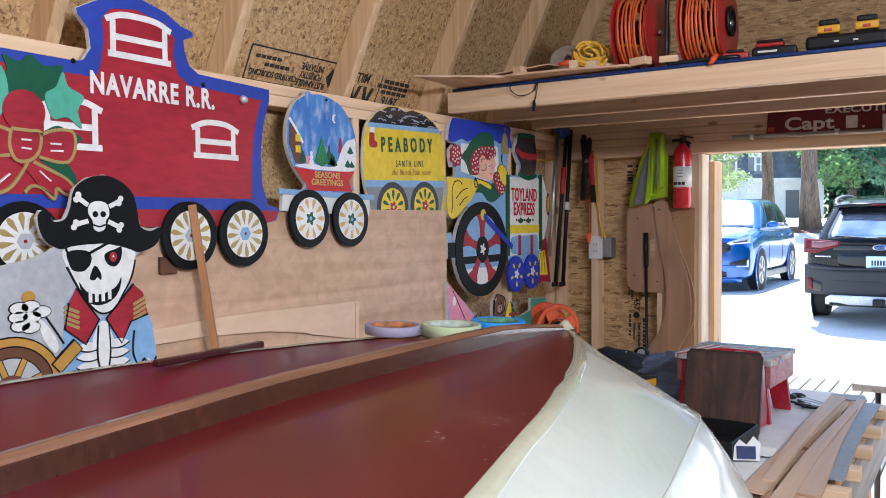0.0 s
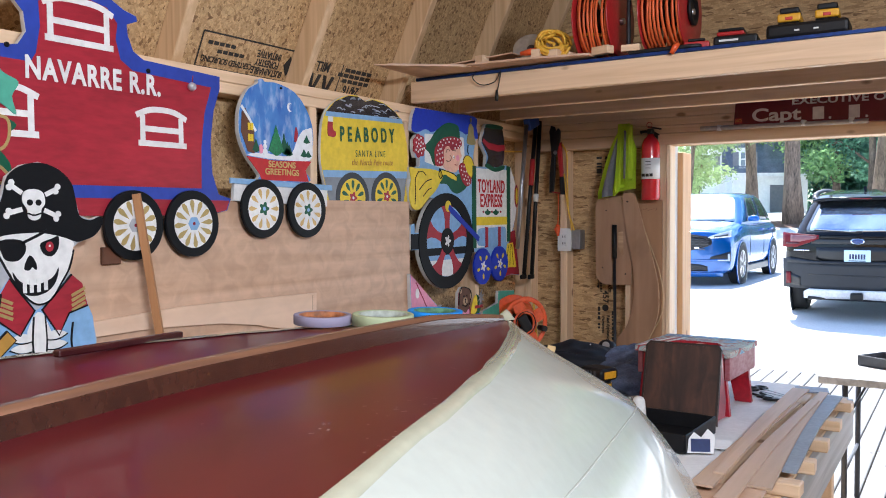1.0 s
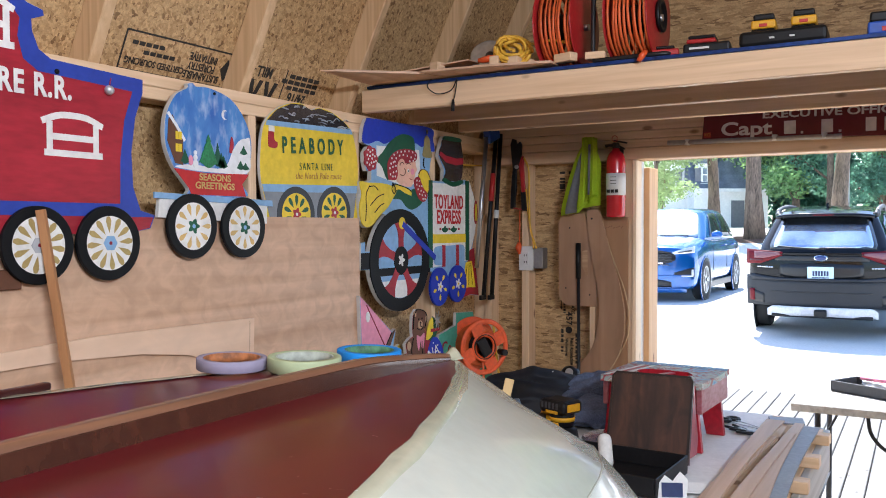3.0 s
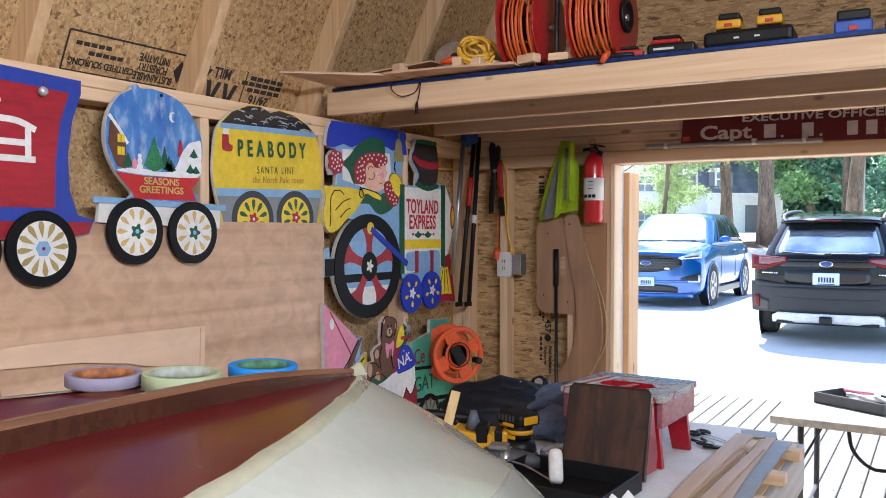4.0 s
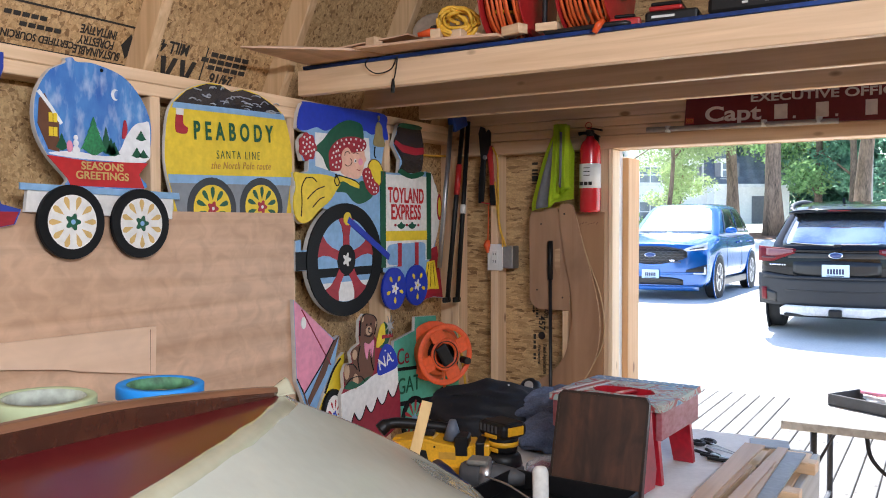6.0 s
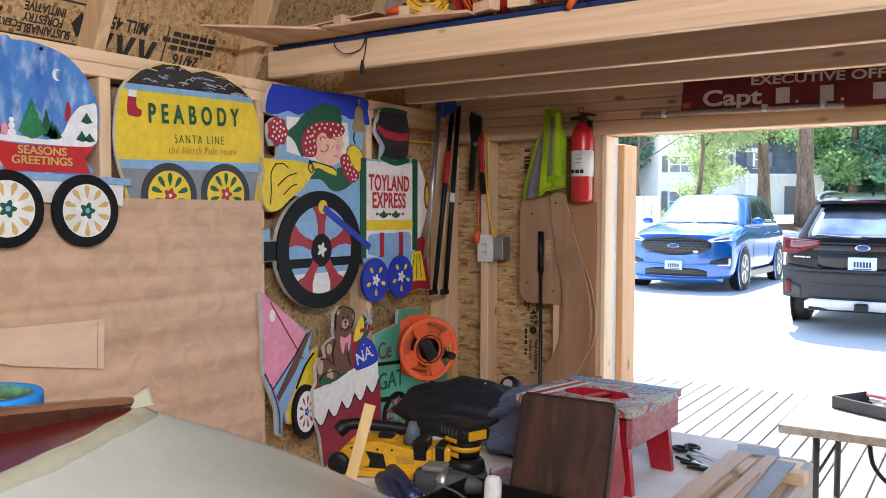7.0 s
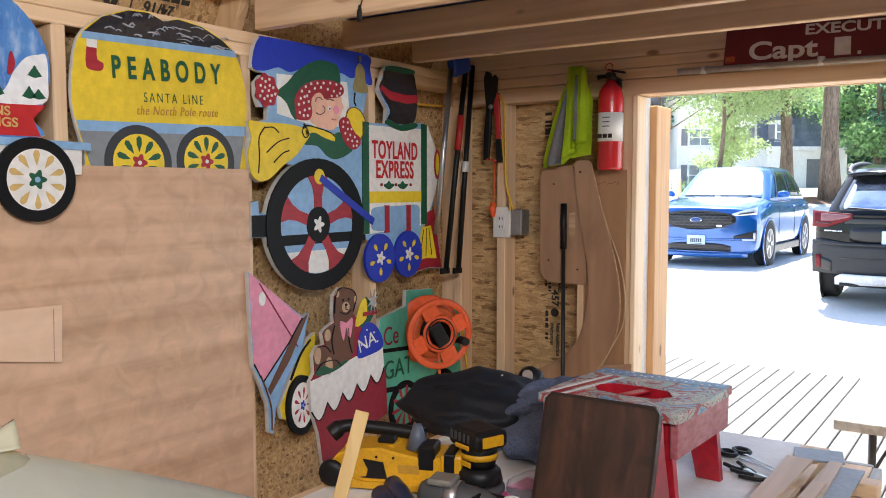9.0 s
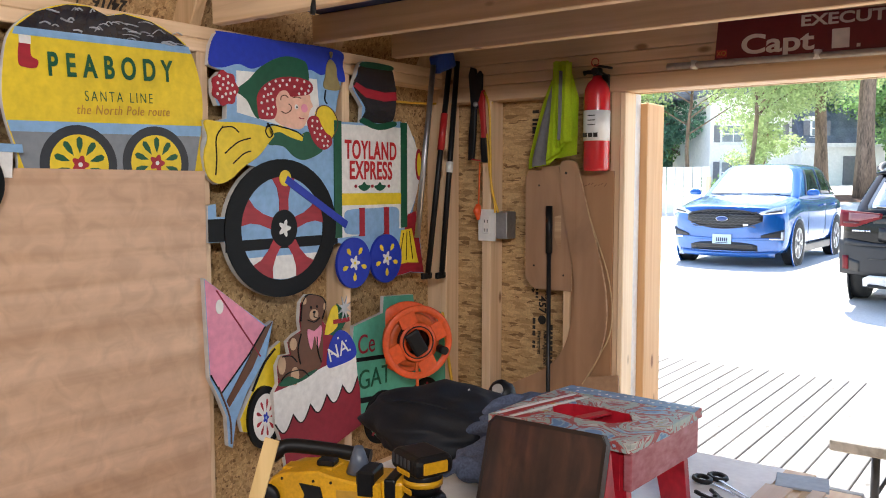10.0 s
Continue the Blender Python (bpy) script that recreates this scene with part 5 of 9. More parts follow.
# bolt cutter
bc = thing("bolt_cutter", "red and black bolt cutter hanging on a stud", "bolt cutter")
W = far_wall(4.29)
part("jaw", plate([(-1.885, 1.93), (-1.875, 1.962), (-1.855, 1.955), (-1.848, 1.93), (-1.832, 1.945), (-1.822, 1.93), (-1.825, 1.86), (-1.845, 1.80), (-1.872, 1.80)], .014, m=W, bevel=.002), BLACK_MT, bc)
part("pivot", lathe([(.011, 0), (.011, .004), (.006, .006)], 12, m=far_wall(4.276) @ pose(-1.848, 1.815, 0)), STEEL, bc)
part("handle", plate([(-1.872, 1.81), (-1.85, 1.81), (-1.853, 1.7), (-1.862, 1.60), (-1.886, 1.60), (-1.884, 1.7)], .014, m=W, bevel=.003), BLACK_PL, bc)
h2 = part("handle", plate([(-1.845, 1.86), (-1.815, 1.87), (-1.808, 1.75), (-1.802, 1.68), (-1.824, 1.68), (-1.83, 1.75)], .012, m=W, bevel=.003), RED_PL, bc)
part("grip", plate([(-1.826, 1.685), (-1.8, 1.685), (-1.788, 1.60), (-1.796, 1.588), (-1.822, 1.59)], .016, m=W, bevel=.003), BLACK_PL, bc)
part("strap", tube([(-1.876, 4.28, 1.605), (-1.85, 4.275, 1.6), (-1.82, 4.275, 1.595)], .003, 6), RED_PL, bc)

# electric outlet
eb = thing("outlet_box", "white cover plate on a grey metal electrical box", "outlet", at=None)
part("metal_box", box(-1.789, -1.712, 4.292, 4.36, 1.292, 1.398, .003), mat("galvanised", (.38, .38, .37), .45, .7), eb)
part("cover_plate", box(-1.84, -1.76, 4.284, 4.291, 1.282, 1.406, .002, 2), WHITE_PL, eb)
part("socket", box(-1.818, -1.783, 4.2805, 4.2845, 1.31, 1.378, .003, 2), WHITE_PL, eb)
for _z in (1.325, 1.36):
    for _x in (-1.807, -1.794):
        part("slot", box(_x - .0015, _x + .0015, 4.279, 4.2815, _z - .006, _z + .006), DK_GREY, eb)
solo("yellow_cable", tube(spline([(-1.81, 4.28, 1.86), (-1.775, 4.26, 1.8), (-1.775, 4.27, 1.65), (-1.77, 4.27, 1.5), (-1.745, 4.265, 1.43), (-1.735, 4.268, 1.395)], 6, False), .0045, 6, tube(spline([(-1.8, 4.285, 1.7), (-1.78, 4.275, 1.55), (-1.755, 4.27, 1.44), (-1.75, 4.268, 1.395)], 6, False), .0045, 6)), CORD_Y, "yellow electric cable running down into the box", "cable")
solo("yellow_cable", tube(spline([(-2.09, 3.4, 1.80), (-2.09, 3.75, 1.83), (-2.085, 4.1, 1.825), (-2.06, 4.34, 1.835), (-1.95, 4.355, 1.84), (-1.83, 4.345, 1.83), (-1.79, 4.3, 1.82)], 6, False), .005, 6), CORD_Y, "yellow electric cable run along the studs", "cable")
oc = thing("extension_cord", "short orange cord with a red cap hanging by the outlet", "cord")
part("cord", tube([(-1.835, 4.285, 1.59), (-1.833, 4.28, 1.5), (-1.835, 4.278, 1.415)], .0035, 6), CORD_O, oc)
part("cap", tube([(-1.833, 4.275, 1.425), (-1.836, 4.27, 1.4), (-1.83, 4.27, 1.365)], [.01, .017, .006], 10), ORANGE_PL, oc)

# vest
VEST = mat("hi_vis_fabric", (.68, .9, .03), .8, vary=.1, fine=220, bump=.2)
GREYTAPE = mat("reflective_tape", (.36, .37, .4), .5)
vest = thing("safety_vest", "fluorescent yellow safety vest with grey reflective stripes on a nail", "vest")
def drape(x_of, z_top, z_bot, lo, hi, depth, phase, bm=None, ny=18, nx=14, y0=4.27):
    own = bmesh.new()
    g = []
    for j in range(ny + 1):
        t = j / ny
        r = []
        for i in range(nx + 1):
            s = lo + (hi - lo) * i / nx
            a, b = x_of(t)
            wave = depth * (0.3 + .7 * t) * math.sin(s * 9 + phase + 1.5 * t) + .5 * depth * math.sin(s * 21 + phase * 2)
            r.append(own.verts.new((a + (b - a) * s, y0 - .02 + wave - .015 * math.sin(math.pi * s), z_top + (z_bot(s) - z_top) * t ** .9)))
        g.append(r)
    for j in range(ny):
        for i in range(nx):
            f = own.faces.new((g[j][i], g[j][i + 1], g[j + 1][i + 1], g[j + 1][i])); f.smooth = True
    bmesh.ops.solidify(own, geom=own.faces[:], thickness=.003)
    return join(bm, own)
wide = lambda t: (-1.445 - .155 * min(1, t * 1.1) ** .5, -1.425 + .04 * min(1, t * 3))
zb = lambda s: 1.56 + .03 * s + (.02 if s > .55 else 0)
part("cloth", drape(wide, 1.935, zb, 0, 1, .012, .4), VEST, vest)
part("stripe", drape(wide, 1.915, lambda s: 1.562 + .03 * s, .17, .46, .012, .4, y0=4.2655), GREYTAPE, vest, "grey reflective stripe")
part("fold", drape(lambda t: (-1.47 - .02 * t, -1.405 + .012 * min(1, t * 4)), 1.938, lambda s: 1.585 + .07 * s, 0, 1, .02, 2.0, y0=4.235), VEST, vest)
part("fold", drape(lambda t: (-1.445, -1.385), 1.93, lambda s: 1.63 + .03 * s, 0, 1, .014, 4.0, y0=4.215), VEST, vest)
part("stripe", drape(lambda t: (-1.43, -1.415), 1.9, lambda s: 1.66, 0, 1, .014, 4.0, y0=4.205, nx=4), GREYTAPE, vest)

# extinguisher
ex = thing("fire_extinguisher", "red fire extinguisher with white label and black handle on wall bracket", "extinguisher", at=(-1.307, 4.235, 1.55))
part("cylinder", lathe([(.036, 0), (.044, .004), (.046, .012), (.046, .265), (.043, .285), (.034, .305), (.02, .318), (.016, .33)], 32), mat("extinguisher_red", (.5, .012, .02), .25, coat=.5, vary=.04), ex)
part("label", lathe([(.0463, .105), (.0467, .105), (.0467, .21), (.0463, .21)], 32, close=True), WHITE_PL, ex, "white instruction label")
for k in range(3):
    part("printed_bar", box(-.012, .016, -.0474, -.0462, .19 - k * .016, .193 - k * .016), INK, ex)
for k in range(3):
    part("printed_square", box(-.03 + k * .02, -.014 + k * .02, -.0474, -.0462, .117, .132), INK, ex)
part("valve", lathe([(.012, .33), (.018, .335), (.018, .352), (.012, .358)], 16), BLACK_PL, ex)
part("handle", moved(box(-.012, .055, -.009, .009, -.004, .004, .002), pose(0, 0, .365, 0, 12, 0)), BLACK_PL, ex)
part("lever", moved(box(-.006, .052, -.008, .008, -.003, .003, .002), pose(0, 0, .352, 0, 32, 0)), BLACK_PL, ex)
part("pin_ring", tube([(.014 * math.cos(a * .6), -.02, .375 + .014 * math.sin(a * .6)) for a in range(11)], .002, 6), RED_PL, ex)
part("gauge", cyl((0, -.026, .345), (0, -.018, .345), .012), BLACK_PL, ex)
part("nozzle", tube([(-.018, 0, .345), (-.04, -.005, .345), (-.05, -.005, .342)], [.008, .007, .01], 8), BLACK_PL, ex)
part("bracket", box(-.02, .02, .046, .06, .05, .34, .001), BLACK_MT, ex)

# plywood panel and boat templates stored in the corner beside the door
PLY_EDGE = wood("template_edge", (.5, .34, .2), (.3, .17, .09), "x", grain=20, knots=False)
TPL = wood("template_tan", (.37, .225, .135), (.29, .165, .09), "z", grain=5, knots=False)
mottle(TPL, (7, 7, 3), .84, 1.12)
def board_thing(label, outline, th, y, m):
    """A sawn template: pale cut edge, face veneer laid on it."""
    t = thing("boat_template", label, "template")
    part("board", plate(outline, th, m=far_wall(y), bevel=.001), PLY_EDGE, t)
    c = Vector((sum(p[0] for p in outline) / len(outline), sum(p[1] for p in outline) / len(outline)))
    part("face_veneer", plate([tuple(Vector(p) + (c - Vector(p)).normalized() * .0022) for p in outline], .0012, m=far_wall(y - th + .0004)), m, t, "brown face veneer")
    return t
tp = thing("plywood_sheet", "brown plywood panel with faint pencil writing behind the templates", "plywood")
part("panel", box(-1.425, -1.262, 4.28, 4.292, .04, 1.552, .001), PLY_BR, tp)
for _k in range(9):
    part("pencil_mark", plate(stroke([(-1.4 + _k * .013, 1.5 + .004 * math.sin(_k * 2.1)), (-1.392 + _k * .013, 1.506 + .004 * math.cos(_k * 1.7))], .0018), .0006, m=far_wall(4.2801)), P_BROWN, tp)
solo("wood_batten", box(-1.452, -1.426, 4.272, 4.295, .04, 1.5, .002), PINE_Z, "narrow pale batten standing behind the templates", "batten")
rib = board_thing("curved plywood boat rib template with a rope along its edge", spline([(-1.46, 1.565), (-1.435, 1.59), (-1.4, 1.585), (-1.385, 1.55), (-1.339, 1.381), (-1.296, 1.235), (-1.269, 1.089), (-1.276, .955), (-1.324, .831), (-1.382, .759), (-1.45, .7), (-1.6, .62), (-1.76, .57), (-1.79, .62), (-1.769, .686), (-1.654, .742), (-1.525, .809), (-1.453, .876), (-1.417, .955), (-1.396, 1.067), (-1.403, 1.202), (-1.439, 1.381)], 4), .008, 4.262, TPL)
part("bolt_hole", lathe([(.005, 0), (.005, .0012)], 10, m=far_wall(4.2535) @ pose(-1.435, 1.545, 0)), INK, rib)
flat = board_thing("flat plywood template with a notched edge and a slot", [(-1.612, 1.15), (-1.615, 1.53), (-1.6, 1.556), (-1.545, 1.556), (-1.54, 1.572), (-1.475, 1.572), (-1.468, 1.55), (-1.418, 1.545), (-1.416, 1.112), (-1.57, 1.112), (-1.59, 1.125)], .006, 4.275, TPL)
part("slot", plate([(-1.488, 1.385), (-1.462, 1.392), (-1.46, 1.262), (-1.472, 1.268), (-1.488, 1.31)], .0008, m=far_wall(4.268)), PLY_EDGE, flat, "pale slot cut through the board")
for _x, _z in ((-1.555, 1.5), (-1.45, 1.17), (-1.575, 1.2)):
    part("screw", lathe([(.004, 0), (.004, .001)], 8, m=far_wall(4.2683) @ pose(_x, _z, 0)), INK, flat)
solo("boat_template", plate([(-1.78, .66), (-1.60, .72), (-1.44, .79), (-1.22, .83), (-1.21, .55), (-1.78, .55)], .008, m=far_wall(4.262)), CARD, "tan template board with pencil marks along the base", "template")
solo("thin_rope", tube(spline([(-1.4, 4.258, 1.56), (-1.33, 4.255, 1.36), (-1.262, 4.255, 1.17), (-1.25, 4.255, 1.0), (-1.3, 4.255, .88), (-1.36, 4.255, .78)], 8, False), .0025, 6), mat("rope", (.5, .36, .2), .8), "thin tan rope draped over the templates", "rope")
bp = thing("breaker_bar", "long black steel bar standing against the panel", "bar")
part("shaft", cyl((-1.492, 4.245, .03), (-1.505, 4.257, 1.3), .008), BLACK_MT, bp)
part("grip", cyl((-1.5045, 4.2565, 1.25), (-1.506, 4.2585, 1.425), .0125), BLACK_PL, bp)

# long tools in the corner
def pole(label, cat, p, q, m, grip=None, foot=None):
    t = thing(cat.replace(" ", "_"), label, cat)
    part("shaft", cyl(p, q, .011), m, t)
    P, Q = Vector(p), Vector(q)
    if grip:
        part("grip", cyl(P.lerp(Q, grip[0]), P.lerp(Q, grip[1]), .014), grip[2], t)
    if foot:
        part("blade", moved(box(-.008, .008, -.035, .02, -.012, .012, .003), Matrix.Translation(Q)), foot, t)
    return t
sq = pole("silver pole with a bright blue squeegee head", "squeegee", (-1.955, 4.142, 1.96), (-1.97, 4.06, 1.3), STEEL)
part("head", moved(box(-.02, .02, -.03, .09, -.05, .02, .008, 2), pose(-1.955, 4.17, 1.985, 20, 0, 0)), BLUE_PL, sq)
pole("black and red hockey stick hung on the wall", "hockey stick", (-1.95, 4.245, 1.99), (-1.955, 4.106, 1.15), BLACK_PL, (.25, .42, RED_PL), BLACK_PL)
pole("black hockey stick with white label hung on the wall", "hockey stick", (-1.945, 4.287, 1.99), (-1.95, 4.19, 1.145), BLACK_PL, (.47, .52, WHITE_PL), BLACK_PL)

# officer's name board over the doorway
SIGN_R = paint("name_board_maroon", (.13, .012, .018), .4)
LET = paint("letter_silver", (.62, .56, .54), .4)
nb = thing("name_board", "dark maroon name board with pale raised capitals over the door", "sign")
FWS = far_wall(4.285)
part("board", plate([(-.912, 1.905), (.3, 1.868), (.3, 2.0), (-.902, 2.03)], .012, m=FWS, bevel=.001), SIGN_R, nb)
words("EXECUTIVE OFFICER", .046, -.36, 1.993, .0125, FWS, LET, nb, turn=-1, squeeze=1.38, bold=.0012)
words("Capt", .082, -.72, 1.94, .0125, FWS, LET, nb, turn=-1, squeeze=1.35, bold=.002)
for u0, u1 in ((-.56, -.512), (-.492, -.482), (-.41, -.365), (-.342, -.332), (-.24, -.2), (-.17, -.13), (-.1, -.06)):
    part("letter_bar", plate(rect(u0, u1, 1.912 - .018 * (u0 + .72), (1.922 if u1 - u0 < .02 else 1.969) - .018 * (u0 + .72)), .002, m=far_wall(4.2735)), LET, nb)
part("tag", plate(rect(-.905, -.872, 1.911, 1.935), .0015, m=far_wall(4.2735)), RED_PL, nb)
words("XO", .02, -.889, 1.923, .0145, FWS, P_OCHRE, nb)
# plain wrapped rod under the name board, gives no light
lr = thing("wrapped_rod", "grey plastic-wrapped rod tied under the name board", "rod")
part("rod", cyl((-1.07, 4.275, 1.897), (-.33, 4.275, 1.888), .011, seg=10), mat("dusty_plastic", (.4, .36, .32), .4), lr)
for x in (-.98, -.6, -.4):
    part("tie", cyl((x, 4.275, 1.882), (x + .002, 4.275, 1.909), .013, seg=8), WHITE_PL, lr)

# ink stamps on the boards
def stamp(m, rows, parent, w=.18):
    for v, u0, u1, h in rows:
        part("ink_bar", plate(rect(u0, u1, v, v + h), .0008, m=m), INK, parent)
st1 = thing("board_stamp", "black printed grade stamp on the far wall board", "stamp")
def down(x, z):
    return far_wall(FW - .0005) @ Matrix.Translation((x, z, 0)) @ pose(0, 0, 0, 0, 0, -90)
rr = random.Random(8)
def ink_line(x, z0, z1, h, gap=.006):
    """A line of unreadable print running down the board."""
    u = 0.0
    while u < z0 - z1:
        w = rr.uniform(.008, .026)
        part("ink_bar", plate(rect(u, min(u + w, z0 - z1), -h / 2, h / 2), .0008, m=down(x, z0)), INK, st1)
        u += w + (gap if rr.random() < .8 else .02)
ink_line(-1.64, 1.79, 1.69, .03)
ink_line(-1.6, 1.79, 1.7, .012)
ink_line(-1.642, 1.6, 1.22, .012, .004)
part("ink_arrow", plate([(0, 0), (.016, .009), (.016, .002), (.096, .002), (.096, .009), (.112, 0), (.096, -.009), (.096, -.002), (.016, -.002), (.016, -.009)], .0008, m=down(-1.645, 1.19)), INK, st1)
ink_line(-1.628, 1.2, 1.06, .012, .004)
words("AXIS", .026, .02, 0, .0006, down(-1.582, 1.1), INK, st1, squeeze=.8, bold=.0006)
words("457", .045, .04, 0, .0006, down(-1.604, 1.075), INK, st1, bold=.001)
part("ink_ring", plate(oval(.1, 0, .018, .018, 24), .0008, m=down(-1.604, 1.075)), INK, st1)
words("Read Application", .024, .1, 0, .0006, down(-1.588, .965), INK, st1, squeeze=.85, bold=.0006)
words("Warranty at", .022, .08, 0, .0006, down(-1.616, .965), INK, st1, squeeze=.85, bold=.0006)
ink_line(-1.64, .98, .86, .013)
ink_line(-1.562, .96, .78, .012)
slope = Vector((SL, 0, SH)).normalized()
# frame on the roof board: u along y, v up the slope, w into the room
RB = Matrix(((0, slope.x, slope.z, -RX), (1, 0, 0, 0), (0, slope.z, -slope.x, PLATE_Z), (0, 0, 0, 1)))
st2 = thing("board_stamp", "black printed certification stamp upside down on roof board", "stamp")
RT = RB @ Matrix.Translation((2.315, .1, .001)) @ pose(0, 0, 0, 0, 0, 180)
for a, b in (((-.235, -.062), (.235, -.062)), ((.235, -.062), (.235, .062)), ((.235, .062), (-.235, .062)), ((-.235, .062), (-.235, -.062))):
    part("ink_frame", plate(stroke([a, b], .006), .0008, m=RT), INK, st2)
words("CERTIFIED SOURCING", .03, .1, .03, .0006, RT, INK, st2, squeeze=.8, bold=.0006)
words("SUSTAINABLE", .036, -.1, .037, .0006, RT, INK, st2, squeeze=.72, bold=.0008)
words("FORESTRY", .036, -.09, .006, .0006, RT, INK, st2, squeeze=.72, bold=.0008)
words("INITIATIVE", .036, -.09, -.026, .0006, RT, INK, st2, squeeze=.72, bold=.0008)
for v, u0 in ((-.008, .03), (-.034, .08)):
    for k in range(5):
        part("ink_bar", plate(rect(u0 + k * .026, u0 + k * .026 + .021, v, v + .013), .0008, m=RT), INK, st2)
part("ink_diamond", plate([(-.225, 0), (-.2, .04), (-.175, 0), (-.2, -.04)], .0008, m=RT), INK, st2)
st3 = thing("board_stamp", "black printed panel rating stamp upside down on roof board", "stamp")
RT3 = RB @ Matrix.Translation((2.82, .085, .001)) @ pose(0, 0, 0, 0, 0, 180)
words("MILL 451", .055, .15, -.045, .0006, RT3, INK, st3, squeeze=.75, bold=.0012)
for u in (.06, .14, .22):
    part("ink_mark", plate([(u - .035, -.01), (u - .012, .07), (u + .012, .07), (u + .035, -.01), (u + .015, -.01), (u, .045), (u - .015, -.01)], .0008, m=RT3), INK, st3)
words("24/16", .055, -.1, .032, .0006, RT3, INK, st3, squeeze=.85, bold=.0014)
words("7/16 CAT", .055, -.12, .075, .0006, RT3, INK, st3, squeeze=.85, bold=.0014)
for v, n in ((-.012, 5), (-.035, 6), (-.058, 5)):
    for k in range(n):
        part("ink_bar", plate(rect(-.2 + k * .036, -.2 + k * .036 + .03, v, v + .016), .0008, m=RT3), INK, st3)
part("ink_rule", plate(rect(-.008, -.003, -.07, .09), .0008, m=RT3), INK, st3)

# ---- loft things ----
LZ = JZ1 + .0135
def sheet(label, pts, z, tilt=(0, 0), th=.005, m=None):
    bm = plate(pts, th)
    for v in bm.verts:
        v.co.z += z + tilt[0] * (v.co.x - pts[0][0]) + tilt[1] * (v.co.y - pts[0][1])
    return solo("plywood_scrap", bm, m or PLY, label, "plywood", "plywood scraps on the loft")
sheet("thin plywood scrap jutting over the loft edge", [(-1.96, 2.8), (-1.66, 3.05), (-1.62, 3.2), (-1.98, 3.22)], LZ + .002)
sheet("thin plywood scrap on top of another scrap", [(-1.93, 2.85), (-1.65, 3.08), (-1.63, 3.2), (-1.95, 3.22)], LZ + .009)
sheet("thin grey plywood scrap propped up at a slant", [(-1.78, 3.06), (-1.5, 3.1), (-1.5, 3.25), (-1.78, 3.3)], LZ + .02, (.09, .02))
sheet("long thin plywood strip lying along the loft edge", [(-1.72, 3.06), (-1.66, 3.03), (-1.4, 3.06), (-1.18, 3.12), (-1.18, 3.2), (-1.7, 3.17)], LZ + .004, (.01, 0), .008)
for x, y, w, h in ((-1.63, 3.09, .045, .035), (-1.4, 3.12, .035, .04), (-1.33, 3.14, .04, .035), (-1.3, 3.2, .05, .03), (-1.14, 3.16, .08, .03), (-1.03, 3.17, .07, .025)):
    solo("wood_block", moved(box(-w / 2, w / 2, -.02, .02, 0, h, .002), pose(x, y, LZ + .013, 0, 0, 20 * math.sin(x * 40))), PINE_X, "small offcut block of pale pine on the loft edge", "wood block", "offcut blocks")
sp = thing("tape_spool", "silver metal spool standing on edge on the loft", "spool")
SPM = Matrix.Translation((-1.475, 3.23, LZ + .072)) @ Vector((.34, -.8, .42)).to_track_quat('Z', 'Y').to_matrix().to_4x4()
part("disc", lathe([(.004, -.016), (.074, -.016), (.076, -.013), (.074, -.01), (.05, -.008), (.05, .008), (.074, .01), (.076, .013), (.074, .016), (.066, .0145), (.06, .0165), (.052, .0145), (.046, .0165), (.038, .0145), (.02, .016), (.004, .016)], 40, m=SPM), mat("spool_metal", (.62, .63, .65), .3, .85), sp)
part("hub", lathe([(.004, .0165), (.018, .0165), (.016, .024), (.004, .026)], 20, m=SPM), DK_GREY, sp)
yc = thing("extension_cord", "bundled yellow extension cord with orange plug on the loft", "cord")
rr = random.Random(3)
for i in range(11):
    q_ = Matrix.Translation((-1.355 + rr.uniform(-.016, .016), 3.165 + rr.uniform(-.02, .02), LZ + .078 + rr.uniform(-.01, .012))) @ Vector((.25 + rr.uniform(-.35, .35), -.8, .35 + rr.uniform(-.4, .4))).to_track_quat('Z', 'Y').to_matrix().to_4x4()
    r0, e0 = rr.uniform(.042, .062), rr.uniform(.75, 1.0)
    part("cord_loop", tube([q_ @ Vector((r0 * math.cos(a * .3307), r0 * e0 * math.sin(a * .3307), .006 * math.sin(a * .9 + i))) for a in range(19)], .006, 7, close=True), CORD_Y, yc)
part("cord_wrap", tube([(-1.35 + .016 * math.cos(a * .7), 3.14 + .05 * math.sin(a * .7) * .4, LZ + .07 + .004 * a) for a in range(14)], .006, 7), CORD_Y, yc)
part("cord_end", tube(spline([(-1.3, 3.2, LZ + .1), (-1.22, 3.22, LZ + .11), (-1.12, 3.24, LZ + .09)], 5, False), .006, 6), CORD_Y, yc)
part("plug", tube([(-1.46, 3.1, LZ + .04), (-1.42, 3.11, LZ + .045), (-1.4, 3.12, LZ + .05)], [.008, .014, .009], 8), ORANGE_PL, yc, "orange plug")
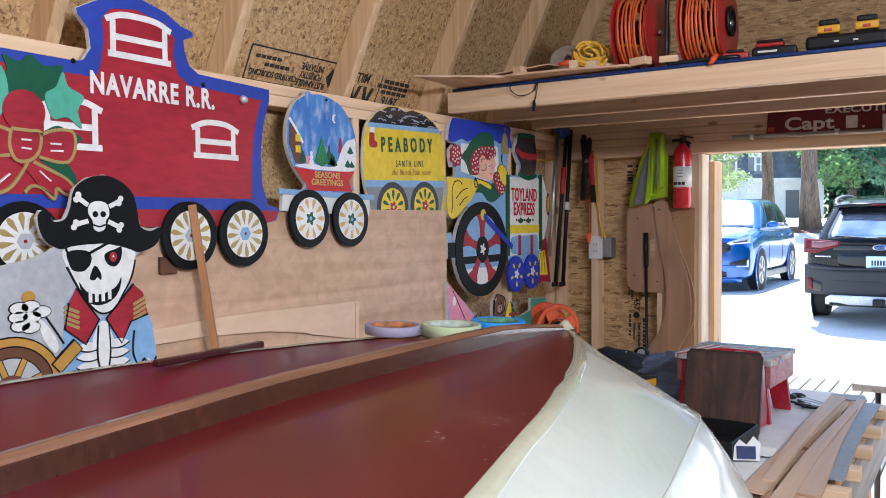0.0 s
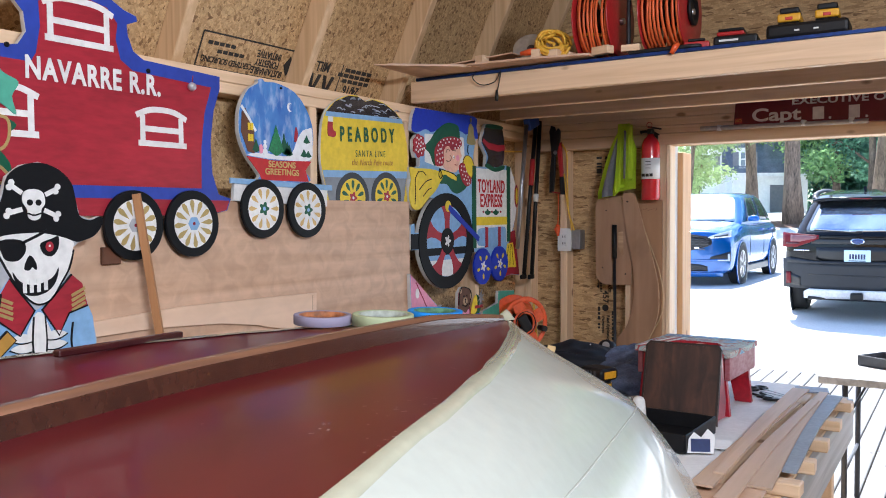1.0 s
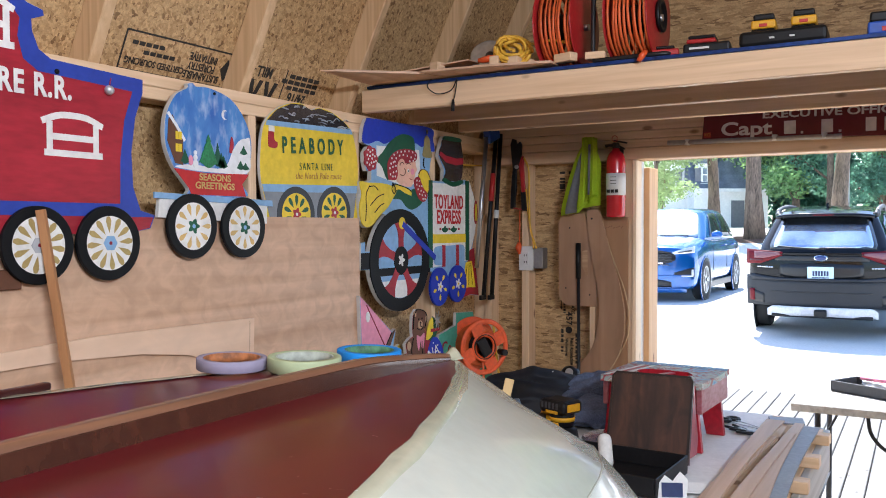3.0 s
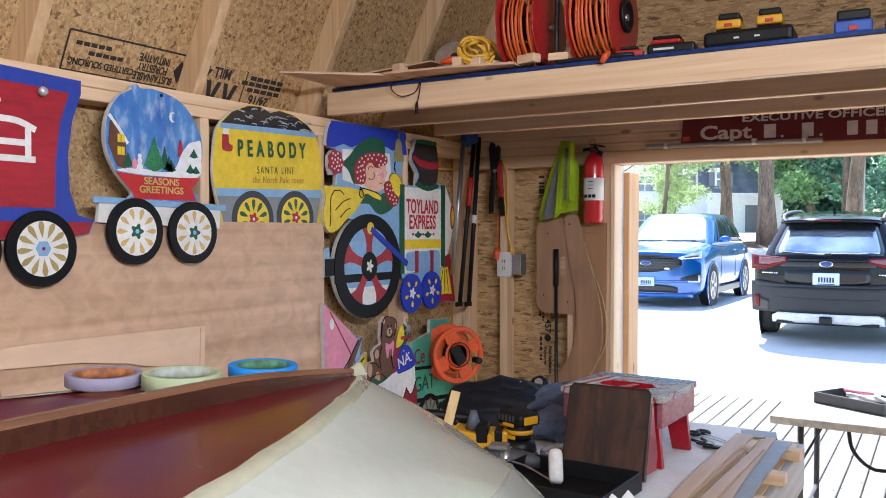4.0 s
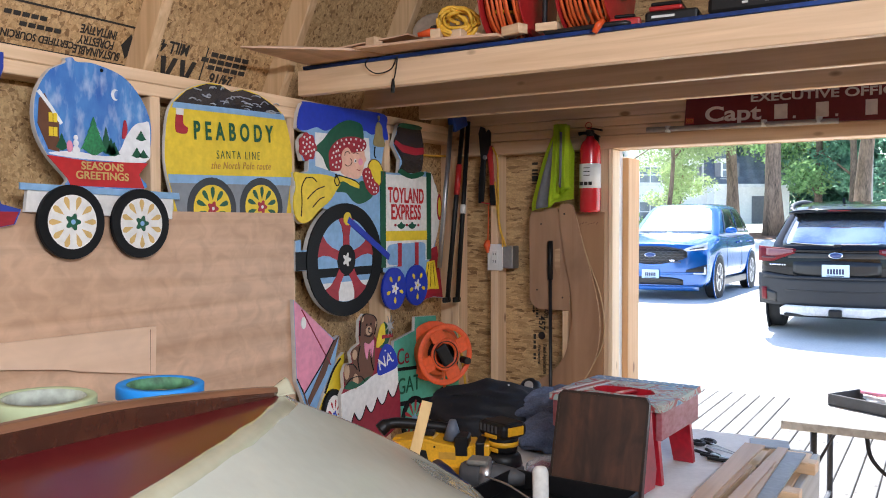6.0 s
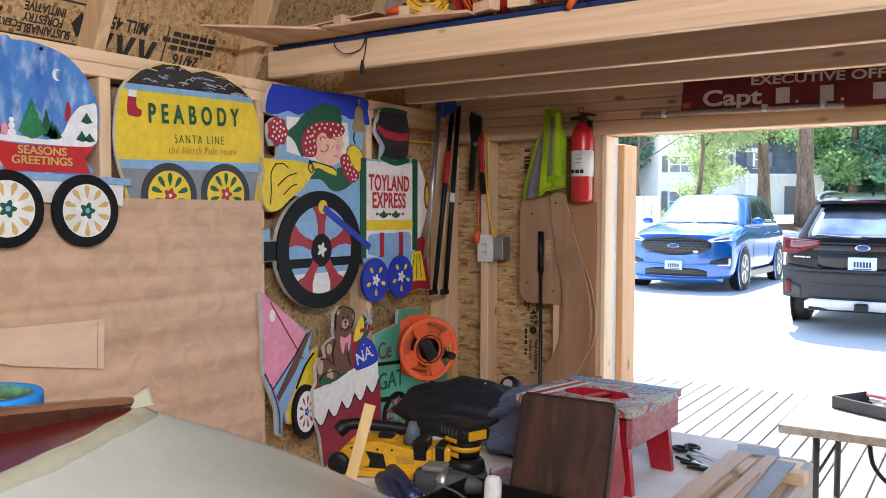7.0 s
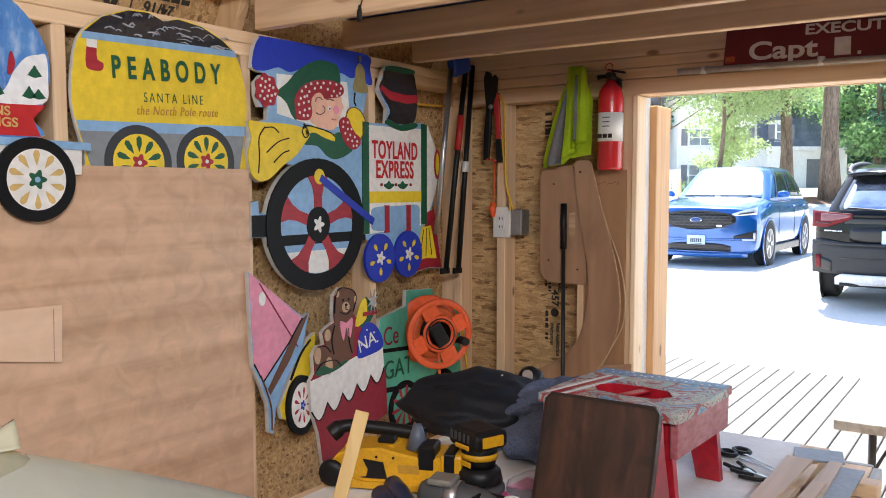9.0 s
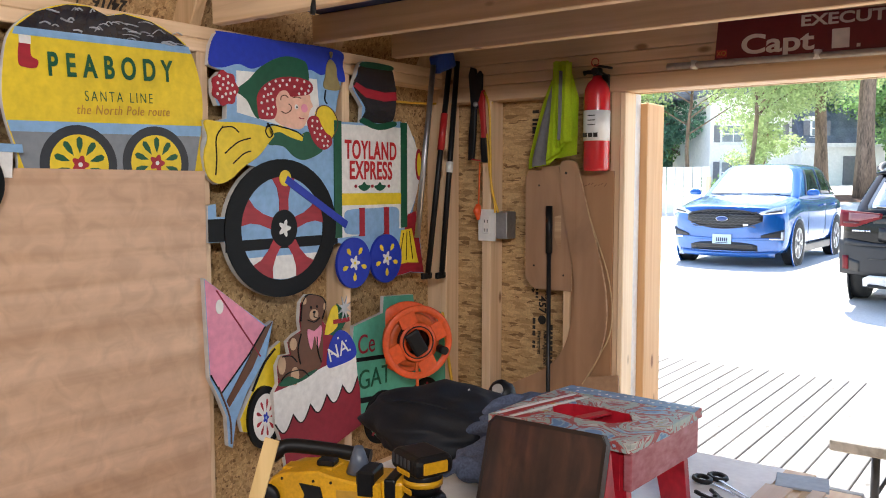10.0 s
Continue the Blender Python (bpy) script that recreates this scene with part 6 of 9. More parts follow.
def cord_reel(x0, x1, y, r, label):
    t = thing("cord_reel", label, "cord reel", "cord reels")
    z = LZ + r + .004
    for x in (x0, x1):
        part("flange", lathe([(.03, -.003), (r - .006, -.003), (r, 0), (r - .006, .003), (.03, .003)], 40, m=Matrix.Translation((x, y, z)) @ pose(0, 0, 0, 0, 90, 0)), mat("flange_red", (.4, .02, .02), .35), t, "red pressed flange")
    part("drum", cyl((x0, y, z), (x1, y, z), .05), BLACK_PL, t)
    n = 0
    for layer in range(3):
        rl = r * (.9 - layer * .1)
        k = int((x1 - x0 - .02) / .013)
        for i in range(k):
            x = x0 + .014 + i * (x1 - x0 - .026) / max(1, k - 1)
            wob = rr.uniform(-.006, .006)
            part("cord_turn", tube([(x + wob * math.sin(a * .4 + i), y + (rl + wob) * math.cos(a * 2 * math.pi / 22), z + (rl + wob) * math.sin(a * 2 * math.pi / 22)) for a in range(22)], .0055, 5, close=True), CORD_O, t)
        break
    part("bolt", cyl((x1, y - .01, z - .01), (x1 + .02, y - .01, z - .01), .012, seg=8), STEEL, t)
    return t, z
t1, z1 = cord_reel(-1.245, -1.105, 3.26, .155, "red hose reel wound with orange extension cord on the loft")
t2, z2 = cord_reel(-.985, -.835, 3.26, .155, "red reel with orange cord and black hub on the loft")
part("hub_cup", lathe([(.02, 0), (.055, 0), (.058, .012), (.045, .014), (.04, .004), (.02, .004)], 24, m=Matrix.Translation((-.83, 3.26, z2)) @ pose(0, 0, 0, 0, 90, 0)), BLACK_PL, t2)
part("stand", tube(spline([(-1.04, 3.18, LZ + .34), (-1.04, 3.17, LZ + .1), (-1.035, 3.165, LZ + .015), (-1.0, 3.165, LZ + .008), (-.8, 3.165, LZ + .008), (-.77, 3.2, LZ + .008)], 5, False), .0085, 8), BLACK_MT, t2)
rp = thing("cord_plug", "small orange-red plug hanging over the loft edge", "plug")
part("plug", tube([(-.845, 3.15, LZ + .02), (-.855, 3.14, LZ + .005), (-.868, 3.138, LZ - .016)], [.008, .012, .008], 8), ORANGE_PL, rp)
rt = thing("red_tool", "small red hand tool lying on the loft edge", "tool")
part("body", moved(box(-.045, .045, -.02, .02, 0, .025, .006, 2), pose(-.79, 3.19, LZ, 0, 0, 10)), RED_PL, rt)
part("trim", moved(box(-.03, .03, -.022, .0, .024, .034, .003), pose(-.79, 3.19, LZ, 0, 0, 10)), BLACK_PL, rt)
def battery(x, y, z, top, w=.075, d=.11, h=.05, name="battery", label=""):
    t = thing("battery_pack", label, "battery", "tool battery packs", at=pose(x, y, z, 0, 0, 4))
    part("case", box(-w / 2, w / 2, -d / 2, d / 2, 0, h * .55, .006, 2), top, t)
    part("rail", box(-w / 2 + .006, w / 2 - .006, -d / 2 + .012, d / 2, h * .55 + .0005, h, .006, 2), BLACK_PL, t)
    part("clip", box(-.012, .012, -d / 2 - .003, -d / 2 + .004, h * .1, h * .3, .001), RED_PL, t)
    return t
ch = thing("battery_charger", "black twin battery charger on the loft edge", "charger", at=pose(-.42, 3.24, LZ, 0, 0, 2))
part("case", box(-.13, .13, -.07, .07, 0, .05, .012, 2), BLACK_PL, ch)
for x in (-.06, .06):
    part("dock", box(x - .035, x + .035, -.05, .06, .0505, .058, .003), BLACK_PL, ch)
for x in (-.03, .03):
    part("lamp", box(x - .008, x + .008, -.0735, -.069, .02, .026, .001), WHITE_PL, ch)
battery(-.48, 3.24, LZ + .0585, YELLOW_PL, label="yellow and black tool battery docked in the charger")
battery(-.36, 3.24, LZ + .0585, YELLOW_PL, label="yellow and black tool battery docked in the charger")
c2 = thing("battery_charger", "black and red battery charger with lettering bar", "charger", at=pose(-.66, 3.24, LZ, 0, 0, 6))
part("case", box(-.075, .075, -.055, .055, 0, .035, .008, 2), BLACK_PL, c2)
part("band", box(-.065, .03, -.05, .05, .0355, .05, .006, 2), RED_PL, c2)
part("top", box(-.06, .028, -.045, .05, .0505, .062, .005, 2), BLACK_PL, c2)
part("letter_bar", box(-.055, .01, -.0565, -.0545, .014, .021), WHITE_PL, c2)
battery(-.13, 3.23, LZ, BLUE_PL, .1, .12, .07, label="bright blue tool battery with silver label")
b3 = battery(.0, 3.25, LZ, BLUE_PL, .1, .12, .06, label="bright blue tool battery on the loft edge")
part("silver_label", box(-.035, .035, -.0635, -.0605, .01, .035), WHITE_PL, b3)
hc = thing("power_cord", "thin black cord looped over the loft beam with plug", "cord")
part("cord", tube(spline([(-1.68, 3.13, LZ - .004), (-1.70, 3.135, LZ - .03), (-1.66, 3.14, LZ - .06), (-1.6, 3.145, LZ - .05), (-1.575, 3.145, LZ - .01), (-1.585, 3.15, LZ - .06), (-1.592, 3.148, LZ - .09)], 6, False), .0022, 6), BLACK_PL, hc)
part("plug", tube([(-1.592, 3.146, LZ - .085), (-1.592, 3.144, LZ - .11), (-1.592, 3.142, LZ - .13)], [.004, .008, .007], 8), BLACK_PL, hc)
dc = thing("pull_cord", "pull chain hanging from above with white end", "cord")
part("cord", tube([(-1.18, 3.05, 3.3), (-1.18, 3.05, 2.36)], .0015, 5), WHITE_PL, dc)
part("knob", cyl((-1.18, 3.05, 2.355), (-1.18, 3.05, 2.375), .005, seg=8), WHITE_PL, dc)

# housings of the unseen shop lights, the low right one added as fill
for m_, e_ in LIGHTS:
    f = thing("unseen_shop_light", "unseen long white tube shop light, hung from the roof out of view", "light", "shop lights", at=m_)
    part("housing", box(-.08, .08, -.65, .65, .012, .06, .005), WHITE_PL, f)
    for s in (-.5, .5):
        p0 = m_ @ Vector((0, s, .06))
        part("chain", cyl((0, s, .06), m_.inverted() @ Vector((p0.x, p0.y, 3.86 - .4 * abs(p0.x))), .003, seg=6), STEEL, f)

# ---- work table in the corner ----
PAPER = mat("white_paper", (.8, .8, .79), .85, vary=.05, scale=12)
TWHITE = wood("white_washed", (.46, .45, .43), (.3, .29, .27), "y", grain=10, knots=False)
TZ = .78
tb = thing("work_table", "long timber work table with white-washed side and paper cover", "table")
part("tabletop", box(-1.42, -.345, 2.12, 3.775, .70, .738, .003), PINE_Y, tb)
part("side_board", box(-.344, -.322, 2.12, 3.775, .585, .738, .003), TWHITE, tb, "white-washed side board")
part("end_board", box(-1.42, -.345, 3.776, 3.80, .60, .738, .003), TWHITE, tb)
for x in (-1.36, -.42):
    for y in (2.2, 3.7):
        part("leg", box(x - .035, x + .035, y - .035, y + .035, 0, .70, .003), PINE_Z, tb)
for i in range(5):
    y = 3.535 - i * (.34 - .016 * i)
    solo("spacer_block", moved(box(-.06, .065, -.028, .028, 0, .036, .003), pose(-.365, y, .739, 0, 0, (i * 37) % 7 - 3)), PINE_X, "short pine block between table and boards", "wood block", "spacer blocks")
solo("table_board", box(-1.41, -.45, 2.14, 3.76, .7385, .774, .002), PINE_Y, "flat board under the paper on the table", "board")
bm = bmesh.new()
nx, ny = 16, 22
g = [[bm.verts.new((-1.38 + .86 * i / nx, 2.25 + 1.5 * j / ny, .7755 + .0018 * (1 + noise.noise((i * .6, j * .5, 0)))) ) for i in range(nx + 1)] for j in range(ny + 1)]
for j in range(ny):
    for i in range(nx):
        bm.faces.new((g[j][i], g[j][i + 1], g[j + 1][i + 1], g[j + 1][i])).smooth = True
solo("paper_sheet", bm, PAPER, "sheet of white paper with faint plan lines covering the table", "paper")
BLUEG = mat("blue_grey_board", (.3, .34, .39), .6, vary=.1)
STRIP = wood("strip_wood", (.6, .43, .31), (.48, .33, .22), "y", grain=8, knots=False)
def strip(x0, y0, x1, y1, w0, w1, z, m, label, th=.006):
    d = Vector((x1 - x0, y1 - y0)); n = Vector((-d.y, d.x)).normalized()
    mid = Vector(((x0 + x1) / 2, (y0 + y1) / 2))
    c = [Vector((x0, y0)), mid + n * .012, Vector((x1, y1))]
    L_ = spline([tuple(p + n * w / 2) for p, w in zip(c, (w0, (w0 + w1) / 2, w1))], 6, False)
    R_ = spline([tuple(p - n * w / 2) for p, w in zip(c, (w0, (w0 + w1) / 2, w1))], 6, False)
    return solo("wood_strip", plate(L_ + R_[::-1], th, m=Matrix.Translation((0, 0, z))), m, label, "wood strip", "wood strips on the table")
strip(-.352, 2.5, -.37, 3.59, .055, .06, .7755, BLUEG, "blue-grey painted board lying along the table edge")
strip(-.4, 2.3, -.408, 3.6, .1, .03, .783, STRIP, "thin tan wood strip on the table")
strip(-.43, 2.14, -.41, 3.4, .05, .028, .79, STRIP, "thin tan wood strip on the table")
strip(-.5, 2.2, -.46, 3.3, .06, .035, .797, STRIP, "thin pale plywood strip lying across others")
strip(-.48, 2.3, -.478, 3.52, .03, .06, .804, STRIP, "thin pale curved plywood strip with wavy edge")
solo("plywood_piece", box(-.52, -.36, 2.13, 2.29, .7785, .7845, .001), PLY, "flat square-ended plywood piece at the table end", "plywood")
solo("blue_board", moved(box(-.06, .06, -.05, .05, 0, .006, .001), pose(-.46, 3.66, .777, 0, 0, 12)), BLUEG, "small square blue-grey board offcut", "board")

# painted step stool
SPLAT = mat("splattered_paint", (.5, .55, .55), .5)
_n = SPLAT.node_tree
_v = _n.nodes.new("ShaderNodeTexNoise"); _v.inputs["Scale"].default_value = 13; _v.inputs["Detail"].default_value = 6; _v.inputs["Distortion"].default_value = 1.2
_t = _n.nodes.new("ShaderNodeTexCoord"); _n.links.new(_t.outputs["Object"], _v.inputs["Vector"])
_r = _n.nodes.new("ShaderNodeValToRGB")
_r.color_ramp.interpolation = 'CONSTANT'
for pos, col in ((0.0, (.1, .22, .42)), (.36, (.26, .4, .5)), (.41, (.3, .05, .05)), (.46, (.36, .1, .1)), (.48, (.3, .38, .36)), (.53, (.36, .42, .38)), (.56, (.34, .06, .07)), (.585, (.5, .5, .46)), (.62, (.35, .38, .36)), (.66, (.4, .26, .06))):
    e = _r.color_ramp.elements.new(pos); e.color = (*col, 1)
_n.links.new(_v.outputs["Fac"], _r.inputs[0]); _n.links.new(_r.outputs[0], _n.nodes["Principled BSDF"].inputs["Base Color"])
STOOL_R = mat("stool_red", (.42, .012, .025), .35, vary=.2, scale=9, coat=.2)
STOOL_W = mat("stool_worn_red", (.5, .22, .24), .45, vary=.3, scale=9, fine=34, dark=(.26, .025, .04), stretch=(1, 1, 2.2))
ps = thing("step_stool", "paint-splattered red wooden step stool with handle slot on the table", "stool", at=pose(-.787, 3.2, TZ, 0, 0, -3))
bm = bmesh.new()
slot = [(-.1, 0), (-.072, -.042), (0, -.05), (.072, -.042), (.1, 0), (.072, .042), (0, .05), (-.072, .042)]
out = [(-.175, 0), (-.17, -.168), (0, -.17), (.17, -.168), (.175, 0), (.17, .175), (0, .18), (-.17, .175)]
ov = [bm.verts.new((x, y, .205)) for x, y in out]
iv = [bm.verts.new((x, y - .02, .205)) for x, y in slot]
for i in range(8):
    bm.faces.new((ov[i], ov[(i + 1) % 8], iv[(i + 1) % 8], iv[i]))
r_ = bmesh.ops.extrude_face_region(bm, geom=bm.faces[:])
bmesh.ops.translate(bm, verts=[v for v in r_["geom"] if isinstance(v, bmesh.types.BMVert)], vec=(0, 0, .02))
part("top", bm, SPLAT, ps, "paint-splattered top with red slot")
part("slot_rim", skin([[(x * .985, (y - .02) + y * -.015, z) for x, y in slot + slot[:1]] for z in (.18, .2262)], smooth=False), STOOL_R, ps, "red painted edge of the slot")
part("slot_bar", moved(box(-.013, .013, -.05, .05, -.006, .0, .002), pose(0, -.02, .222, 0, 0, -18)), STOOL_R, ps)
part("slot_lining", plate(slot, .004, m=Matrix.Translation((0, -.02, .17))), STOOL_R, ps)
for s in (-1, 1):
    part("apron", box(s * .148, s * .166, -.155, .165, .125, .2045, .002), STOOL_W, ps, "worn pinkish red side rail")
for y in (-.13, .14):
    for s in (-1, 1):
        part("leg", plate([(s * .06, .2), (s * .145, .2), (s * .165, .0), (s * .105, .0), (s * .09, .07)], .02, m=Matrix(((1, 0, 0, 0), (0, 0, -1, y), (0, 1, 0, 0), (0, 0, 0, 1)))), STOOL_R, ps)
    part("end_panel", box(-.14, .14, y - .021, y + .001, .12, .2045, .002), STOOL_R, ps)

STARS = paint("stool_blue", (.2, .34, .55), vary=.2)
part("painted_band", plate([(-.17, .12), (.172, .13), (.165, .174), (-.165, .174)], .0012, m=Matrix.Translation((0, 0, .2247))), STARS, ps, "worn blue band with white dots")
for i in range(22):
    part("painted_dot", plate(oval(-.155 + .31 * ((i * 7) % 22) / 21, .135 + .009 * (i % 4), .0035, .0035, 8), .0018, m=Matrix.Translation((0, 0, .2247))), P_WHITE, ps)
for u, m_ in ((-.165, P_WHITE), (-.15, STOOL_R), (-.128, P_WHITE), (-.112, STOOL_R)):
    part("painted_stripe", plate([(u, -.15), (u + .012, -.15), (u + .055, .1), (u + .043, .1)] if u < -.12 else [(u, -.15), (u + .01, -.15), (u + .03, -.08), (u + .02, -.08)], .001, m=Matrix.Translation((0, 0, .2247))), m_, ps)

# varnished stool leaning on it
WALN = wood("dark_varnished", (.05, .018, .009), (.016, .006, .004), "z", grain=9, knots=False, coat=.25, rand=0)
mottle(WALN, (22, 22, 9), .55, 1.5)
ts = thing("small_stool", "dark varnished stool with red legs tipped up against another stool", "stool", at=Matrix.Translation((-.755, 2.868, TZ + .004)) @ pose(0, 0, 0, -17, 0, 1))
part("seat", moved(plate([(-.128, 0), (.128, 0), (.126, .25), (.116, .266), (-.116, .266), (-.126, .25)], .022, bevel=.004), pose(0, 0, 0, 90, 0, 0)), WALN, ts, "dark brown varnished seat")
part("seat_rim", moved(plate(stroke([(-.124, .004), (-.124, .25), (-.114, .262), (.114, .262), (.124, .25), (.124, .004)], .007), .0015), pose(0, -.0215, 0, 90, 0, 0)), mat("worn_dark_edge", (.012, .006, .005), .4, coat=.3), ts, "blackened worn edge")
for s in (-1, 1):
    part("side_leg", plate([(0, .02), (.1, .04), (.1, .09), (.04, .17), (.0, .24)], .016, m=Matrix(((0, 0, 1, s * .118 - .008), (1, 0, 0, .004), (0, 1, 0, 0), (0, 0, 0, 1)))), STOOL_R, ts)

# power tools and clutter
def bumpy(center, size, seed, n=3, amp=.3, freq=2.0, m=None, flat=None):
    """A soft crumpled heap."""
    own = bmesh.new()
    bmesh.ops.create_icosphere(own, subdivisions=n, radius=1)
    for v in own.verts:
        p = v.co.copy()
        d = noise.noise(p * freq + Vector((seed, seed * 2, 0))) * amp + noise.noise(p * freq * 2.7 + Vector((seed, 0, 3))) * amp * .5
        ridge = abs(noise.noise(p * freq * 1.6 + Vector((9, seed, 1)))) * amp * .8
        v.co = p * (1 + d - ridge)
        v.co = Vector((v.co.x * size[0], v.co.y * size[1], max(v.co.z * size[2], -size[2] * .55)))
        v.co += Vector(center)
    for f in own.faces:
        f.smooth = True
    return own
def folds(center, size, seed):
    """A heap of cloth: a soft mound with rolled folds lying across it."""
    own = bumpy(center, size, seed, 5, .22, 1.6)
    rg_ = random.Random(seed)
    for k in range(7):
        a, off = rg_.uniform(-.6, 1.0), (k - 3) * .27
        pts = []
        for j in range(6):
            u = -1.05 + 2.1 * j / 5
            x, y = u * math.cos(a) - off * math.sin(a), u * math.sin(a) + off * math.cos(a)
            h = max(0.0, 1 - .75 * (x * x + y * y)) ** .5
            pts.append((center[0] + x * size[0], center[1] + y * size[1], center[2] + size[2] * (h * 1.0 - .25) + .012 * math.sin(j * 1.9 + k)))
        c_ = spline(pts, 4, False)
        tube(c_, [.009 + .014 * math.sin(math.pi * (i + .5) / len(c_)) * rg_.uniform(.85, 1.1) for i in range(len(c_))], 10, own)
    return own
NYLON = mat("black_nylon", (.004, .006, .011), .7, vary=.2, fine=150, bump=.3)
bg = thing("black_bag", "slumped black nylon bag on the table", "bag")
part("body", bumpy((-1.37, 3.43, TZ + .045), (.25, .2, .105), 3, 5, .16, 1.1), NYLON, bg)
part("seam", tube(spline([(-1.58, 3.38, TZ + .05), (-1.46, 3.33, TZ + .115), (-1.3, 3.34, TZ + .115), (-1.18, 3.4, TZ + .04)], 8, False), .004, 6), NYLON, bg)
part("tag", tube([(-1.33, 3.47, TZ + .125), (-1.315, 3.47, TZ + .14), (-1.31, 3.475, TZ + .125)], .005, 6), WHITE_PL, bg, "white cord tag")
DENIM = mat("grey_blue_cloth", (.1, .125, .2), .9, vary=.3, scale=9, fine=180, bump=.35)
_cl = solo("work_cloth", folds((-1.06, 3.44, TZ + .055), (.18, .16, .11), 7), DENIM, "crumpled grey-blue work trousers heaped on the table", "cloth")
_rm = _cl.modifiers.new("cloth", 'REMESH')
_rm.mode, _rm.voxel_size, _rm.use_smooth_shade = 'VOXEL', .006, True
_cl = solo("work_cloth", folds((-1.05, 3.24, TZ + .04), (.11, .12, .055), 12), DENIM, "crumpled grey towel heaped beside the stool", "cloth")
_rm = _cl.modifiers.new("cloth", 'REMESH')
_rm.mode, _rm.voxel_size, _rm.use_smooth_shade = 'VOXEL', .006, True
solo("blue_bottle", cyl((-1.0, 3.3, TZ + .14), (-.955, 3.24, TZ + .15), .022, .016), mat("pale_blue", (.2, .45, .75), .4), "light blue bottle cap end lying in the cloth", "bottle")
hp = thing("ear_muffs", "black ear defenders lying on the bag", "ear muffs")
part("cup", bumpy((-1.3, 3.62, TZ + .1), (.045, .04, .045), 2, 3, .1), BLACK_PL, hp)
part("badge", cyl((-1.29, 3.582, TZ + .12), (-1.285, 3.572, TZ + .128), .016), STEEL, hp)

# yellow cordless tool, gives no light
ng = thing("yellow_tool", "yellow and black cordless tool lying on the table", "power tool", at=pose(-1.27, 2.86, TZ + .003, 0, 0, 22) @ Matrix.Scale(.82, 4))
bm = plate([(-.172, .012), (-.178, .03), (-.165, .06), (-.14, .092), (-.1, .108), (-.01, .118), (.03, .108), (.09, .098), (.165, .1), (.17, .02), (.15, 0), (-.15, 0)], .13, m=Matrix(((1, 0, 0, 0), (0, 0, -1, .065), (0, 1, 0, 0), (0, 0, 0, 1))), bevel=.006)
part("body", bm, YELLOW_PL, ng, "scuffed yellow plastic shell")
part("lower_lip", plate([(-.176, .0), (-.17, .03), (-.12, .036), (-.06, .02), (.05, .022), (.16, .03), (.165, 0)], .012, m=Matrix(((1, 0, 0, 0), (0, 0, -1, -.0655), (0, 1, 0, 0), (0, 0, 0, 1))), bevel=.003), YELLOW_PL, ng, "stepped yellow lower shell")
part("top_ridge", plate([(-.13, .03), (.0, .045), (.03, .03), (.02, -.03), (-.13, -.02)], .008, m=pose(0, 0, .108, 0, -4, 0), bevel=.003), YELLOW_PL, ng)
part("recess", plate([(-.07, .03), (-.05, .034), (-.045, .055), (-.06, .084), (0, .078), (.012, .03)], .006, m=Matrix(((1, 0, 0, 0), (0, 0, -1, -.0625), (0, 1, 0, 0), (0, 0, 0, 1)))), BLACK_PL, ng, "black cord recess")
part("rating_label", box(.045, .105, -.0675, -.0655, .05, .075, .001), mat("amber_label", (.5, .27, .03), .5), ng)
for _x in (-.11, -.02, .03):
    part("screw", cyl((_x, -.067, .092), (_x, -.064, .092), .004, seg=8), BLACK_PL, ng)
part("battery", box(.16, .225, -.05, .045, .01, .105, .01, 2), YELLOW_PL, ng, "yellow battery block")
part("battery_band", box(.172, .205, -.053, .048, .012, .11, .006, 2), BLACK_PL, ng)
part("foot", box(-.15, -.07, -.07, -.05, -.002, .018, .004), BLACK_PL, ng)
part("switch", box(-.03, .02, -.02, .02, .118, .134, .003), BLACK_PL, ng)
part("cone", cyl((.085, 0, .105), (.085, 0, .175), .035, .012), mat("slate_plastic", (.1, .12, .16), .4), ng)
part("hose", tube(spline([(-.19, .03, .118), (-.15, .05, .142), (-.05, .07, .136), (.09, .08, .122)], 6, False), [.026] * 5 + [.02] * 14, 12), BLACK_PL, ng)
part("wheel", lathe([(.01, 0), (.035, 0), (.04, .01), (.035, .02), (.01, .02)], 20, m=pose(-.15, -.068, .04, 90, 0, 0)), BLACK_PL, ng)
part("bracket", box(.1, .15, -.068, .02, .06, .13, .006), BLACK_PL, ng)

sd = thing("cordless_sander", "yellow and black palm sander standing on the table", "sander", at=pose(-1.06, 2.93, TZ + .003, 0, 0, -20))
part("pad", lathe([(.05, 0), (.06, .004), (.06, .014), (.05, .02)], 28), DK_GREY, sd)
part("skirt", lathe([(.045, .0205), (.055, .026), (.05, .05), (.04, .06)], 28), BLACK_PL, sd)
part("body", lathe([(.036, .0605), (.04, .075), (.042, .1), (.04, .108)], 28), BLACK_PL, sd)
part("head", box(-.066, .05, -.046, .05, .104, .15, .016, 3), BLACK_PL, sd)
for _k in range(5):
    part("vent", box(-.05 + .016 * _k, -.042 + .016 * _k, -.0475, -.0455, .122, .142), DK_GREY, sd)
part("side_badge", box(.0495, .0515, -.03, .03, .115, .14, .002), YELLOW_PL, sd)
part("band", lathe([(.0425, .08), (.0432, .08), (.0432, .094), (.0425, .094)], 28, close=True), YELLOW_PL, sd)
part("label", box(-.03, .022, -.0485, -.0455, .106, .117, .002), YELLOW_PL, sd)
part("rating_label", box(-.02, .024, -.0455, -.042, .066, .079, .002), YELLOW_PL, sd)
part("knob", bumpy((-.075, .01, .085), (.028, .022, .03), 4, 2, .25), YELLOW_PL, sd)
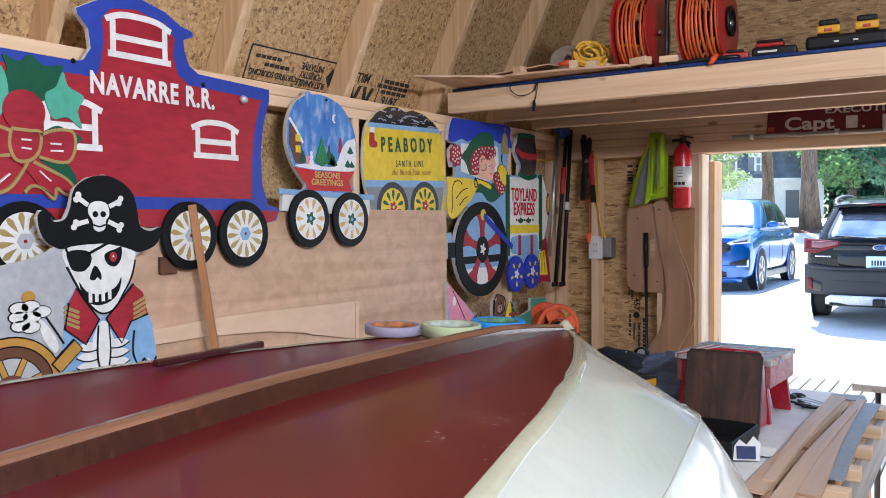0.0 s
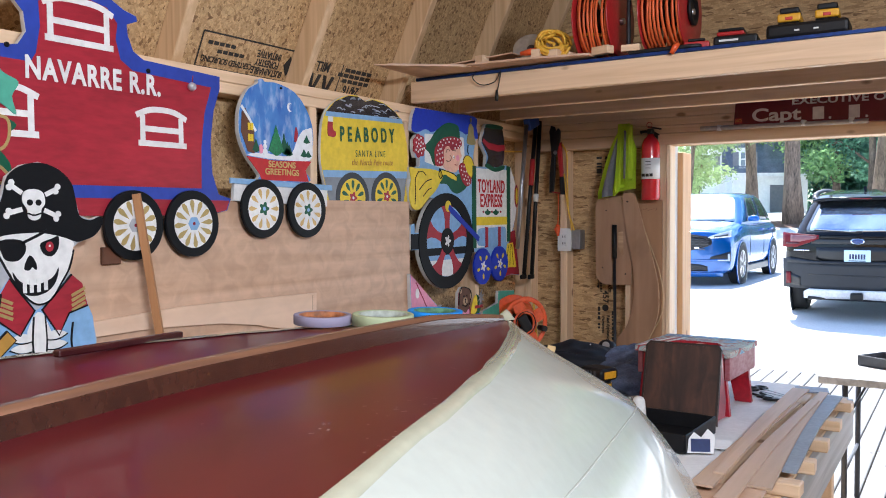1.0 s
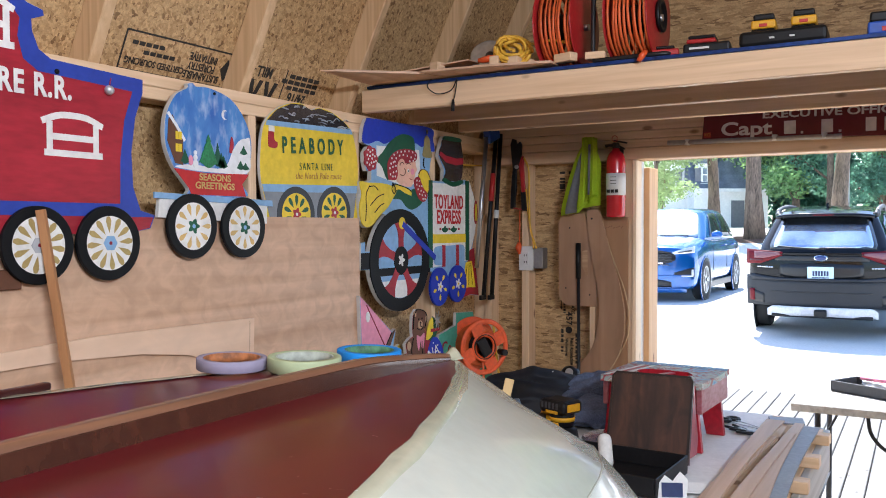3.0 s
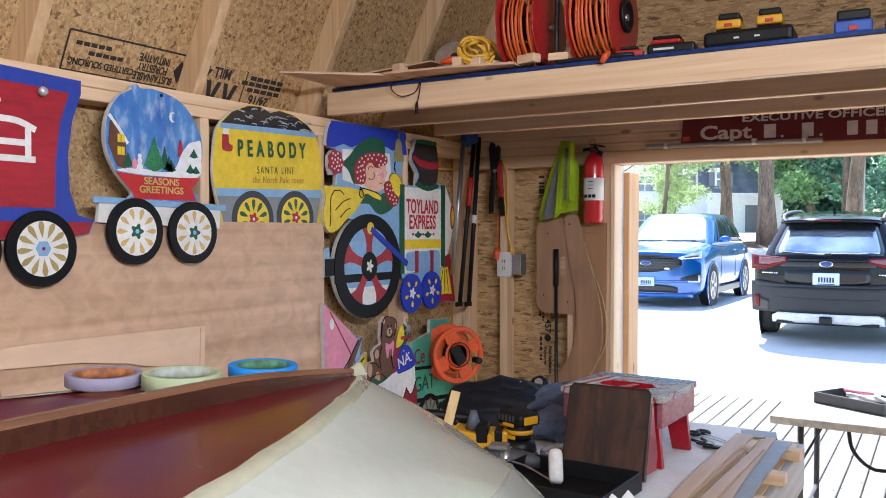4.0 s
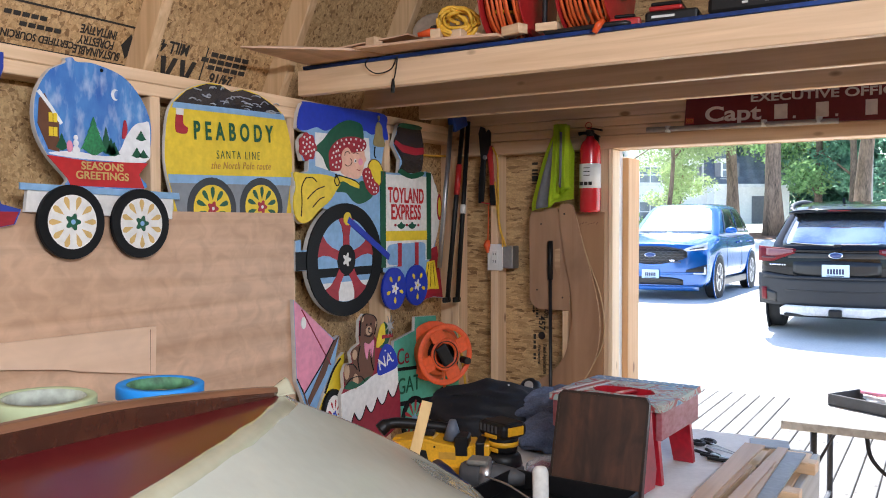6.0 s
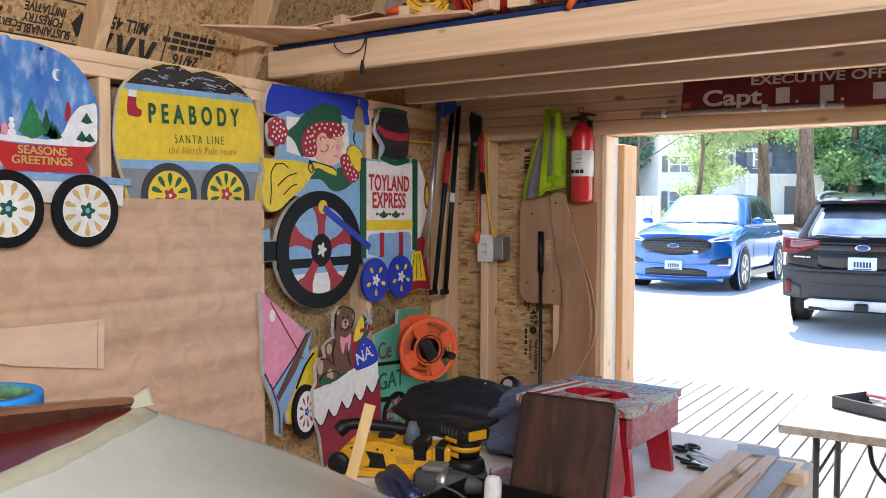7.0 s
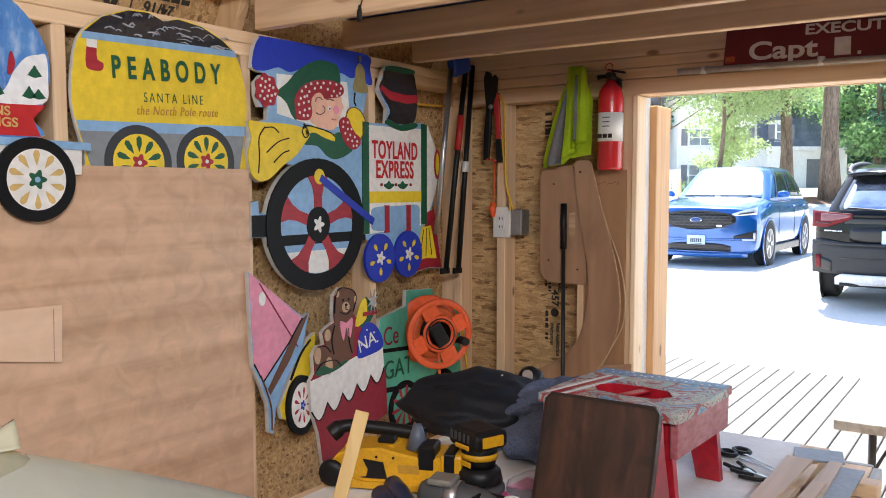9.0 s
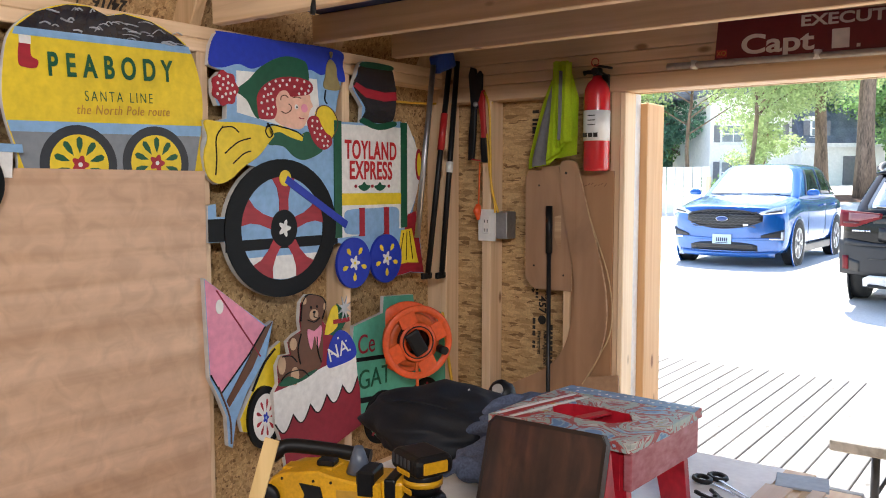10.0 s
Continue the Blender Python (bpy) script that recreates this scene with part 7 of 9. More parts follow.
part("battery", box(-.075, -.03, -.03, .03, .02, .075, .008, 2), BLACK_PL, sd)
dd = thing("heat_gun", "black tool with grey barrel and blue grip on the table", "power tool", at=pose(-1.02, 2.79, TZ + .035, 0, 90, 15))
part("barrel", lathe([(.028, -.09), (.034, -.08), (.036, -.02), (.03, .03), (.024, .06), (.02, .09)], 22), DK_GREY, dd)
part("collar", lathe([(.037, -.03), (.039, -.03), (.039, .0), (.037, .0)], 22, close=True), STEEL, dd)
part("grip", box(-.045, -.03, -.03, .03, -.07, -.01, .005), mat("grey_label", (.2, .19, .17), .5), dd)
NAVY = mat("navy_handle", (.015, .025, .09), .35)
for i, (x, y, a) in enumerate(((-1.1, 2.7, 35), (-1.08, 2.62, 40))):
    s_ = thing("file_tool", "hand tool with dark blue handle resting on the tray", "hand tool", "blue handled tools", at=pose(x, y, TZ + .035 + .005 * i, 0, 6, -a) @ Matrix.Scale(1.5, 4))
    part("handle", lathe([(.006, -.07), (.014, -.065), (.016, -.03), (.013, .02), (.016, .05), (.008, .055)], 14, m=pose(0, 0, 0, 0, 90, 0)), NAVY, s_)
    part("ferrule", cyl((.05, 0, 0), (.062, 0, 0), .009, seg=12), STEEL, s_)
    part("shank", cyl((.06, 0, 0), (.2, 0, .004), .0028, seg=8), STEEL, s_)
tr = thing("roller_tray", "black plastic paint roller tray on the table", "tray", at=pose(-.80, 2.66, TZ + .003, 0, 0, -3))
for x0, x1, y0, y1, z0, z1 in ((-.18, .18, -.14, .14, 0, .006), (-.18, -.174, -.14, .14, .006, .055), (.174, .18, -.14, .14, .006, .055), (-.174, .174, .134, .14, .006, .055), (-.174, .174, -.14, -.134, .006, .055)):
    part("tray_side", box(x0, x1, y0, y1, z0, z1, .002), BLACK_PL, tr)
pr = thing("paint_roller", "white foam mini roller with steel wire frame in the tray", "roller")
part("foam", lathe([(.004, 0), (.016, .002), (.02, .01), (.02, .085), (.016, .095), (.004, .097)], 20, m=Matrix.Translation((-.80, 2.62, TZ + .04)) @ pose(0, 0, 0, -35, -20, 0)), mat("foam_white", (.75, .75, .72), .9), pr)
part("wire", tube(spline([(-.8, 2.62, TZ + .04), (-.84, 2.63, TZ + .05), (-.92, 2.67, TZ + .06), (-1.0, 2.71, TZ + .055)], 5, False), .003, 6), STEEL, pr)
ss = thing("stir_stick", "yellow wooden paint stirring stick standing upright", "stick")
part("blade", moved(box(-.013, .013, -.0025, .0025, 0, .3, .001), Matrix.Translation((-1.085, 2.42, TZ + .002)) @ pose(0, 0, 0, -8, 14, 30)), wood("stir_wood", (.72, .5, .22), (.62, .4, .15), "z", knots=False), ss)
CLEAR = bpy.data.materials.new("clear_plastic")
CLEAR.use_nodes = True
_b = CLEAR.node_tree.nodes["Principled BSDF"]
_b.inputs["Transmission Weight"].default_value, _b.inputs["Roughness"].default_value, _b.inputs["IOR"].default_value = 0.95, .25, 1.12
cl = thing("clamshell_pack", "clear plastic packaging with pink card on the table", "packaging", at=pose(-.93, 3.0, TZ + .003, 0, 0, -10))
part("shell", bumpy((0, 0, .02), (.08, .1, .022), 5, 3, .12), CLEAR, cl).visible_shadow = False
part("card", box(-.06, .06, -.09, .02, .002, .005), mat("pink_card", (.5, .08, .2), .6), cl)
pc = thing("torn_box", "torn white box with dark blue printing", "box", at=pose(-.6, 2.56, TZ + .004, 0, 0, 25))
part("side", plate([(-.04, 0), (.035, 0), (.04, .05), (.02, .07), (.0, .045), (-.02, .06), (-.035, .04)], .004, m=pose(0, -.02, 0, 80, 0, 0)), PAPER, pc)
part("print", plate(rect(-.03, .025, .005, .042), .001, m=pose(0, -.0255, 0, 80, 0, 0)), mat("navy_print", (.02, .035, .12), .6), pc)
part("flap", plate([(-.04, 0), (.1, .01), (.12, .07), (.02, .06)], .003, m=pose(.0, .0, .01, 12, 8, 10)), PAPER, pc)
sc = thing("scissors", "black-handled scissors lying on paper beside the stool", "scissors", at=pose(-.60, 3.5, TZ + .004, 0, 0, -35))
for s in (-1, 1):
    part("handle", tube([(-.05 + .024 * math.cos(a * .6), s * .022 + .018 * math.sin(a * .6), .008) for a in range(11)], .006, 8, close=True), BLACK_PL, sc)
    part("blade", plate([(-.025, s * .006), (.1, -s * .002), (.1, s * .0), (-.02, s * .014)], .002, m=Matrix.Translation((0, 0, .005 + .003 * s))), STEEL, sc)
for i in range(3):
    p_ = thing("pliers", "small dark pliers lying on paper beside the stool", "pliers", "hand pliers", at=pose(-.58 + .03 * i, 3.4 - .02 * i, TZ + .004, 0, 0, -40 + 14 * i))
    for s in (-1, 1):
        part("handle", tube(spline([(-.06, s * .02, .006), (-.02, s * .014, .006), (.0, 0, .006)], 4, False), .005, 8), BLACK_PL, p_)
    part("jaw", plate([(0, -.008), (.035, -.003), (.035, .003), (0, .008)], .01, m=Matrix.Translation((0, 0, .001))), STEEL, p_)

# ---- low signs leaning on the wall over the table ----
sail = Sign("sailboat_sign", "painted sailboat board with pink sail and blue hull", -1.985, .018, [(3.078, 1.23), (3.2, 1.14), (3.312, 1.06), (3.34, 1.07), (3.31, .96), (3.23, .86), (3.185, .78), (3.17, .70), (3.155, .71), (3.15, .8), (3.12, .87), (3.09, .93)], P_LBLUE)
sail.lay("painted_sail", [(3.08, 1.226), (3.2, 1.138), (3.305, 1.058), (3.24, .98), (3.13, .875), (3.093, .94)], P_PINK, 1)
sail.line([(3.12, 1.19), (3.2, 1.08), (3.285, .965)], .004, P_DKRED, 4)
sail.lay("painted_mast", [(3.3, 1.05), (3.335, 1.068), (3.25, .93), (3.16, .83), (3.15, .85)], P_BROWN, 3)
sail.lay("painted_spot", oval(3.13, 1.14, .014, .022, 14), P_WHITE, 4)
yel = Sign("clown_car_sign", "yellow car board with red and white striped wheel", -1.985, .016, [(3.2, .78), (3.25, .86), (3.33, .98), (3.37, 1.0), (3.36, .8), (3.34, .7), (3.21, .74)], P_YELLOW)
part("wheel", plate(oval(3.292, .77, .068, .1, 30), .012, m=left_wall(-1.985)), P_BLACK, yel.top)
yel.wheel(3.292, .77, .05, P_WHITE, P_WHITE, P_RED, P_ROYAL, 9, 0, proud=.0135, ry=.076, petals=(.35, 1.15))
bear = Sign("bear_sign", "brown teddy bear and red gift bag board with white scalloped trim", -1.955, .016, [(3.31, .845), (3.33, .87), (3.325, .93), (3.345, .96), (3.38, .96), (3.37, 1.0), (3.4, 1.02), (3.43, 1.03), (3.425, 1.06), (3.43, 1.12), (3.46, 1.145), (3.5, 1.14), (3.53, 1.13), (3.55, 1.1), (3.53, 1.05), (3.56, 1.02), (3.6, 1.01), (3.65, .99), (3.69, .93), (3.69, .88), (3.715, .78), (3.72, .65), (3.37, .545), (3.35, .66), (3.32, .74)], P_DKRED)
SCALLOP = [(3.7 - .385 * i / 40, .83 - .085 * i / 40 - .045 * abs(math.sin(math.pi * i / 8))) for i in range(41)]
bear.lay("painted_trim", [(3.31, .848), (3.4, .86), (3.5, .885), (3.6, .905), (3.69, .92)] + SCALLOP, P_WHITE, 2)
bear.line(SCALLOP, .004, P_BLACK, 4, smooth=False)
bear.lay("painted_bear", spline([(3.33, .93), (3.345, .958), (3.385, .955), (3.375, 1.0), (3.4, 1.018), (3.43, 1.025), (3.43, 1.06), (3.435, 1.12), (3.46, 1.143), (3.5, 1.138), (3.53, 1.128), (3.545, 1.1), (3.525, 1.05), (3.53, 1.0), (3.52, .9), (3.45, .87), (3.4, .86), (3.34, .88)], 4), P_BROWN, 3)
for u, v, a, b in ((3.40, .885, .018, .03), (3.345, .93, .016, .03), (3.395, .99, .015, .02), (3.488, 1.075, .02, .018), (3.445, 1.125, .01, .012), (3.54, 1.095, .008, .014)):
    bear.lay("painted_paw", oval(u, v, a, b, 16), paint("paint_tan", (.5, .33, .2)), 5)
for u in (3.475, 3.503):
    bear.lay("painted_dot", oval(u, 1.1, .004, .005, 8), P_BLACK, 6)
bear.lay("painted_nose", oval(3.489, 1.083, .007, .005, 8), P_BLACK, 6)
bear.lay("painted_ribbon", spline([(3.46, 1.03), (3.49, 1.02), (3.52, 1.035), (3.52, 1.0), (3.505, .96), (3.49, 1.005), (3.475, .96), (3.46, 1.0)], 3), P_PINK, 6)
bear.lay("painted_toy", spline([(3.54, 1.0), (3.57, 1.08), (3.6, 1.09), (3.6, 1.02)], 3), P_YELLOW, 2)
bear.lay("painted_toy", [(3.56, 1.0), (3.6, 1.1), (3.66, 1.05), (3.6, .98)], P_GREEN, 1)
bear.lay("painted_ball", spline([(3.55, .89), (3.56, .96), (3.6, 1.005), (3.65, .99), (3.688, .94), (3.685, .9), (3.6, .885)], 4), P_ROYAL, 4)
bear.text("NA", .07, 3.6, .935, P_WHITE, level=6, turn=15)
for u, v in ((3.6, .98), (3.64, .965), (3.66, .93), (3.57, .93)):
    bear.lay("painted_star", oval(u, v, .004, .004, 6), P_WHITE, 6)
for pts in ([(3.43, 1.06), (3.437, 1.12), (3.462, 1.143), (3.5, 1.138), (3.53, 1.126), (3.543, 1.1), (3.526, 1.055)], [(3.46, 1.06), (3.49, 1.05), (3.515, 1.062)], [(3.43, 1.02), (3.415, .97), (3.425, .92)], [(3.5, 1.0), (3.505, .95), (3.52, .91)], [(3.345, .957), (3.385, .953), (3.41, .93)], [(3.34, .88), (3.37, .9), (3.43, .9), (3.46, .875)], [(3.488, 1.079), (3.488, 1.068), (3.5, 1.064)]):
    bear.line(pts, .0035, P_BLACK, 7)
bear.lay("painted_band", rect(3.58, 3.66, 1.03, 1.045), P_RED, 3)
bear.lay("painted_greens", spline([(3.33, .868), (3.37, .89), (3.42, .872), (3.46, .886), (3.5, .89), (3.45, .868), (3.38, .858)], 3), P_GREEN, 6)
sail.line([(3.093, .94), (3.13, .877), (3.24, .98), (3.306, 1.057)], .004, P_BLACK, 5, smooth=False)
sail.line([(3.12, .9), (3.16, .8), (3.165, .715)], .004, P_BROWN, 5)
yel.line([(3.25, .86), (3.3, .94), (3.345, .98)], .006, P_BLACK, 5)
gate = Sign("crossing_sign", "mint green train car board with dark lettering and spoked wheels", -1.99, .016, [(3.72, 1.0), (3.88, 1.03), (3.885, 1.09), (4.06, 1.08), (4.07, 1.02), (4.24, .99), (4.262, .95), (4.275, .6), (3.75, .64), (3.735, .72), (3.71, .9)], P_MINT)
gate.lay("painted_band", [(3.715, .87), (3.715, .885), (4.26, .845), (4.26, .828)], P_BLACK, 2)
gate.lay("painted_band", [(3.74, .715), (3.74, .735), (4.268, .69), (4.268, .67)], P_BLACK, 2)
gate.text("Ce", .1, 3.785, .925, P_DKRED, squeeze=.8)
gate.text("GAT", .1, 3.83, .795, P_GREEN, squeeze=.9)
for u in (3.87, 4.13):
    gate.wheel(u, .64, .1, P_BLACK, P_MINT, P_RED, P_LBLUE, 10, 9, proud=.004, petals=(.2, 1.2))
solo("silver_star", plate([(3.63 + (.035 if i % 2 else .012) * math.cos(i * math.pi / 8), 1.08 + (.045 if i % 2 else .014) * math.sin(i * math.pi / 8)) for i in range(16)], .003, m=left_wall(-1.95)), STEEL, "silver tinsel star ornament hung on the wall", "ornament")
orl = thing("orange_cord_reel", "orange plastic cord reel with black handle hung on the wall", "cord reel", at=Matrix.Translation((-1.90, 3.94, .93)) @ pose(0, 0, 0, 0, 90, -30) @ Matrix.Scale(.94, 4))
def ring(r0, r1, z0, z1):
    return lathe([(r0, z0), (r1 - .004, z0), (r1, (z0 + z1) / 2), (r1 - .004, z1), (r0, z1)], 40, close=True)
part("flange", ring(.02, .145, -.065, -.058), ORANGE_PL, orl)
part("flange", ring(.118, .145, .058, .065), ORANGE_PL, orl)
part("hub_ring", ring(.05, .076, .058, .066), ORANGE_PL, orl)
part("drum", ring(.06, .068, -.058, .07), BLACK_PL, orl)
for k in range(4):
    part("spoke", moved(box(.072, .121, -.036, .036, .0585, .0655, .002), pose(0, 0, 0, 0, 0, 90 * k + 25)), ORANGE_PL, orl)
part("cord", lathe([(.07, -.055), (.105, -.055), (.11, -.04), (.104, -.025), (.111, -.01), (.105, .0), (.108, .008), (.1, .014), (.09, .018), (.07, .02)], 36, close=True), CORD_O, orl, "wound orange cord")
part("knob", cyl((.03, .09, .066), (.03, .09, .12), .016), BLACK_PL, orl)
part("grip", moved(box(-.05, .05, -.03, .03, .068, .085, .01, 2), pose(0, -.01, 0, 0, 0, 30)), BLACK_PL, orl)
solo("cord_tail", tube(spline([(-1.87, 3.93, .9), (-1.86, 3.92, .8), (-1.86, 3.925, .68)], 5, False), .006, 6), CORD_O, "orange cord tail hanging down from the reel", "cord")
solo("yellow_rope", tube(spline([(-1.93, 4.17, 1.0), (-1.93, 4.2, .85), (-1.92, 4.22, .7), (-1.91, 4.22, .5)], 5, False), .006, 6), CORD_Y, "yellow rope hanging by the cord reel", "rope")

# ---- outside: bench, cars, trees, house ----
bn = thing("folding_bench", "folding work bench with worn whitish top and grey steel legs", "bench")
part("top", box(-.52, .95, 4.24, 5.35, .70, .735, .004), TWHITE, bn)
for x, y in ((-.45, 4.62), (-.45, 5.2), (.88, 4.62), (.88, 5.2)):
    part("leg", cyl((x, y, DECK_Z), (x, y, .70), .014, seg=10), DK_GREY, bn)
for x in (-.45, .88):
    part("brace", cyl((x, 4.62, .45), (x + .12 * (1 if x < 0 else -1), 4.9, .69), .006, seg=6), DK_GREY, bn)
    part("crossbar", cyl((x, 4.62, .2), (x, 5.2, .2), .01, seg=8), DK_GREY, bn)
part("strap", tube(spline([(-.22, 4.26, .7), (-.2, 4.25, .62), (-.12, 4.24, .56), (.02, 4.25, .58)], 5, False), .008, 6), BLACK_PL, bn)
pt = thing("paint_tray", "dark grey tray with a red-handled brush on the bench", "tray", at=pose(-.2, 4.62, .736, 0, 0, -30))
part("base", box(-.17, .17, -.1, .1, 0, .006, .002), DK_GREY, pt)
for x0, x1, y0, y1 in ((-.17, -.163, -.1, .1), (.163, .17, -.1, .1), (-.163, .163, -.1, -.093), (-.163, .163, .093, .1)):
    part("wall", box(x0, x1, y0, y1, .006, .05, .002), DK_GREY, pt)
part("rag", bumpy((.02, 0, .045), (.09, .06, .025), 3, 3, .4), PAPER, pt)
solo("brush", cyl((-.27, 4.6, .81), (-.15, 4.58, .80), .008, .011), P_PINK, "brush with pink handle resting on the tray", "brush")

RUBBER = mat("tyre_rubber", (.02, .02, .021), .8, fine=150, bump=.5)
ALLOY = mat("alloy", (.55, .56, .58), .3, .9)
CHROME = mat("chrome", (.8, .8, .82), .12, 1.0, vary=.02)
GLASS_D = mat("car_glass", (.015, .018, .02), .04, vary=.05, bump=0, spec=.8)
LAMP_W = mat("headlamp", (.7, .72, .75), .1, .2)
LAMP_R = mat("tail_lamp", (.12, .003, .008), .3, spec=.2)
PLATE_M = mat("number_plate", (.5, .65, .72), .4, vary=.03)
GRILLE = mat("grille_black", (.012, .012, .013), .35)
RIM_D = mat("rim_dark", (.05, .05, .055), .4, .5)
CAR_BLUE = mat("car_blue", (.006, .1, .38), .2, .4, vary=.04, bump=0, coat=1.0, spec=.6)
CAR_BLACK = mat("car_black", (.002, .0024, .004), .1, .0, vary=.05, bump=0, coat=.1, spec=.22)
BUMPER_G = mat("bumper_grey", (.008, .0105, .016), .6, vary=.15, fine=120)


def car_wheel(c, x, y, r, side):
    M = Matrix.Translation((x, y, r)) @ pose(0, 0, 0, 0, 90 * side, 0)
    t = part("wheel", lathe([(r * .66, -.1), (r - .03, -.105), (r, -.08), (r, .08), (r - .03, .105), (r * .7, .1), (r * .66, .085)], 36, m=M, close=True), RUBBER, c)
    part("rim", lathe([(.05, .0), (r * .62, .02), (r * .68, .075), (r * .67, .09)], 30, m=M), RIM_D, t)
    part("rim_lip", lathe([(r * .63, .085), (r * .685, .085), (r * .685, .098), (r * .64, .098)], 36, m=M, close=True), ALLOY, t)
    for k in range(5):
        bm = plate([(.03, -.03), (r * .35, -.018), (r * .66, -.05), (r * .66, -.022), (r * .4, 0), (r * .66, .022), (r * .66, .05), (r * .35, .018), (.03, .03)], .025, m=M @ pose(0, 0, .07, 0, 0, 72 * k + 18))
        part("spoke", bm, ALLOY, t)
    part("hub_cap", lathe([(.004, .09), (.04, .09), (.036, .104), (.004, .106)], 14, m=M), RIM_D, t)
    return t


def shell(rows):
    """A closed lofted body: rows of (y, half widths and heights of a half section)."""
    own = bmesh.new()
    rings = []
    for y, sec in rows:
        pts = [(w, z) for w, z in sec] + [(-w, z) for w, z in sec[::-1]]
        rings.append([own.verts.new((w, y, z)) for w, z in pts])
    n = len(rings[0])
    for A, B in zip(rings, rings[1:]):
        for k in range(n):
            f = own.faces.new((A[k], A[(k + 1) % n], B[(k + 1) % n], B[k])); f.smooth = True
    own.faces.new(rings[0]); own.faces.new(rings[-1][::-1])
    return own


def grid_box(fn, nx, ny, nz):
    """The skin of a cube of cells, each corner carried by fn(a, b, c), all three in -1..1."""
    own = bmesh.new()
    vs = {}

    def at(i, j, k):
        if (i, j, k) not in vs:
            vs[i, j, k] = own.verts.new(fn(2 * i / nx - 1, 2 * j / ny - 1, 2 * k / nz - 1))
        return vs[i, j, k]
    for i in range(nx):
        for j in range(ny):
            for k in (0, nz):
                own.faces.new((at(i, j, k), at(i + 1, j, k), at(i + 1, j + 1, k), at(i, j + 1, k))).smooth = True
    for i in range(nx):
        for k in range(nz):
            for j in (0, ny):
                own.faces.new((at(i, j, k), at(i + 1, j, k), at(i + 1, j, k + 1), at(i, j, k + 1))).smooth = True
    for j in range(ny):
        for k in range(nz):
            for i in (0, nx):
                own.faces.new((at(i, j, k), at(i, j + 1, k), at(i, j + 1, k + 1), at(i, j, k + 1))).smooth = True
    return own


def table(rows):
    ks, vs = [r[0] for r in rows], [r[1] for r in rows]
    return lambda y: float(sum(np.interp(y + d, ks, vs) for d in (-.08, -.04, 0, .04, .08)) / 5)


def pnorm(a, c, p):
    n = max(1e-6, (abs(a) ** p + abs(c) ** p) ** (1 / p))
    m = max(abs(a), abs(c))
    return a * m / n, c * m / n


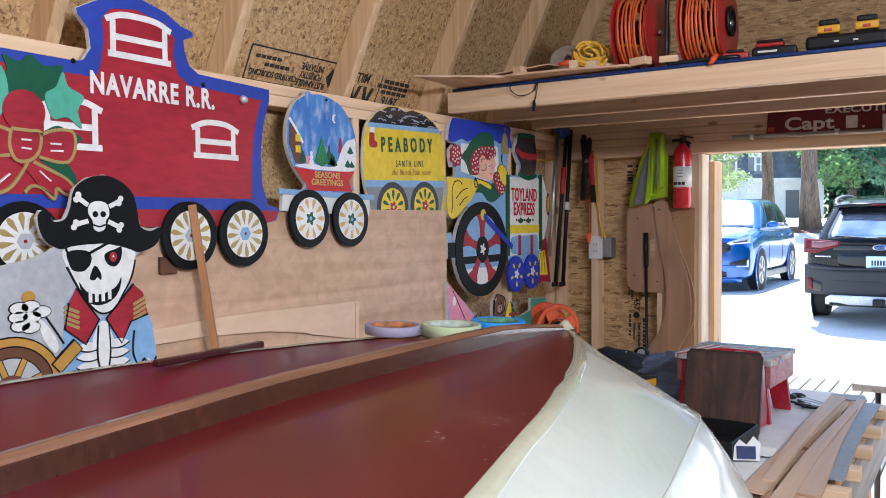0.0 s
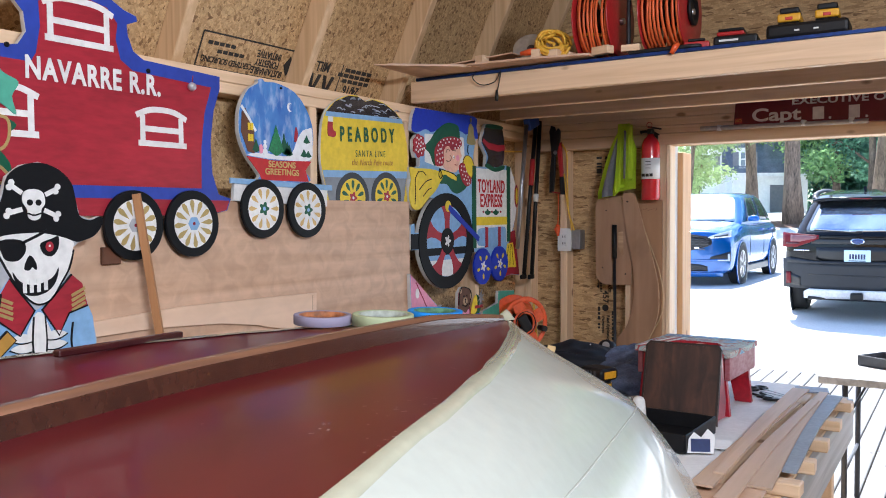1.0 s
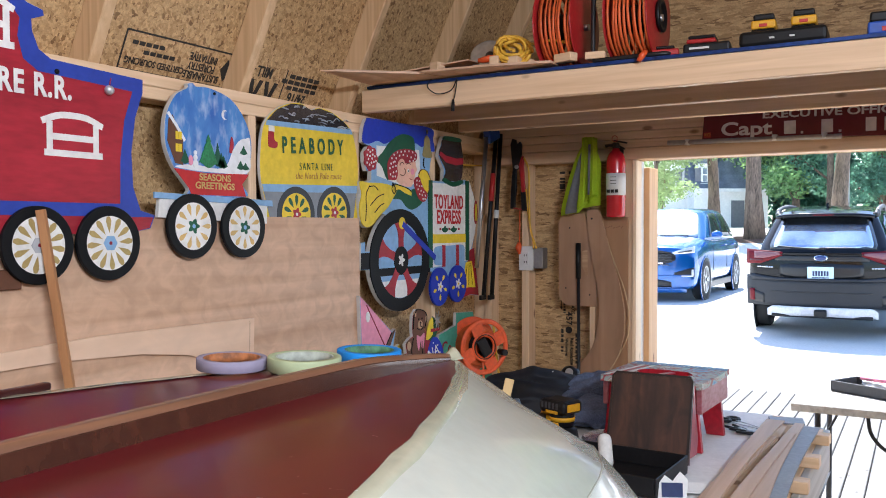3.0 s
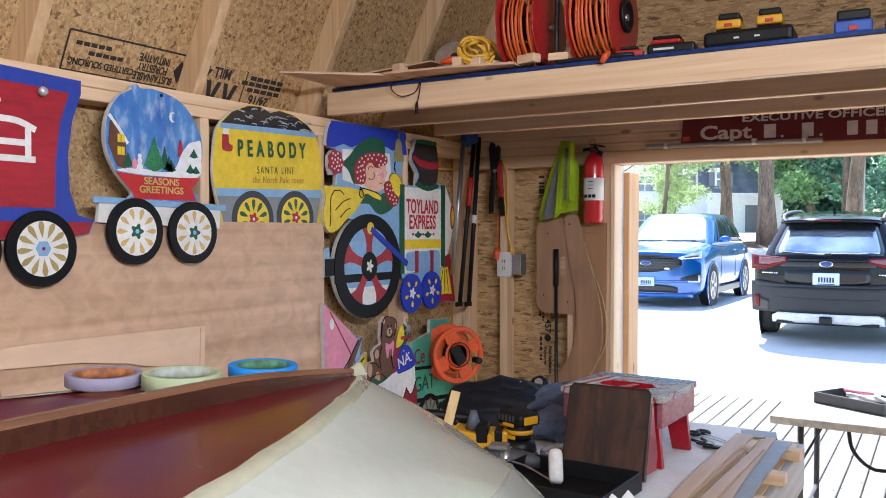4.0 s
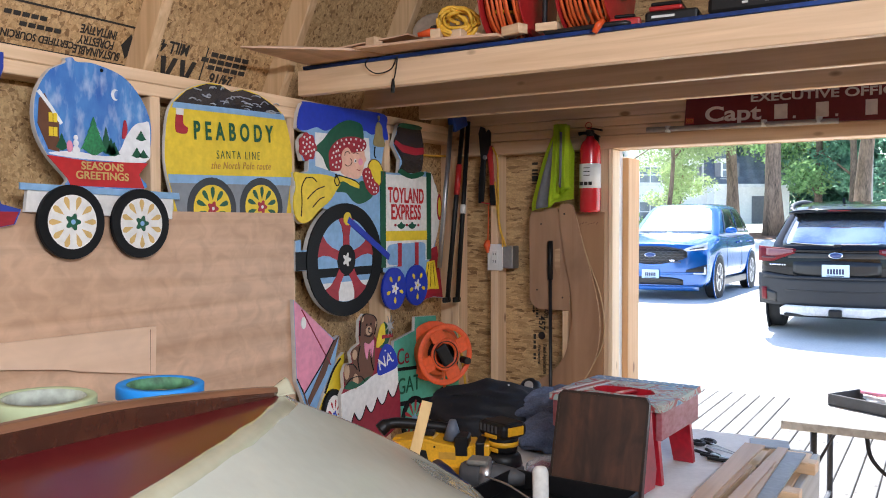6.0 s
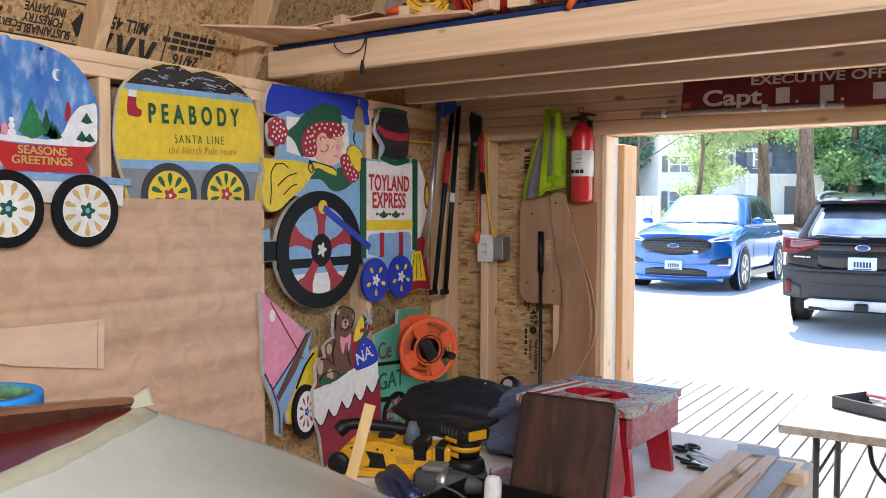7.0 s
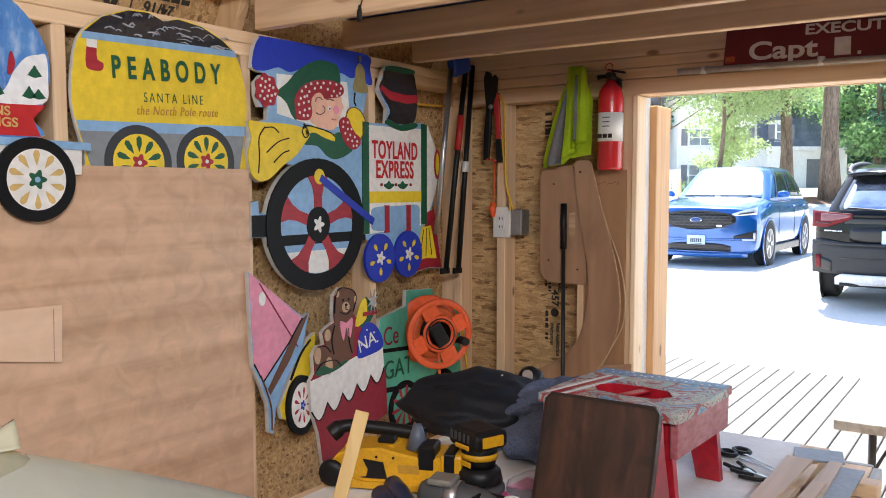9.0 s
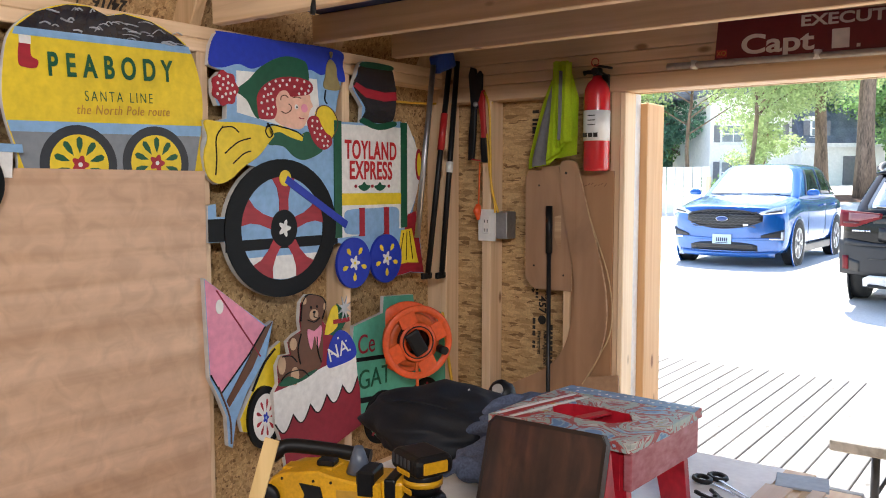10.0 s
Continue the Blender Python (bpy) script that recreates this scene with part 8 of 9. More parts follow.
class Car:
    """Rounded body, cabin with window panels laid on it, wheels and fascia panels that follow the nose and tail."""

    def __init__(self, name, label, at, paint_m, L, W, hw, zb, zt, bow, cabin, axles, r, arch_m):
        self.top = thing(name, label, "car", at=at)
        self.L, self.W, self.bow, self.cab = L, W, bow, cabin
        HW, ZB, ZT = table(hw), table(zb), table(zt)

        def body(a, b, c):
            y = L * (b + 1) / 2
            na, nc = pnorm(a, c, 7)
            x = na * HW(y) * (1 - .05 * max(0, -nc) ** 2 - .035 * max(0, nc) ** 3)
            z = ZB(y) + (ZT(y) - ZB(y)) * (nc + 1) / 2 + (.035 * (1 - na * na) if nc > .9 else 0)
            f, k = max(0, 1 - y / 1.1), max(0, 1 - (L - y) / 1.1)
            return (x, y + self.end(x, z, 0) * f * f - self.end(x, z, 1) * k * k, z)
        part("body", grid_box(body, 20, 60, 14), paint_m, self.top)
        part("cabin", grid_box(self.cabin, 16, 30, 10), paint_m, self.top, "painted roof and pillars")
        for s in (-1, 1):
            part("mirror", bumpy((s * (W / 2 + .07), cabin[0] + .42, cabin[4] + .16), (.11, .06, .075), 1, 3, .05), paint_m, self.top)
            for y in axles:
                M = Matrix.Translation((s * (W / 2 - .1), y, r)) @ pose(0, 0, 0, 0, 90 * s, 0)
                part("wheel_arch", lathe([(r - .02, .09), (r + .075, .09), (r + .075, .108), (r + .06, .112), (r - .02, .112)], 40, m=M, close=True), arch_m, self.top)
                # black ring stands in for the shaded gap round the tyre
                part("arch_shade_ring", lathe([(r - .06, .1), (r + .035, .1), (r + .035, .1145), (r - .06, .1145)], 40, m=M, close=True), BLACK_PL, self.top)
                car_wheel(self.top, s * (W / 2 - .085), y, r, s)

    def end(self, x, z, tail):
        w, lean, zc = self.bow[tail]
        return w * abs(x / (self.W / 2)) ** 2.6 + lean * ((z - zc) / .4) ** 2

    def cabin(self, a, b, c):
        yf0, yf1, yr0, yr1, z0, z1, w0, w1 = self.cab
        na, nc = pnorm(a, c, 8)
        t = (nc + 1) / 2
        y = (yf0 + (yf1 - yf0) * t) * (1 - b) / 2 + (yr0 + (yr1 - yr0) * t) * (1 + b) / 2
        y += .16 * na * na * max(0, -b) ** 3 - .12 * na * na * max(0, b) ** 3
        mid = (yf1 + yr1) / 2
        zz = z0 + (z1 - .05 * ((y - mid) / 1.2) ** 2 + .02 * (1 - na * na) - z0) * t
        narrow = 1 - .1 * max(0, b) ** 3 - .05 * max(0, -b) ** 3
        return (na * narrow * (w0 + (w1 - w0) * t ** 1.25), y, zz)

    def side_glass(self, s, b0, b1, c0, c1, nip=0.0):
        def f(u, v):
            b = b0 + (b1 - b0) * u
            c = c0 + (c1 - c0) * v * (1 - nip * u)
            x, y, z = self.cabin(s, b, c)
            return (x + s * .008, y, z)
        return part("side_window", patch(f, 8, 5), GLASS_D, self.top, "dark tinted side window")

    def end_glass(self, name, b, a1, c0, c1, m, label):
        def f(u, v):
            x, y, z = self.cabin(-a1 + 2 * a1 * u, b, c0 + (c1 - c0) * v)
            return (x, y + b * .012, z + .008)
        return part(name, patch(f, 16, 8), m, self.top, label)

    def panel(self, name, tail, x0, x1, lo, hi, m, off=.006, th=.02, parent=None, label="", nu=14, nv=3):
        """A piece on the nose (tail=0) or tail (1) between the heights lo(u) and hi(u)."""
        g = lambda q, u: q(u) if callable(q) else q

        def f(u, v):
            x = x0 + (x1 - x0) * u
            z = g(lo, u) + (g(hi, u) - g(lo, u)) * v
            e = self.end(x, z, tail)
            return (x, self.L - e + off if tail else e - off, z)
        return part(name, patch(f, nu, nv, th), m, parent or self.top, label)

    def number_plate(self, tail, z):
        y = self.L - self.end(0, z, 1) + .03 if tail else self.end(0, z, 0) - .03
        s = 1 if tail else -1
        p = part("number_plate", box(-.155, .155, y - .006, y + .006, z - .078, z + .078, .004), PLATE_M, self.top, "pale blue number plate")
        for k in range(6):
            part("plate_bar", box(-.095 + k * .033, -.072 + k * .033, y + s * .0055, y + s * .009, z - .04, z + .025), NAVY, p)
        part("plate_bar", box(-.1, .1, y + s * .0055, y + s * .009, z - .066, z - .055), NAVY, p)


GZ = ground_z(0, 16)
SUV = Car("blue_suv", "metallic blue sport utility car parked on the driveway", Matrix.Translation((-4.53, 15.42, GZ)), CAR_BLUE, 4.79, 1.93,
          ((0, .9), (.2, .945), (.6, .965), (4.2, .965), (4.79, .88)), ((0, .2), (.4, .17), (1, .22), (4.2, .24), (4.79, .34)),
          ((0, .95), (.12, .985), (.6, 1.06), (1.25, 1.15), (1.7, 1.14), (2.5, 1.12), (4, 1.15), (4.6, 1.12), (4.79, 1.02)),
          ((.3, .035, .68), (.2, .05, .7)), (1.15, 2.05, 4.7, 4.05, 1.05, 1.73, .895, .66), (.95, 3.8), .375, CAR_BLUE)
bl = SUV.top
for s in (-1, 1):
    SUV.side_glass(s, -.74, -.12, -.6, .74)
    SUV.side_glass(s, -.05, .44, -.58, .74)
    SUV.side_glass(s, .5, .8, -.5, .7, .5)
# pale base colour stands in for the sky glare on the glass
SCREEN_GLARE = mat("screen_glare", (.55, .6, .62), .03, vary=.05, bump=0, spec=1.0, coat=1.0)
SUV.end_glass("windscreen", -1, .86, -.62, .84, SCREEN_GLARE, "glossy windscreen with bright sky glare put into its pale colour")
for x in (-.35, .3):
    part("wiper", moved(box(-.27, .27, -.012, .012, 0, .014, .004), pose(x, 1.24, 1.185, 0, 0, 4)), BLACK_PL, bl)
gr = SUV.panel("grille", 0, -.62, .62, lambda u: .63 + .13 * abs(2 * u - 1) ** 2.2, lambda u: .935 - .09 * abs(2 * u - 1) ** 3, GRILLE, .01, .03, label="black mesh grille")
SUV.panel("grille_frame", 0, -.6, .6, lambda u: .925 - .08 * abs(2 * u - 1) ** 3, lambda u: .952 - .08 * abs(2 * u - 1) ** 3, GRILLE, .03, .02)
for k in range(6):
    zc = .665 + k * .046
    wd = .5 + .09 * math.sin(math.pi * (k + .5) / 6.5)
    SUV.panel("grille_bar", 0, -wd, wd, lambda u, zc=zc: zc + .008 * math.sin(u * 75 + k * 3.1), lambda u, zc=zc: zc + .014 + .008 * math.sin(u * 75 + k * 3.1), DK_GREY, .022, .01, gr, nu=60, nv=1)
part("emblem", lathe([(.01, 0), (.105, 0), (.1, .014), (.01, .016)], 28, m=Matrix.Translation((0, -.035, .795)) @ pose(0, 0, 0, 90, 0, 0) @ Matrix.Diagonal((1, .42, 1, 1))), CHROME, bl)
part("emblem_face", lathe([(.004, 0), (.088, 0), (.084, .004), (.004, .005)], 28, m=Matrix.Translation((0, -.0515, .795)) @ pose(0, 0, 0, 90, 0, 0) @ Matrix.Diagonal((1, .38, 1, 1))), mat("emblem_blue", (.03, .06, .2), .3), bl)
part("badge", box(.33, .42, -.0, .03, .685, .715, .003), CHROME, bl)
lg = SUV.panel("lower_grille", 0, -.55, .55, .27, lambda u: .41 - .05 * abs(2 * u - 1) ** 4, GRILLE, .012, .03, label="black lower air intake")
for k in range(3):
    SUV.panel("intake_bar", 0, -.5, .5, .295 + k * .036, .303 + k * .036, DK_GREY, .02, .01, lg, nu=16, nv=1)
SUV.panel("splitter", 0, -.8, .8, .17, lambda u: .235 + .03 * abs(2 * u - 1) ** 2, CAR_BLUE, .045, .05, label="blue lower bumper lip")
SUV.panel("bumper_shelf", 0, -.86, .86, lambda u: .44 + .02 * abs(2 * u - 1), lambda u: .475 + .025 * abs(2 * u - 1), CAR_BLUE, .025, .03)
for s in (-1, 1):
    hl = SUV.panel("headlight", 0, s * .56, s * .925, lambda u: .86 + .035 * u, lambda u: .895 + .12 * u ** .8, LAMP_W, .02, .03, nu=8, label="clear headlamp")
    SUV.panel("lamp_core", 0, s * .66, s * .88, lambda u: .885 + .03 * u, lambda u: .905 + .04 * u, DK_GREY, .03, .01, hl, nu=6)
    fr = SUV.panel("fog_recess", 0, s * .6, s * .92, lambda u: .5 - .05 * u, lambda u: .53 + .1 * u, GRILLE, .014, .02, nu=8, label="black fog lamp recess")
    SUV.panel("day_lamp", 0, s * .72, s * .905, lambda u: .462 - .005 * u, lambda u: .484, LAMP_W, .03, .012, fr, nu=6)
    SUV.panel("day_lamp", 0, s * .88, s * .91, .484, .59, LAMP_W, .03, .012, fr, nu=2)
    part("sill_trim", box(s * .925, s * .962, 1.42, 3.32, .2, .33, .012, 2), GRILLE, bl)
    for y in (2.6, 3.5):
        part("door_handle", box(s * .95, s * .985, y, y + .2, .985, 1.015, .01, 2), CAR_BLUE, bl)
    for y in (1.62, 2.86):
        part("door_seam", tube([(s * .968, y + .03, .34), (s * .9675, y, .7), (s * .955, y + .02, 1.03)], .004, 5), GRILLE, bl)
    part("rear_seam", tube([(s * .968, 3.5, .5), (s * .9675, 3.75, .82), (s * .955, 3.82, 1.05)], .004, 5), GRILLE, bl)
SUV.number_plate(0, .46)

WAG = Car("black_wagon", "black station wagon with grey bumper parked rear to the shed", Matrix.Translation((-1.175, 16.97, GZ + .025)) @ pose(0, 0, 0, -1.5, 0, 180), CAR_BLACK, 4.87, 1.87,
          ((0, .84), (.3, .91), (.8, .93), (4.3, .93), (4.87, .9)), ((0, .26), (.6, .24), (4.3, .27), (4.87, .33)),
          ((0, .86), (.5, .98), (1.2, 1.06), (2.6, 1.03), (4.2, 1.06), (4.7, 1.07), (4.87, 1.04)),
          ((.3, .05, .6), (.22, .05, .72)), (1.1, 2.0, 4.88, 4.3, .99, 1.6, .87, .63), (.95, 3.72), .365, BUMPER_G)
bk = WAG.top
for s in (-1, 1):
    WAG.side_glass(s, -.74, -.12, -.55, .74)
    WAG.side_glass(s, -.05, .42, -.55, .74)
    WAG.side_glass(s, .48, .86, -.5, .72, .3)
# mottled white and blue paints the sky and cloud reflection onto the pane
REAR_SKY = mat("rear_painted_sky", (.78, .81, .86), .04, .75, vary=.3, scale=1.6, fine=3, bump=0, coat=1.0, dark=(.22, .3, .5))
WAG.end_glass("rear_window", 1, .86, -.78, .84, GLASS_D, "dark rear window with black upper band")
WAG.end_glass("glass_reflection", 1, .8, -.7, .36, REAR_SKY, "glossy lower rear window, sky and cloud reflection put into its colour").location.z = .004
part("spoiler", patch(lambda u, v: (-.6 + 1.2 * u, 4.3 + .3 * v - .1 * (2 * u - 1) ** 2, 1.575 - .06 * v - .03 * (2 * u - 1) ** 4), 14, 4, .035), CAR_BLACK, bk, "roof spoiler")
part("brake_lamp", box(-.13, .13, 4.585, 4.605, 1.495, 1.508, .002), LAMP_R, bk)
part("wiper", moved(box(-.27, .27, -.012, .012, 0, .02, .006), pose(.25, 4.895, 1.075, -20, -4, 0)), BLACK_PL, bk)
part("wiper_pivot", moved(box(-.04, .04, -.02, .02, 0, .035, .008), pose(-.02, 4.9, 1.06, 0, 0, 0)), BLACK_PL, bk)
WAG.panel("garnish", 1, -.56, .56, lambda u: .915, lambda u: .99, GRILLE, .012, .02, label="gloss black garnish under the window")
WAG.panel("plate_recess", 1, -.5, .5, lambda u: .66 + .12 * max(0, abs(2 * u - 1) - .55), lambda u: .89 - .02 * abs(2 * u - 1), GRILLE, .008, .015, label="recess round the number plate", nu=20)
WAG.panel("bumper", 1, -.935, .935, lambda u: .31, lambda u: .67 + .11 * max(0, abs(2 * u - 1) - .6), BUMPER_G, .035, .05, label="dark grey plastic bumper", nu=24, nv=6)
WAG.panel("bumper_ledge", 1, -.88, .88, lambda u: .655, lambda u: .69 + .1 * max(0, abs(2 * u - 1) - .62), BUMPER_G, .05, .04, nu=24, nv=1)
WAG.panel("bumper_crease", 1, -.6, .6, .5, .515, GRILLE, .038, .01, nu=16, nv=1)
WAG.panel("skid_strip", 1, -.66, .66, lambda u: .2 - .02 * abs(2 * u - 1), lambda u: .31 - .04 * max(0, abs(2 * u - 1) - .9) * 10, mat("silver_plastic", (.6, .6, .62), .45), .06, .04, label="silver skid strip", nu=20)
part("tow_cover", box(-.075, .075, 4.86, 4.95, .19, .29, .02, 2), BLACK_PL, bk)
part("tow_bar", cyl((-.6, 4.8, .19), (.6, 4.8, .19), .022, seg=10), BLACK_PL, bk)
for s in (-1, 1):
    part("tow_arm", cyl((s * .58, 4.8, .19), (s * .5, 4.45, .3), .018, seg=8), BLACK_PL, bk)
WAG.number_plate(1, .765)
part("emblem", lathe([(.01, 0), (.085, 0), (.08, .012), (.01, .014)], 24, m=Matrix.Translation((0, 4.875, .955)) @ pose(0, 0, 0, -90, 0, 0) @ Matrix.Diagonal((1, .5, 1, 1))), CHROME, bk)
part("emblem_face", lathe([(.004, 0), (.068, 0), (.064, .004), (.004, .005)], 24, m=Matrix.Translation((0, 4.8885, .955)) @ pose(0, 0, 0, -90, 0, 0) @ Matrix.Diagonal((1, .46, 1, 1))), mat("emblem_navy", (.03, .05, .16), .3), bk)
PINKLENS = mat("lamp_pink", (.2, .09, .1), .3, spec=.3)
for s in (-1, 1):
    tl = WAG.panel("tail_light", 1, s * .47, s * .945, lambda u: .98 - .115 * min(1, u * 1.6), lambda u: 1.03 + .03 * u, LAMP_R, .02, .03, label="red tail lamp", nu=12)
    WAG.panel("lens", 1, s * .5, s * .84, lambda u: .99 - .05 * min(1, u * 1.6), lambda u: 1.015 + .015 * u, PINKLENS, .028, .01, tl, nu=8)
    WAG.panel("lamp_band", 1, s * .72, s * .9, .905, .925, mat("lamp_dark", (.06, .003, .006), .3), .028, .01, tl, nu=6, nv=1)
    WAG.panel("reflector_pocket", 1, s * .7, s * .9, lambda u: .34 + .03 * u, lambda u: .47 + .06 * u, GRILLE, .04, .01, nu=6)
    WAG.panel("reflector", 1, s * .83, s * .895, .37, .53, LAMP_R, .05, .015, nu=3)
    for k in range(7):
        WAG.panel("letter_bar", 1, s * .69 - .1 + k * .03, s * .69 - .078 + k * .03, .815, .835, CHROME, .012, .006, nu=1, nv=1)
    part("roof_rail", tube(spline([(s * .6, 2.0, 1.5), (s * .62, 2.15, 1.575), (s * .63, 3.0, 1.61), (s * .62, 4.0, 1.575), (s * .6, 4.25, 1.5)], 6, False), .028, 8), DK_GREY, bk)
    part("rail_foot", box(s * .6, s * .645, 3.9, 4.2, 1.48, 1.575, .02, 2), DK_GREY, bk)
part("antenna_fin", plate([(0, 0), (.16, 0), (.12, .06)], .03, m=Matrix(((0, 0, 1, -.015), (1, 0, 0, 3.9), (0, 1, 0, 1.6), (0, 0, 0, 1)))), CAR_BLACK, bk)

# the wagon rides high over its wheels
for ob in bk.children:
    if not ob.name.startswith(("wheel", "arch")):
        ob.location.z += .1

# trees
BARK = mat("bark", (.2, .14, .1), .9, vary=.4, scale=3, fine=18, bump=.9, stretch=(2, 2, .35))
LEAF = [mat("leaf_green", (.26, .42, .17), .6, vary=.3, scale=.6, fine=2), mat("leaf_dark", (.18, .36, .24), .6, vary=.35, scale=.5, fine=2), mat("leaf_pale", (.38, .49, .22), .6, vary=.25, scale=.6, fine=2)]
for _m in LEAF:
    _nt = _m.node_tree
    _p = _nt.nodes["Principled BSDF"]
    _tr, _mx = _nt.nodes.new("ShaderNodeBsdfTranslucent"), _nt.nodes.new("ShaderNodeMixShader")
    _mx.inputs[0].default_value = 0.6
    _nt.links.new(_p.inputs["Base Color"].links[0].from_socket, _tr.inputs["Color"])
    _nt.links.new(_p.outputs[0], _mx.inputs[1]); _nt.links.new(_tr.outputs[0], _mx.inputs[2])
    _nt.links.new(_mx.outputs[0], _nt.nodes["Material Output"].inputs["Surface"])
def leaves(clumps, size, seed, per):
    rg = np.random.RandomState(seed)
    V, F = [], []
    for (cx, cy, cz, r) in clumps:
        n = int(per * r * r)
        d = rg.normal(size=(n, 3)); d /= np.linalg.norm(d, axis=1)[:, None]
        rad = r * rg.uniform(.35, 1.0, n) ** .6 * (1 + .25 * np.sin(d[:, 0] * 5 + cx) * np.cos(d[:, 1] * 4 + cz))
        c = np.array((cx, cy, cz)) + d * rad[:, None] * np.array((1, 1, .8))
        u = rg.normal(size=(n, 3)); u /= np.linalg.norm(u, axis=1)[:, None]
        w = np.cross(u, rg.normal(size=(n, 3))); w /= np.linalg.norm(w, axis=1)[:, None]
        s = size * rg.uniform(.6, 1.3, n)[:, None]
        q = np.stack([c - u * s, c + w * s * .55, c + u * s, c - w * s * .55], 1).reshape(-1, 3)
        k = len(V)
        V.extend(q.tolist())
        F.extend([[k + 4 * i, k + 4 * i + 1, k + 4 * i + 2, k + 4 * i + 3] for i in range(n)])
    return V, F
def tree(x, y, h, r, seed, leafmat, crown, label, lean=0.0, forks=6, size=.12, per=160, name="tree"):
    """Tapered trunk with limbs and a crown of clumps; crown: (low, high, spread)."""
    z0 = ground_z(x, y) - .05
    rg = random.Random(seed)
    t = thing(name, label, "tree", "garden trees" if name == "tree" else "", at=(x, y, z0))
    pts = [(lean * (k / 8) ** 1.5 + .06 * math.sin(k * 1.3 + seed), .05 * math.cos(k * 1.1 + seed), h * k / 8) for k in range(9)]
    bm = tube(pts, [r * (1.35 if k == 0 else 1 - .09 * k) for k in range(9)], 12)
    clumps = []
    lo, hi, sp_ = crown
    for f in range(forks):
        q = (f + .5) / forks
        zb = lo + (hi - lo) * q * .8
        a = rg.uniform(0, 6.28) + f * 2.4
        ln = sp_ * rg.uniform(.6, 1.0) * (1.1 - .5 * q)
        base = Vector((lean * (zb / h) ** 1.5, 0, min(zb, h * .95)))
        tip = base + Vector((math.cos(a) * ln, math.sin(a) * ln, ln * .35))
        tube([base, base.lerp(tip, .5) + Vector((0, 0, .15 * ln)), tip], [r * .38 * (1 - .5 * q), r * .22, r * .06], 7, bm)
        for j in range(5):
            p = base.lerp(tip, .45 + .16 * j) + Vector((rg.uniform(-.5, .5), rg.uniform(-.5, .5), rg.uniform(-.2, .6))) * sp_ * .22
            clumps.append((p.x, p.y, p.z, sp_ * rg.uniform(.18, .32)))
    part("trunk", bm, BARK, t)
    V, F = leaves(clumps, size, seed, per)
    me = bpy.data.meshes.new("crown"); me.from_pydata(V, [], F); me.materials.append(leafmat)
    ob = new("crown", me); ob.parent = t
    return t
tree(-7.55, 35.6, 14, .24, 1, LEAF[2], (7.5, 14, 3.5), "tall straight-trunked tree with light green crown")
tree(-5.4, 32.2, 14, .3, 2, LEAF[2], (8, 14, 3.5), "tall tree with thick brown trunk beside driveway", .5)
tree(-3.05, 38.4, 12, .34, 3, LEAF[0], (6.5, 12, 3.5), "large tree with forked grey trunk", .9)
tree(-9.3, 33.0, 7.5, .1, 4, LEAF[2], (2.6, 6.5, 4.4), "young maple with pale green leaves", .3, 12, .075, 330)
tree(-13.2, 37.0, 7.5, .1, 14, LEAF[2], (2.4, 6.5, 4.0), "young maple with pale green leaves", .2, 10, .08, 260)
tree(-10.8, 40.0, 5.2, .07, 9, LEAF[2], (.8, 3.2, 1.9), "small pale green tree before the house", .1, 9, .07, 420)
tree(-1.0, 33.0, 9, .12, 5, LEAF[0], (5.0, 9, 3.0), "young green tree behind the parked cars", .2, 9, .09, 240)
solo("utility_pole", cyl((-3.3, 45.2, .5), (-3.3, 45.2, 10), .12), mat("pole_grey", (.4, .38, .36), .8), "grey timber utility pole among the trees", "pole")
# woods
rg = random.Random(11)
for k in range(26):
    x = -44 + k * 2.1 + rg.uniform(-.6, .6)
    if -17.5 < x < -7.2:
        yy = 66 + rg.uniform(-2, 4)
    else:
        yy = rg.uniform(50, 62)
    tree(x, yy, rg.uniform(12, 16), rg.uniform(.18, .3), 100 + k, LEAF[1] if k % 3 else LEAF[0], (1.0, 15, 4.2), "tall woodland tree with dense dark green foliage", rg.uniform(-.5, .5), 10, .13, 200, "woodland_tree")
V, F = [], []
cl_ = [(x, 69 + 2 * math.sin(x), z, 4.5) for x in range(-60, 30, 5) for z in (3, 9, 15)]
V, F = leaves(cl_, .3, 77, 110)
me = bpy.data.meshes.new("far_foliage"); me.from_pydata(V, [], F); me.materials.append(LEAF[1])
tagged(new("far_foliage", me), "dense dark green woodland foliage far behind the house", "foliage", kind="stuff")
# shrubs and mulch at the far side of the drive
V, F = leaves([(-14 + i * 1.1, 31.5 + .5 * math.sin(i), 1.2, .7) for i in range(5)] + [(-2 + i * 1.2, 36 + .4 * math.cos(i), 1.6, .9) for i in range(8)], .08, 5, 500)
me = bpy.data.meshes.new("shrubs"); me.from_pydata(V, [], F); me.materials.append(LEAF[0])
tagged(new("shrubs", me), "low green shrubs along the driveway edge", "shrubs", kind="stuff")
MULCH = mat("mulch", (.16, .08, .05), .95, vary=.4, scale=6, fine=60, bump=.8)
bm = bmesh.new()
cv = bm.verts.new((-5.2, 33, ground_z(0, 33) + .12))
rv = [bm.verts.new((-5.2 + 3.2 * math.cos(i * .3), 33 + 2.2 * math.sin(i * .3), ground_z(0, 33 + 2.2 * math.sin(i * .3)) + .01)) for i in range(21)]
for i in range(20):
    bm.faces.new((cv, rv[i], rv[i + 1]))
bm.faces.new((cv, rv[20], rv[0]))
solo("mulch_bed", bm, MULCH, "reddish mulch bed round the tree trunk", "mulch")
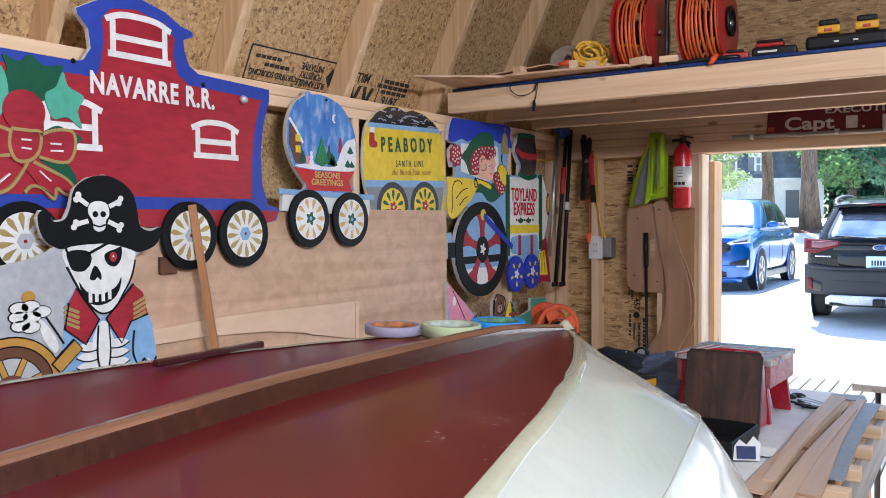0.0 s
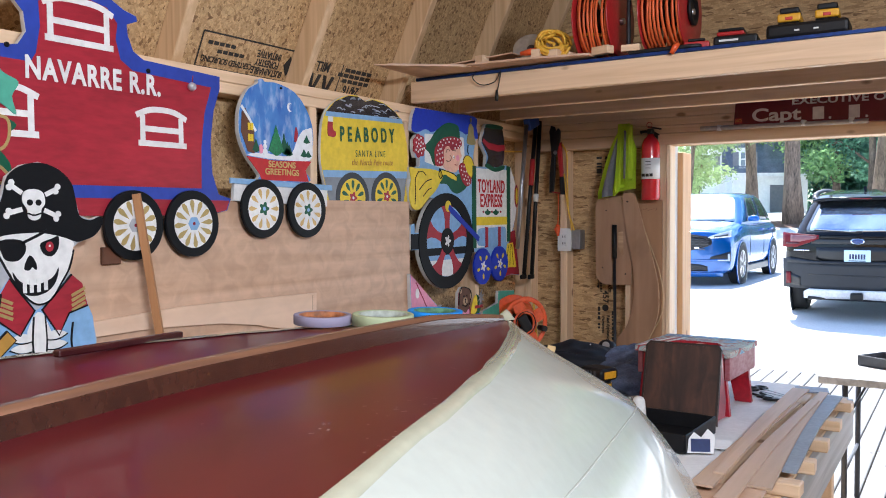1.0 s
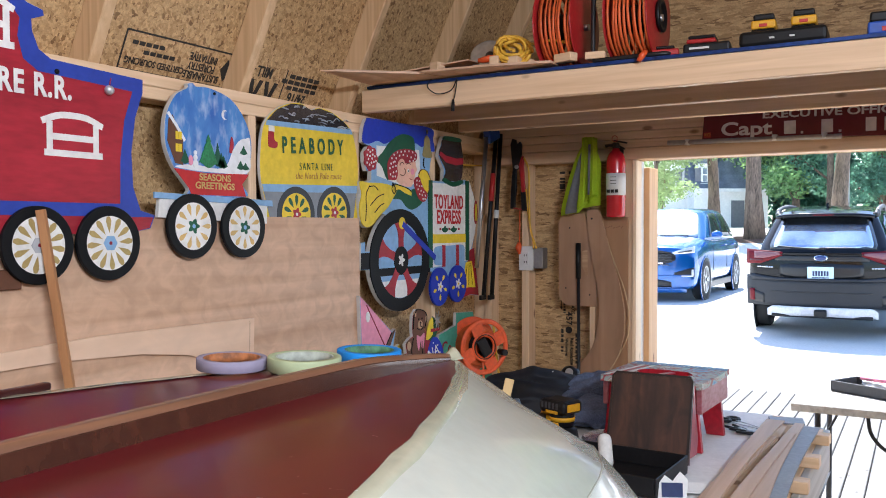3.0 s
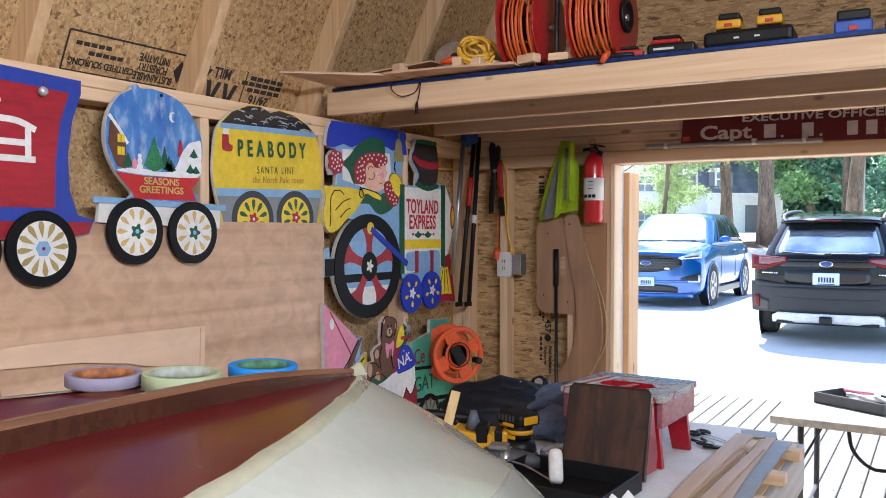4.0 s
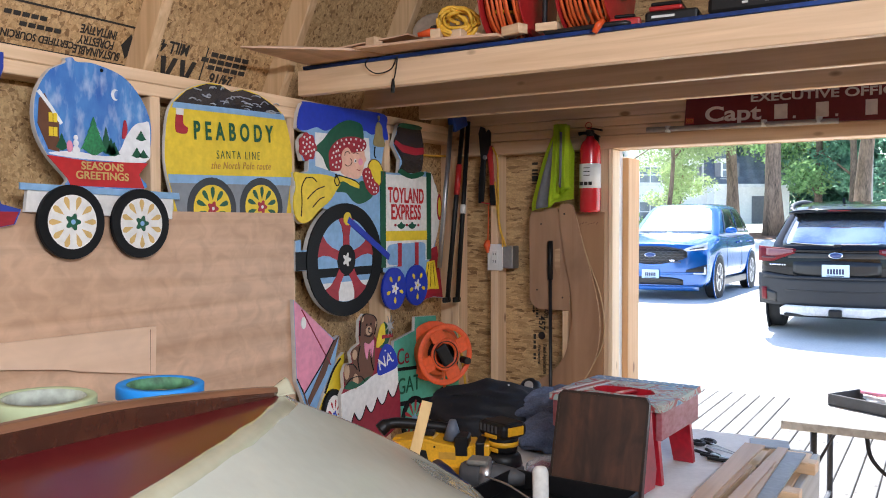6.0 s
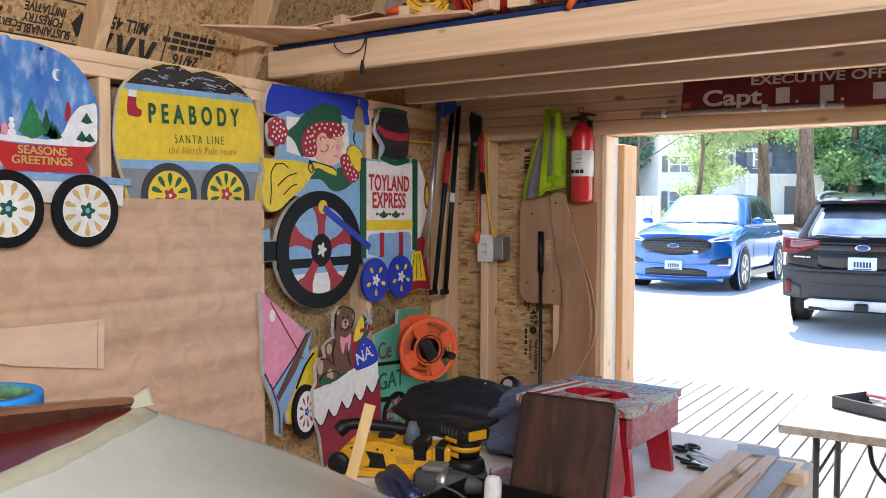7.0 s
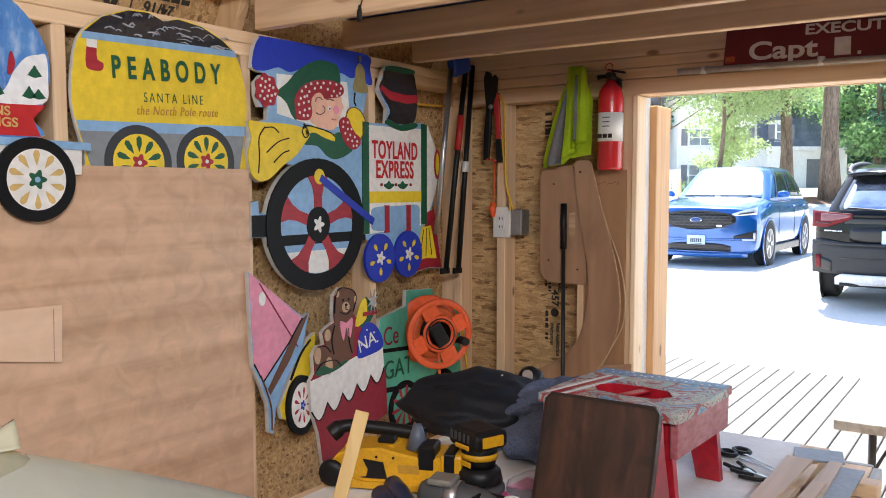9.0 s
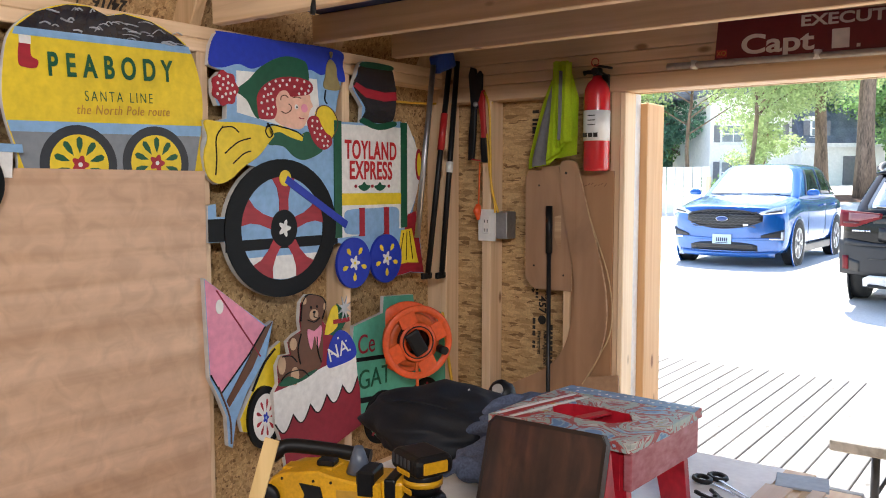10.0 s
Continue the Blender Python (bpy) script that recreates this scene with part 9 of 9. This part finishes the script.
# fence
fn = thing("fence", "white board fence along the drive", "fence")
FWH = paint("fence_white", (.75, .74, .7), .7)
for k in range(16):
    part("fence_board", box(-13.2 + k * .28, -12.95 + k * .28, 27.0, 27.03, ground_z(0, 27), 2.05, .004), FWH, fn)
part("fence_post", box(-8.86, -8.74, 26.95, 27.1, ground_z(0, 27), 1.75, .008), PINE_Z, fn, "tan timber gate post")
# house
SIDING = mat("house_siding", (.86, .84, .8), .7, vary=.05, scale=2, fine=8)
ROOFM = mat("slate_roof", (.13, .15, .2), .7, vary=.2, scale=2, fine=12, bump=.5)
hs = thing("house", "cream two-storey house with dark blue-grey roof and dormer", "house", at=Matrix.Translation((-13, 51.5, 1.4)) @ pose(0, 0, 0, 0, 0, 36))
TRIM = paint("house_trim", (.8, .8, .78))
part("wall", box(-4.2, .6, 0, 8, 0, 5.2), SIDING, hs)
part("wall", box(.6, 5.2, -1.0, 7, 0, 2.35), SIDING, hs, "garage wing")
bm = shell([(-.4, [(4.8, 5.2), (.05, 7.6)]), (8.4, [(4.8, 5.2), (.05, 7.6)])])
part("roof", moved(bm, Matrix.Translation((-.6 - 1.2, 0, 0))), ROOFM, hs)
bm = bmesh.new()
vs = [bm.verts.new(p) for p in ((.4, -1.3, 2.35), (5.5, -1.3, 2.35), (5.5, .6, 5.4), (.4, .6, 5.4), (.4, 7.3, 2.35), (5.5, 7.3, 2.35))]
for f in ((0, 1, 2, 3), (3, 2, 5, 4), (0, 3, 4), (1, 5, 2), (0, 4, 5, 1)):
    bm.faces.new([vs[i] for i in f])
part("roof", bm, ROOFM, hs, "steep slate blue garage roof")
part("fascia", box(.4, 5.5, -1.34, -1.28, 2.2, 2.4), TRIM, hs)
PANE_M = mat("house_pane", (.16, .2, .25), .08, vary=.3, scale=1.5, bump=0, coat=.6)
def house_window(u, v, w, h, y, panes=2):
    wd = part("window", box(u - w / 2 - .08, u + w / 2 + .08, y - .06, y - .001, v - .08, v + h + .08, .01), TRIM, hs)
    for i in range(panes):
        for j in range(2):
            part("pane", box(u - w / 2 + i * w / panes + .03, u - w / 2 + (i + 1) * w / panes - .03, y - .07, y - .055, v + j * h / 2 + .03, v + (j + 1) * h / 2 - .03), PANE_M, wd)
    part("sill", box(u - w / 2 - .15, u + w / 2 + .15, y - .14, y - .061, v - .16, v - .081), TRIM, wd)
    for s in (-1, 1):
        part("shutter", box(u + s * (w / 2 + .27) - .17, u + s * (w / 2 + .27) + .17, y - .05, y - .001, v, v + h), mat("shutter", (.2, .2, .22), .6), hs)
house_window(-2.9, 2.5, 1.3, .95, 0)
house_window(-2.9, .2, 1.3, 1.2, 0)
house_window(-.6, 2.6, .8, .95, 0)
dm = part("dormer", box(.9, 1.9, -.95, 1.0, 2.55, 3.9), SIDING, hs)
part("dormer_roof", moved(shell([(-1.1, [(.7, 3.9), (.03, 4.5)]), (1.2, [(.7, 3.9), (.03, 4.5)])]), Matrix.Translation((1.4, 0, 0))), ROOFM, hs)
house_window(1.4, 2.8, .6, .85, -.95)
# dark grey slab stands in for the shaded garage opening
part("garage_opening", box(2.9, 3.7, -1.06, -1.001, .1, 1.7), mat("garage_shade", (.16, .16, .17), .6), hs)
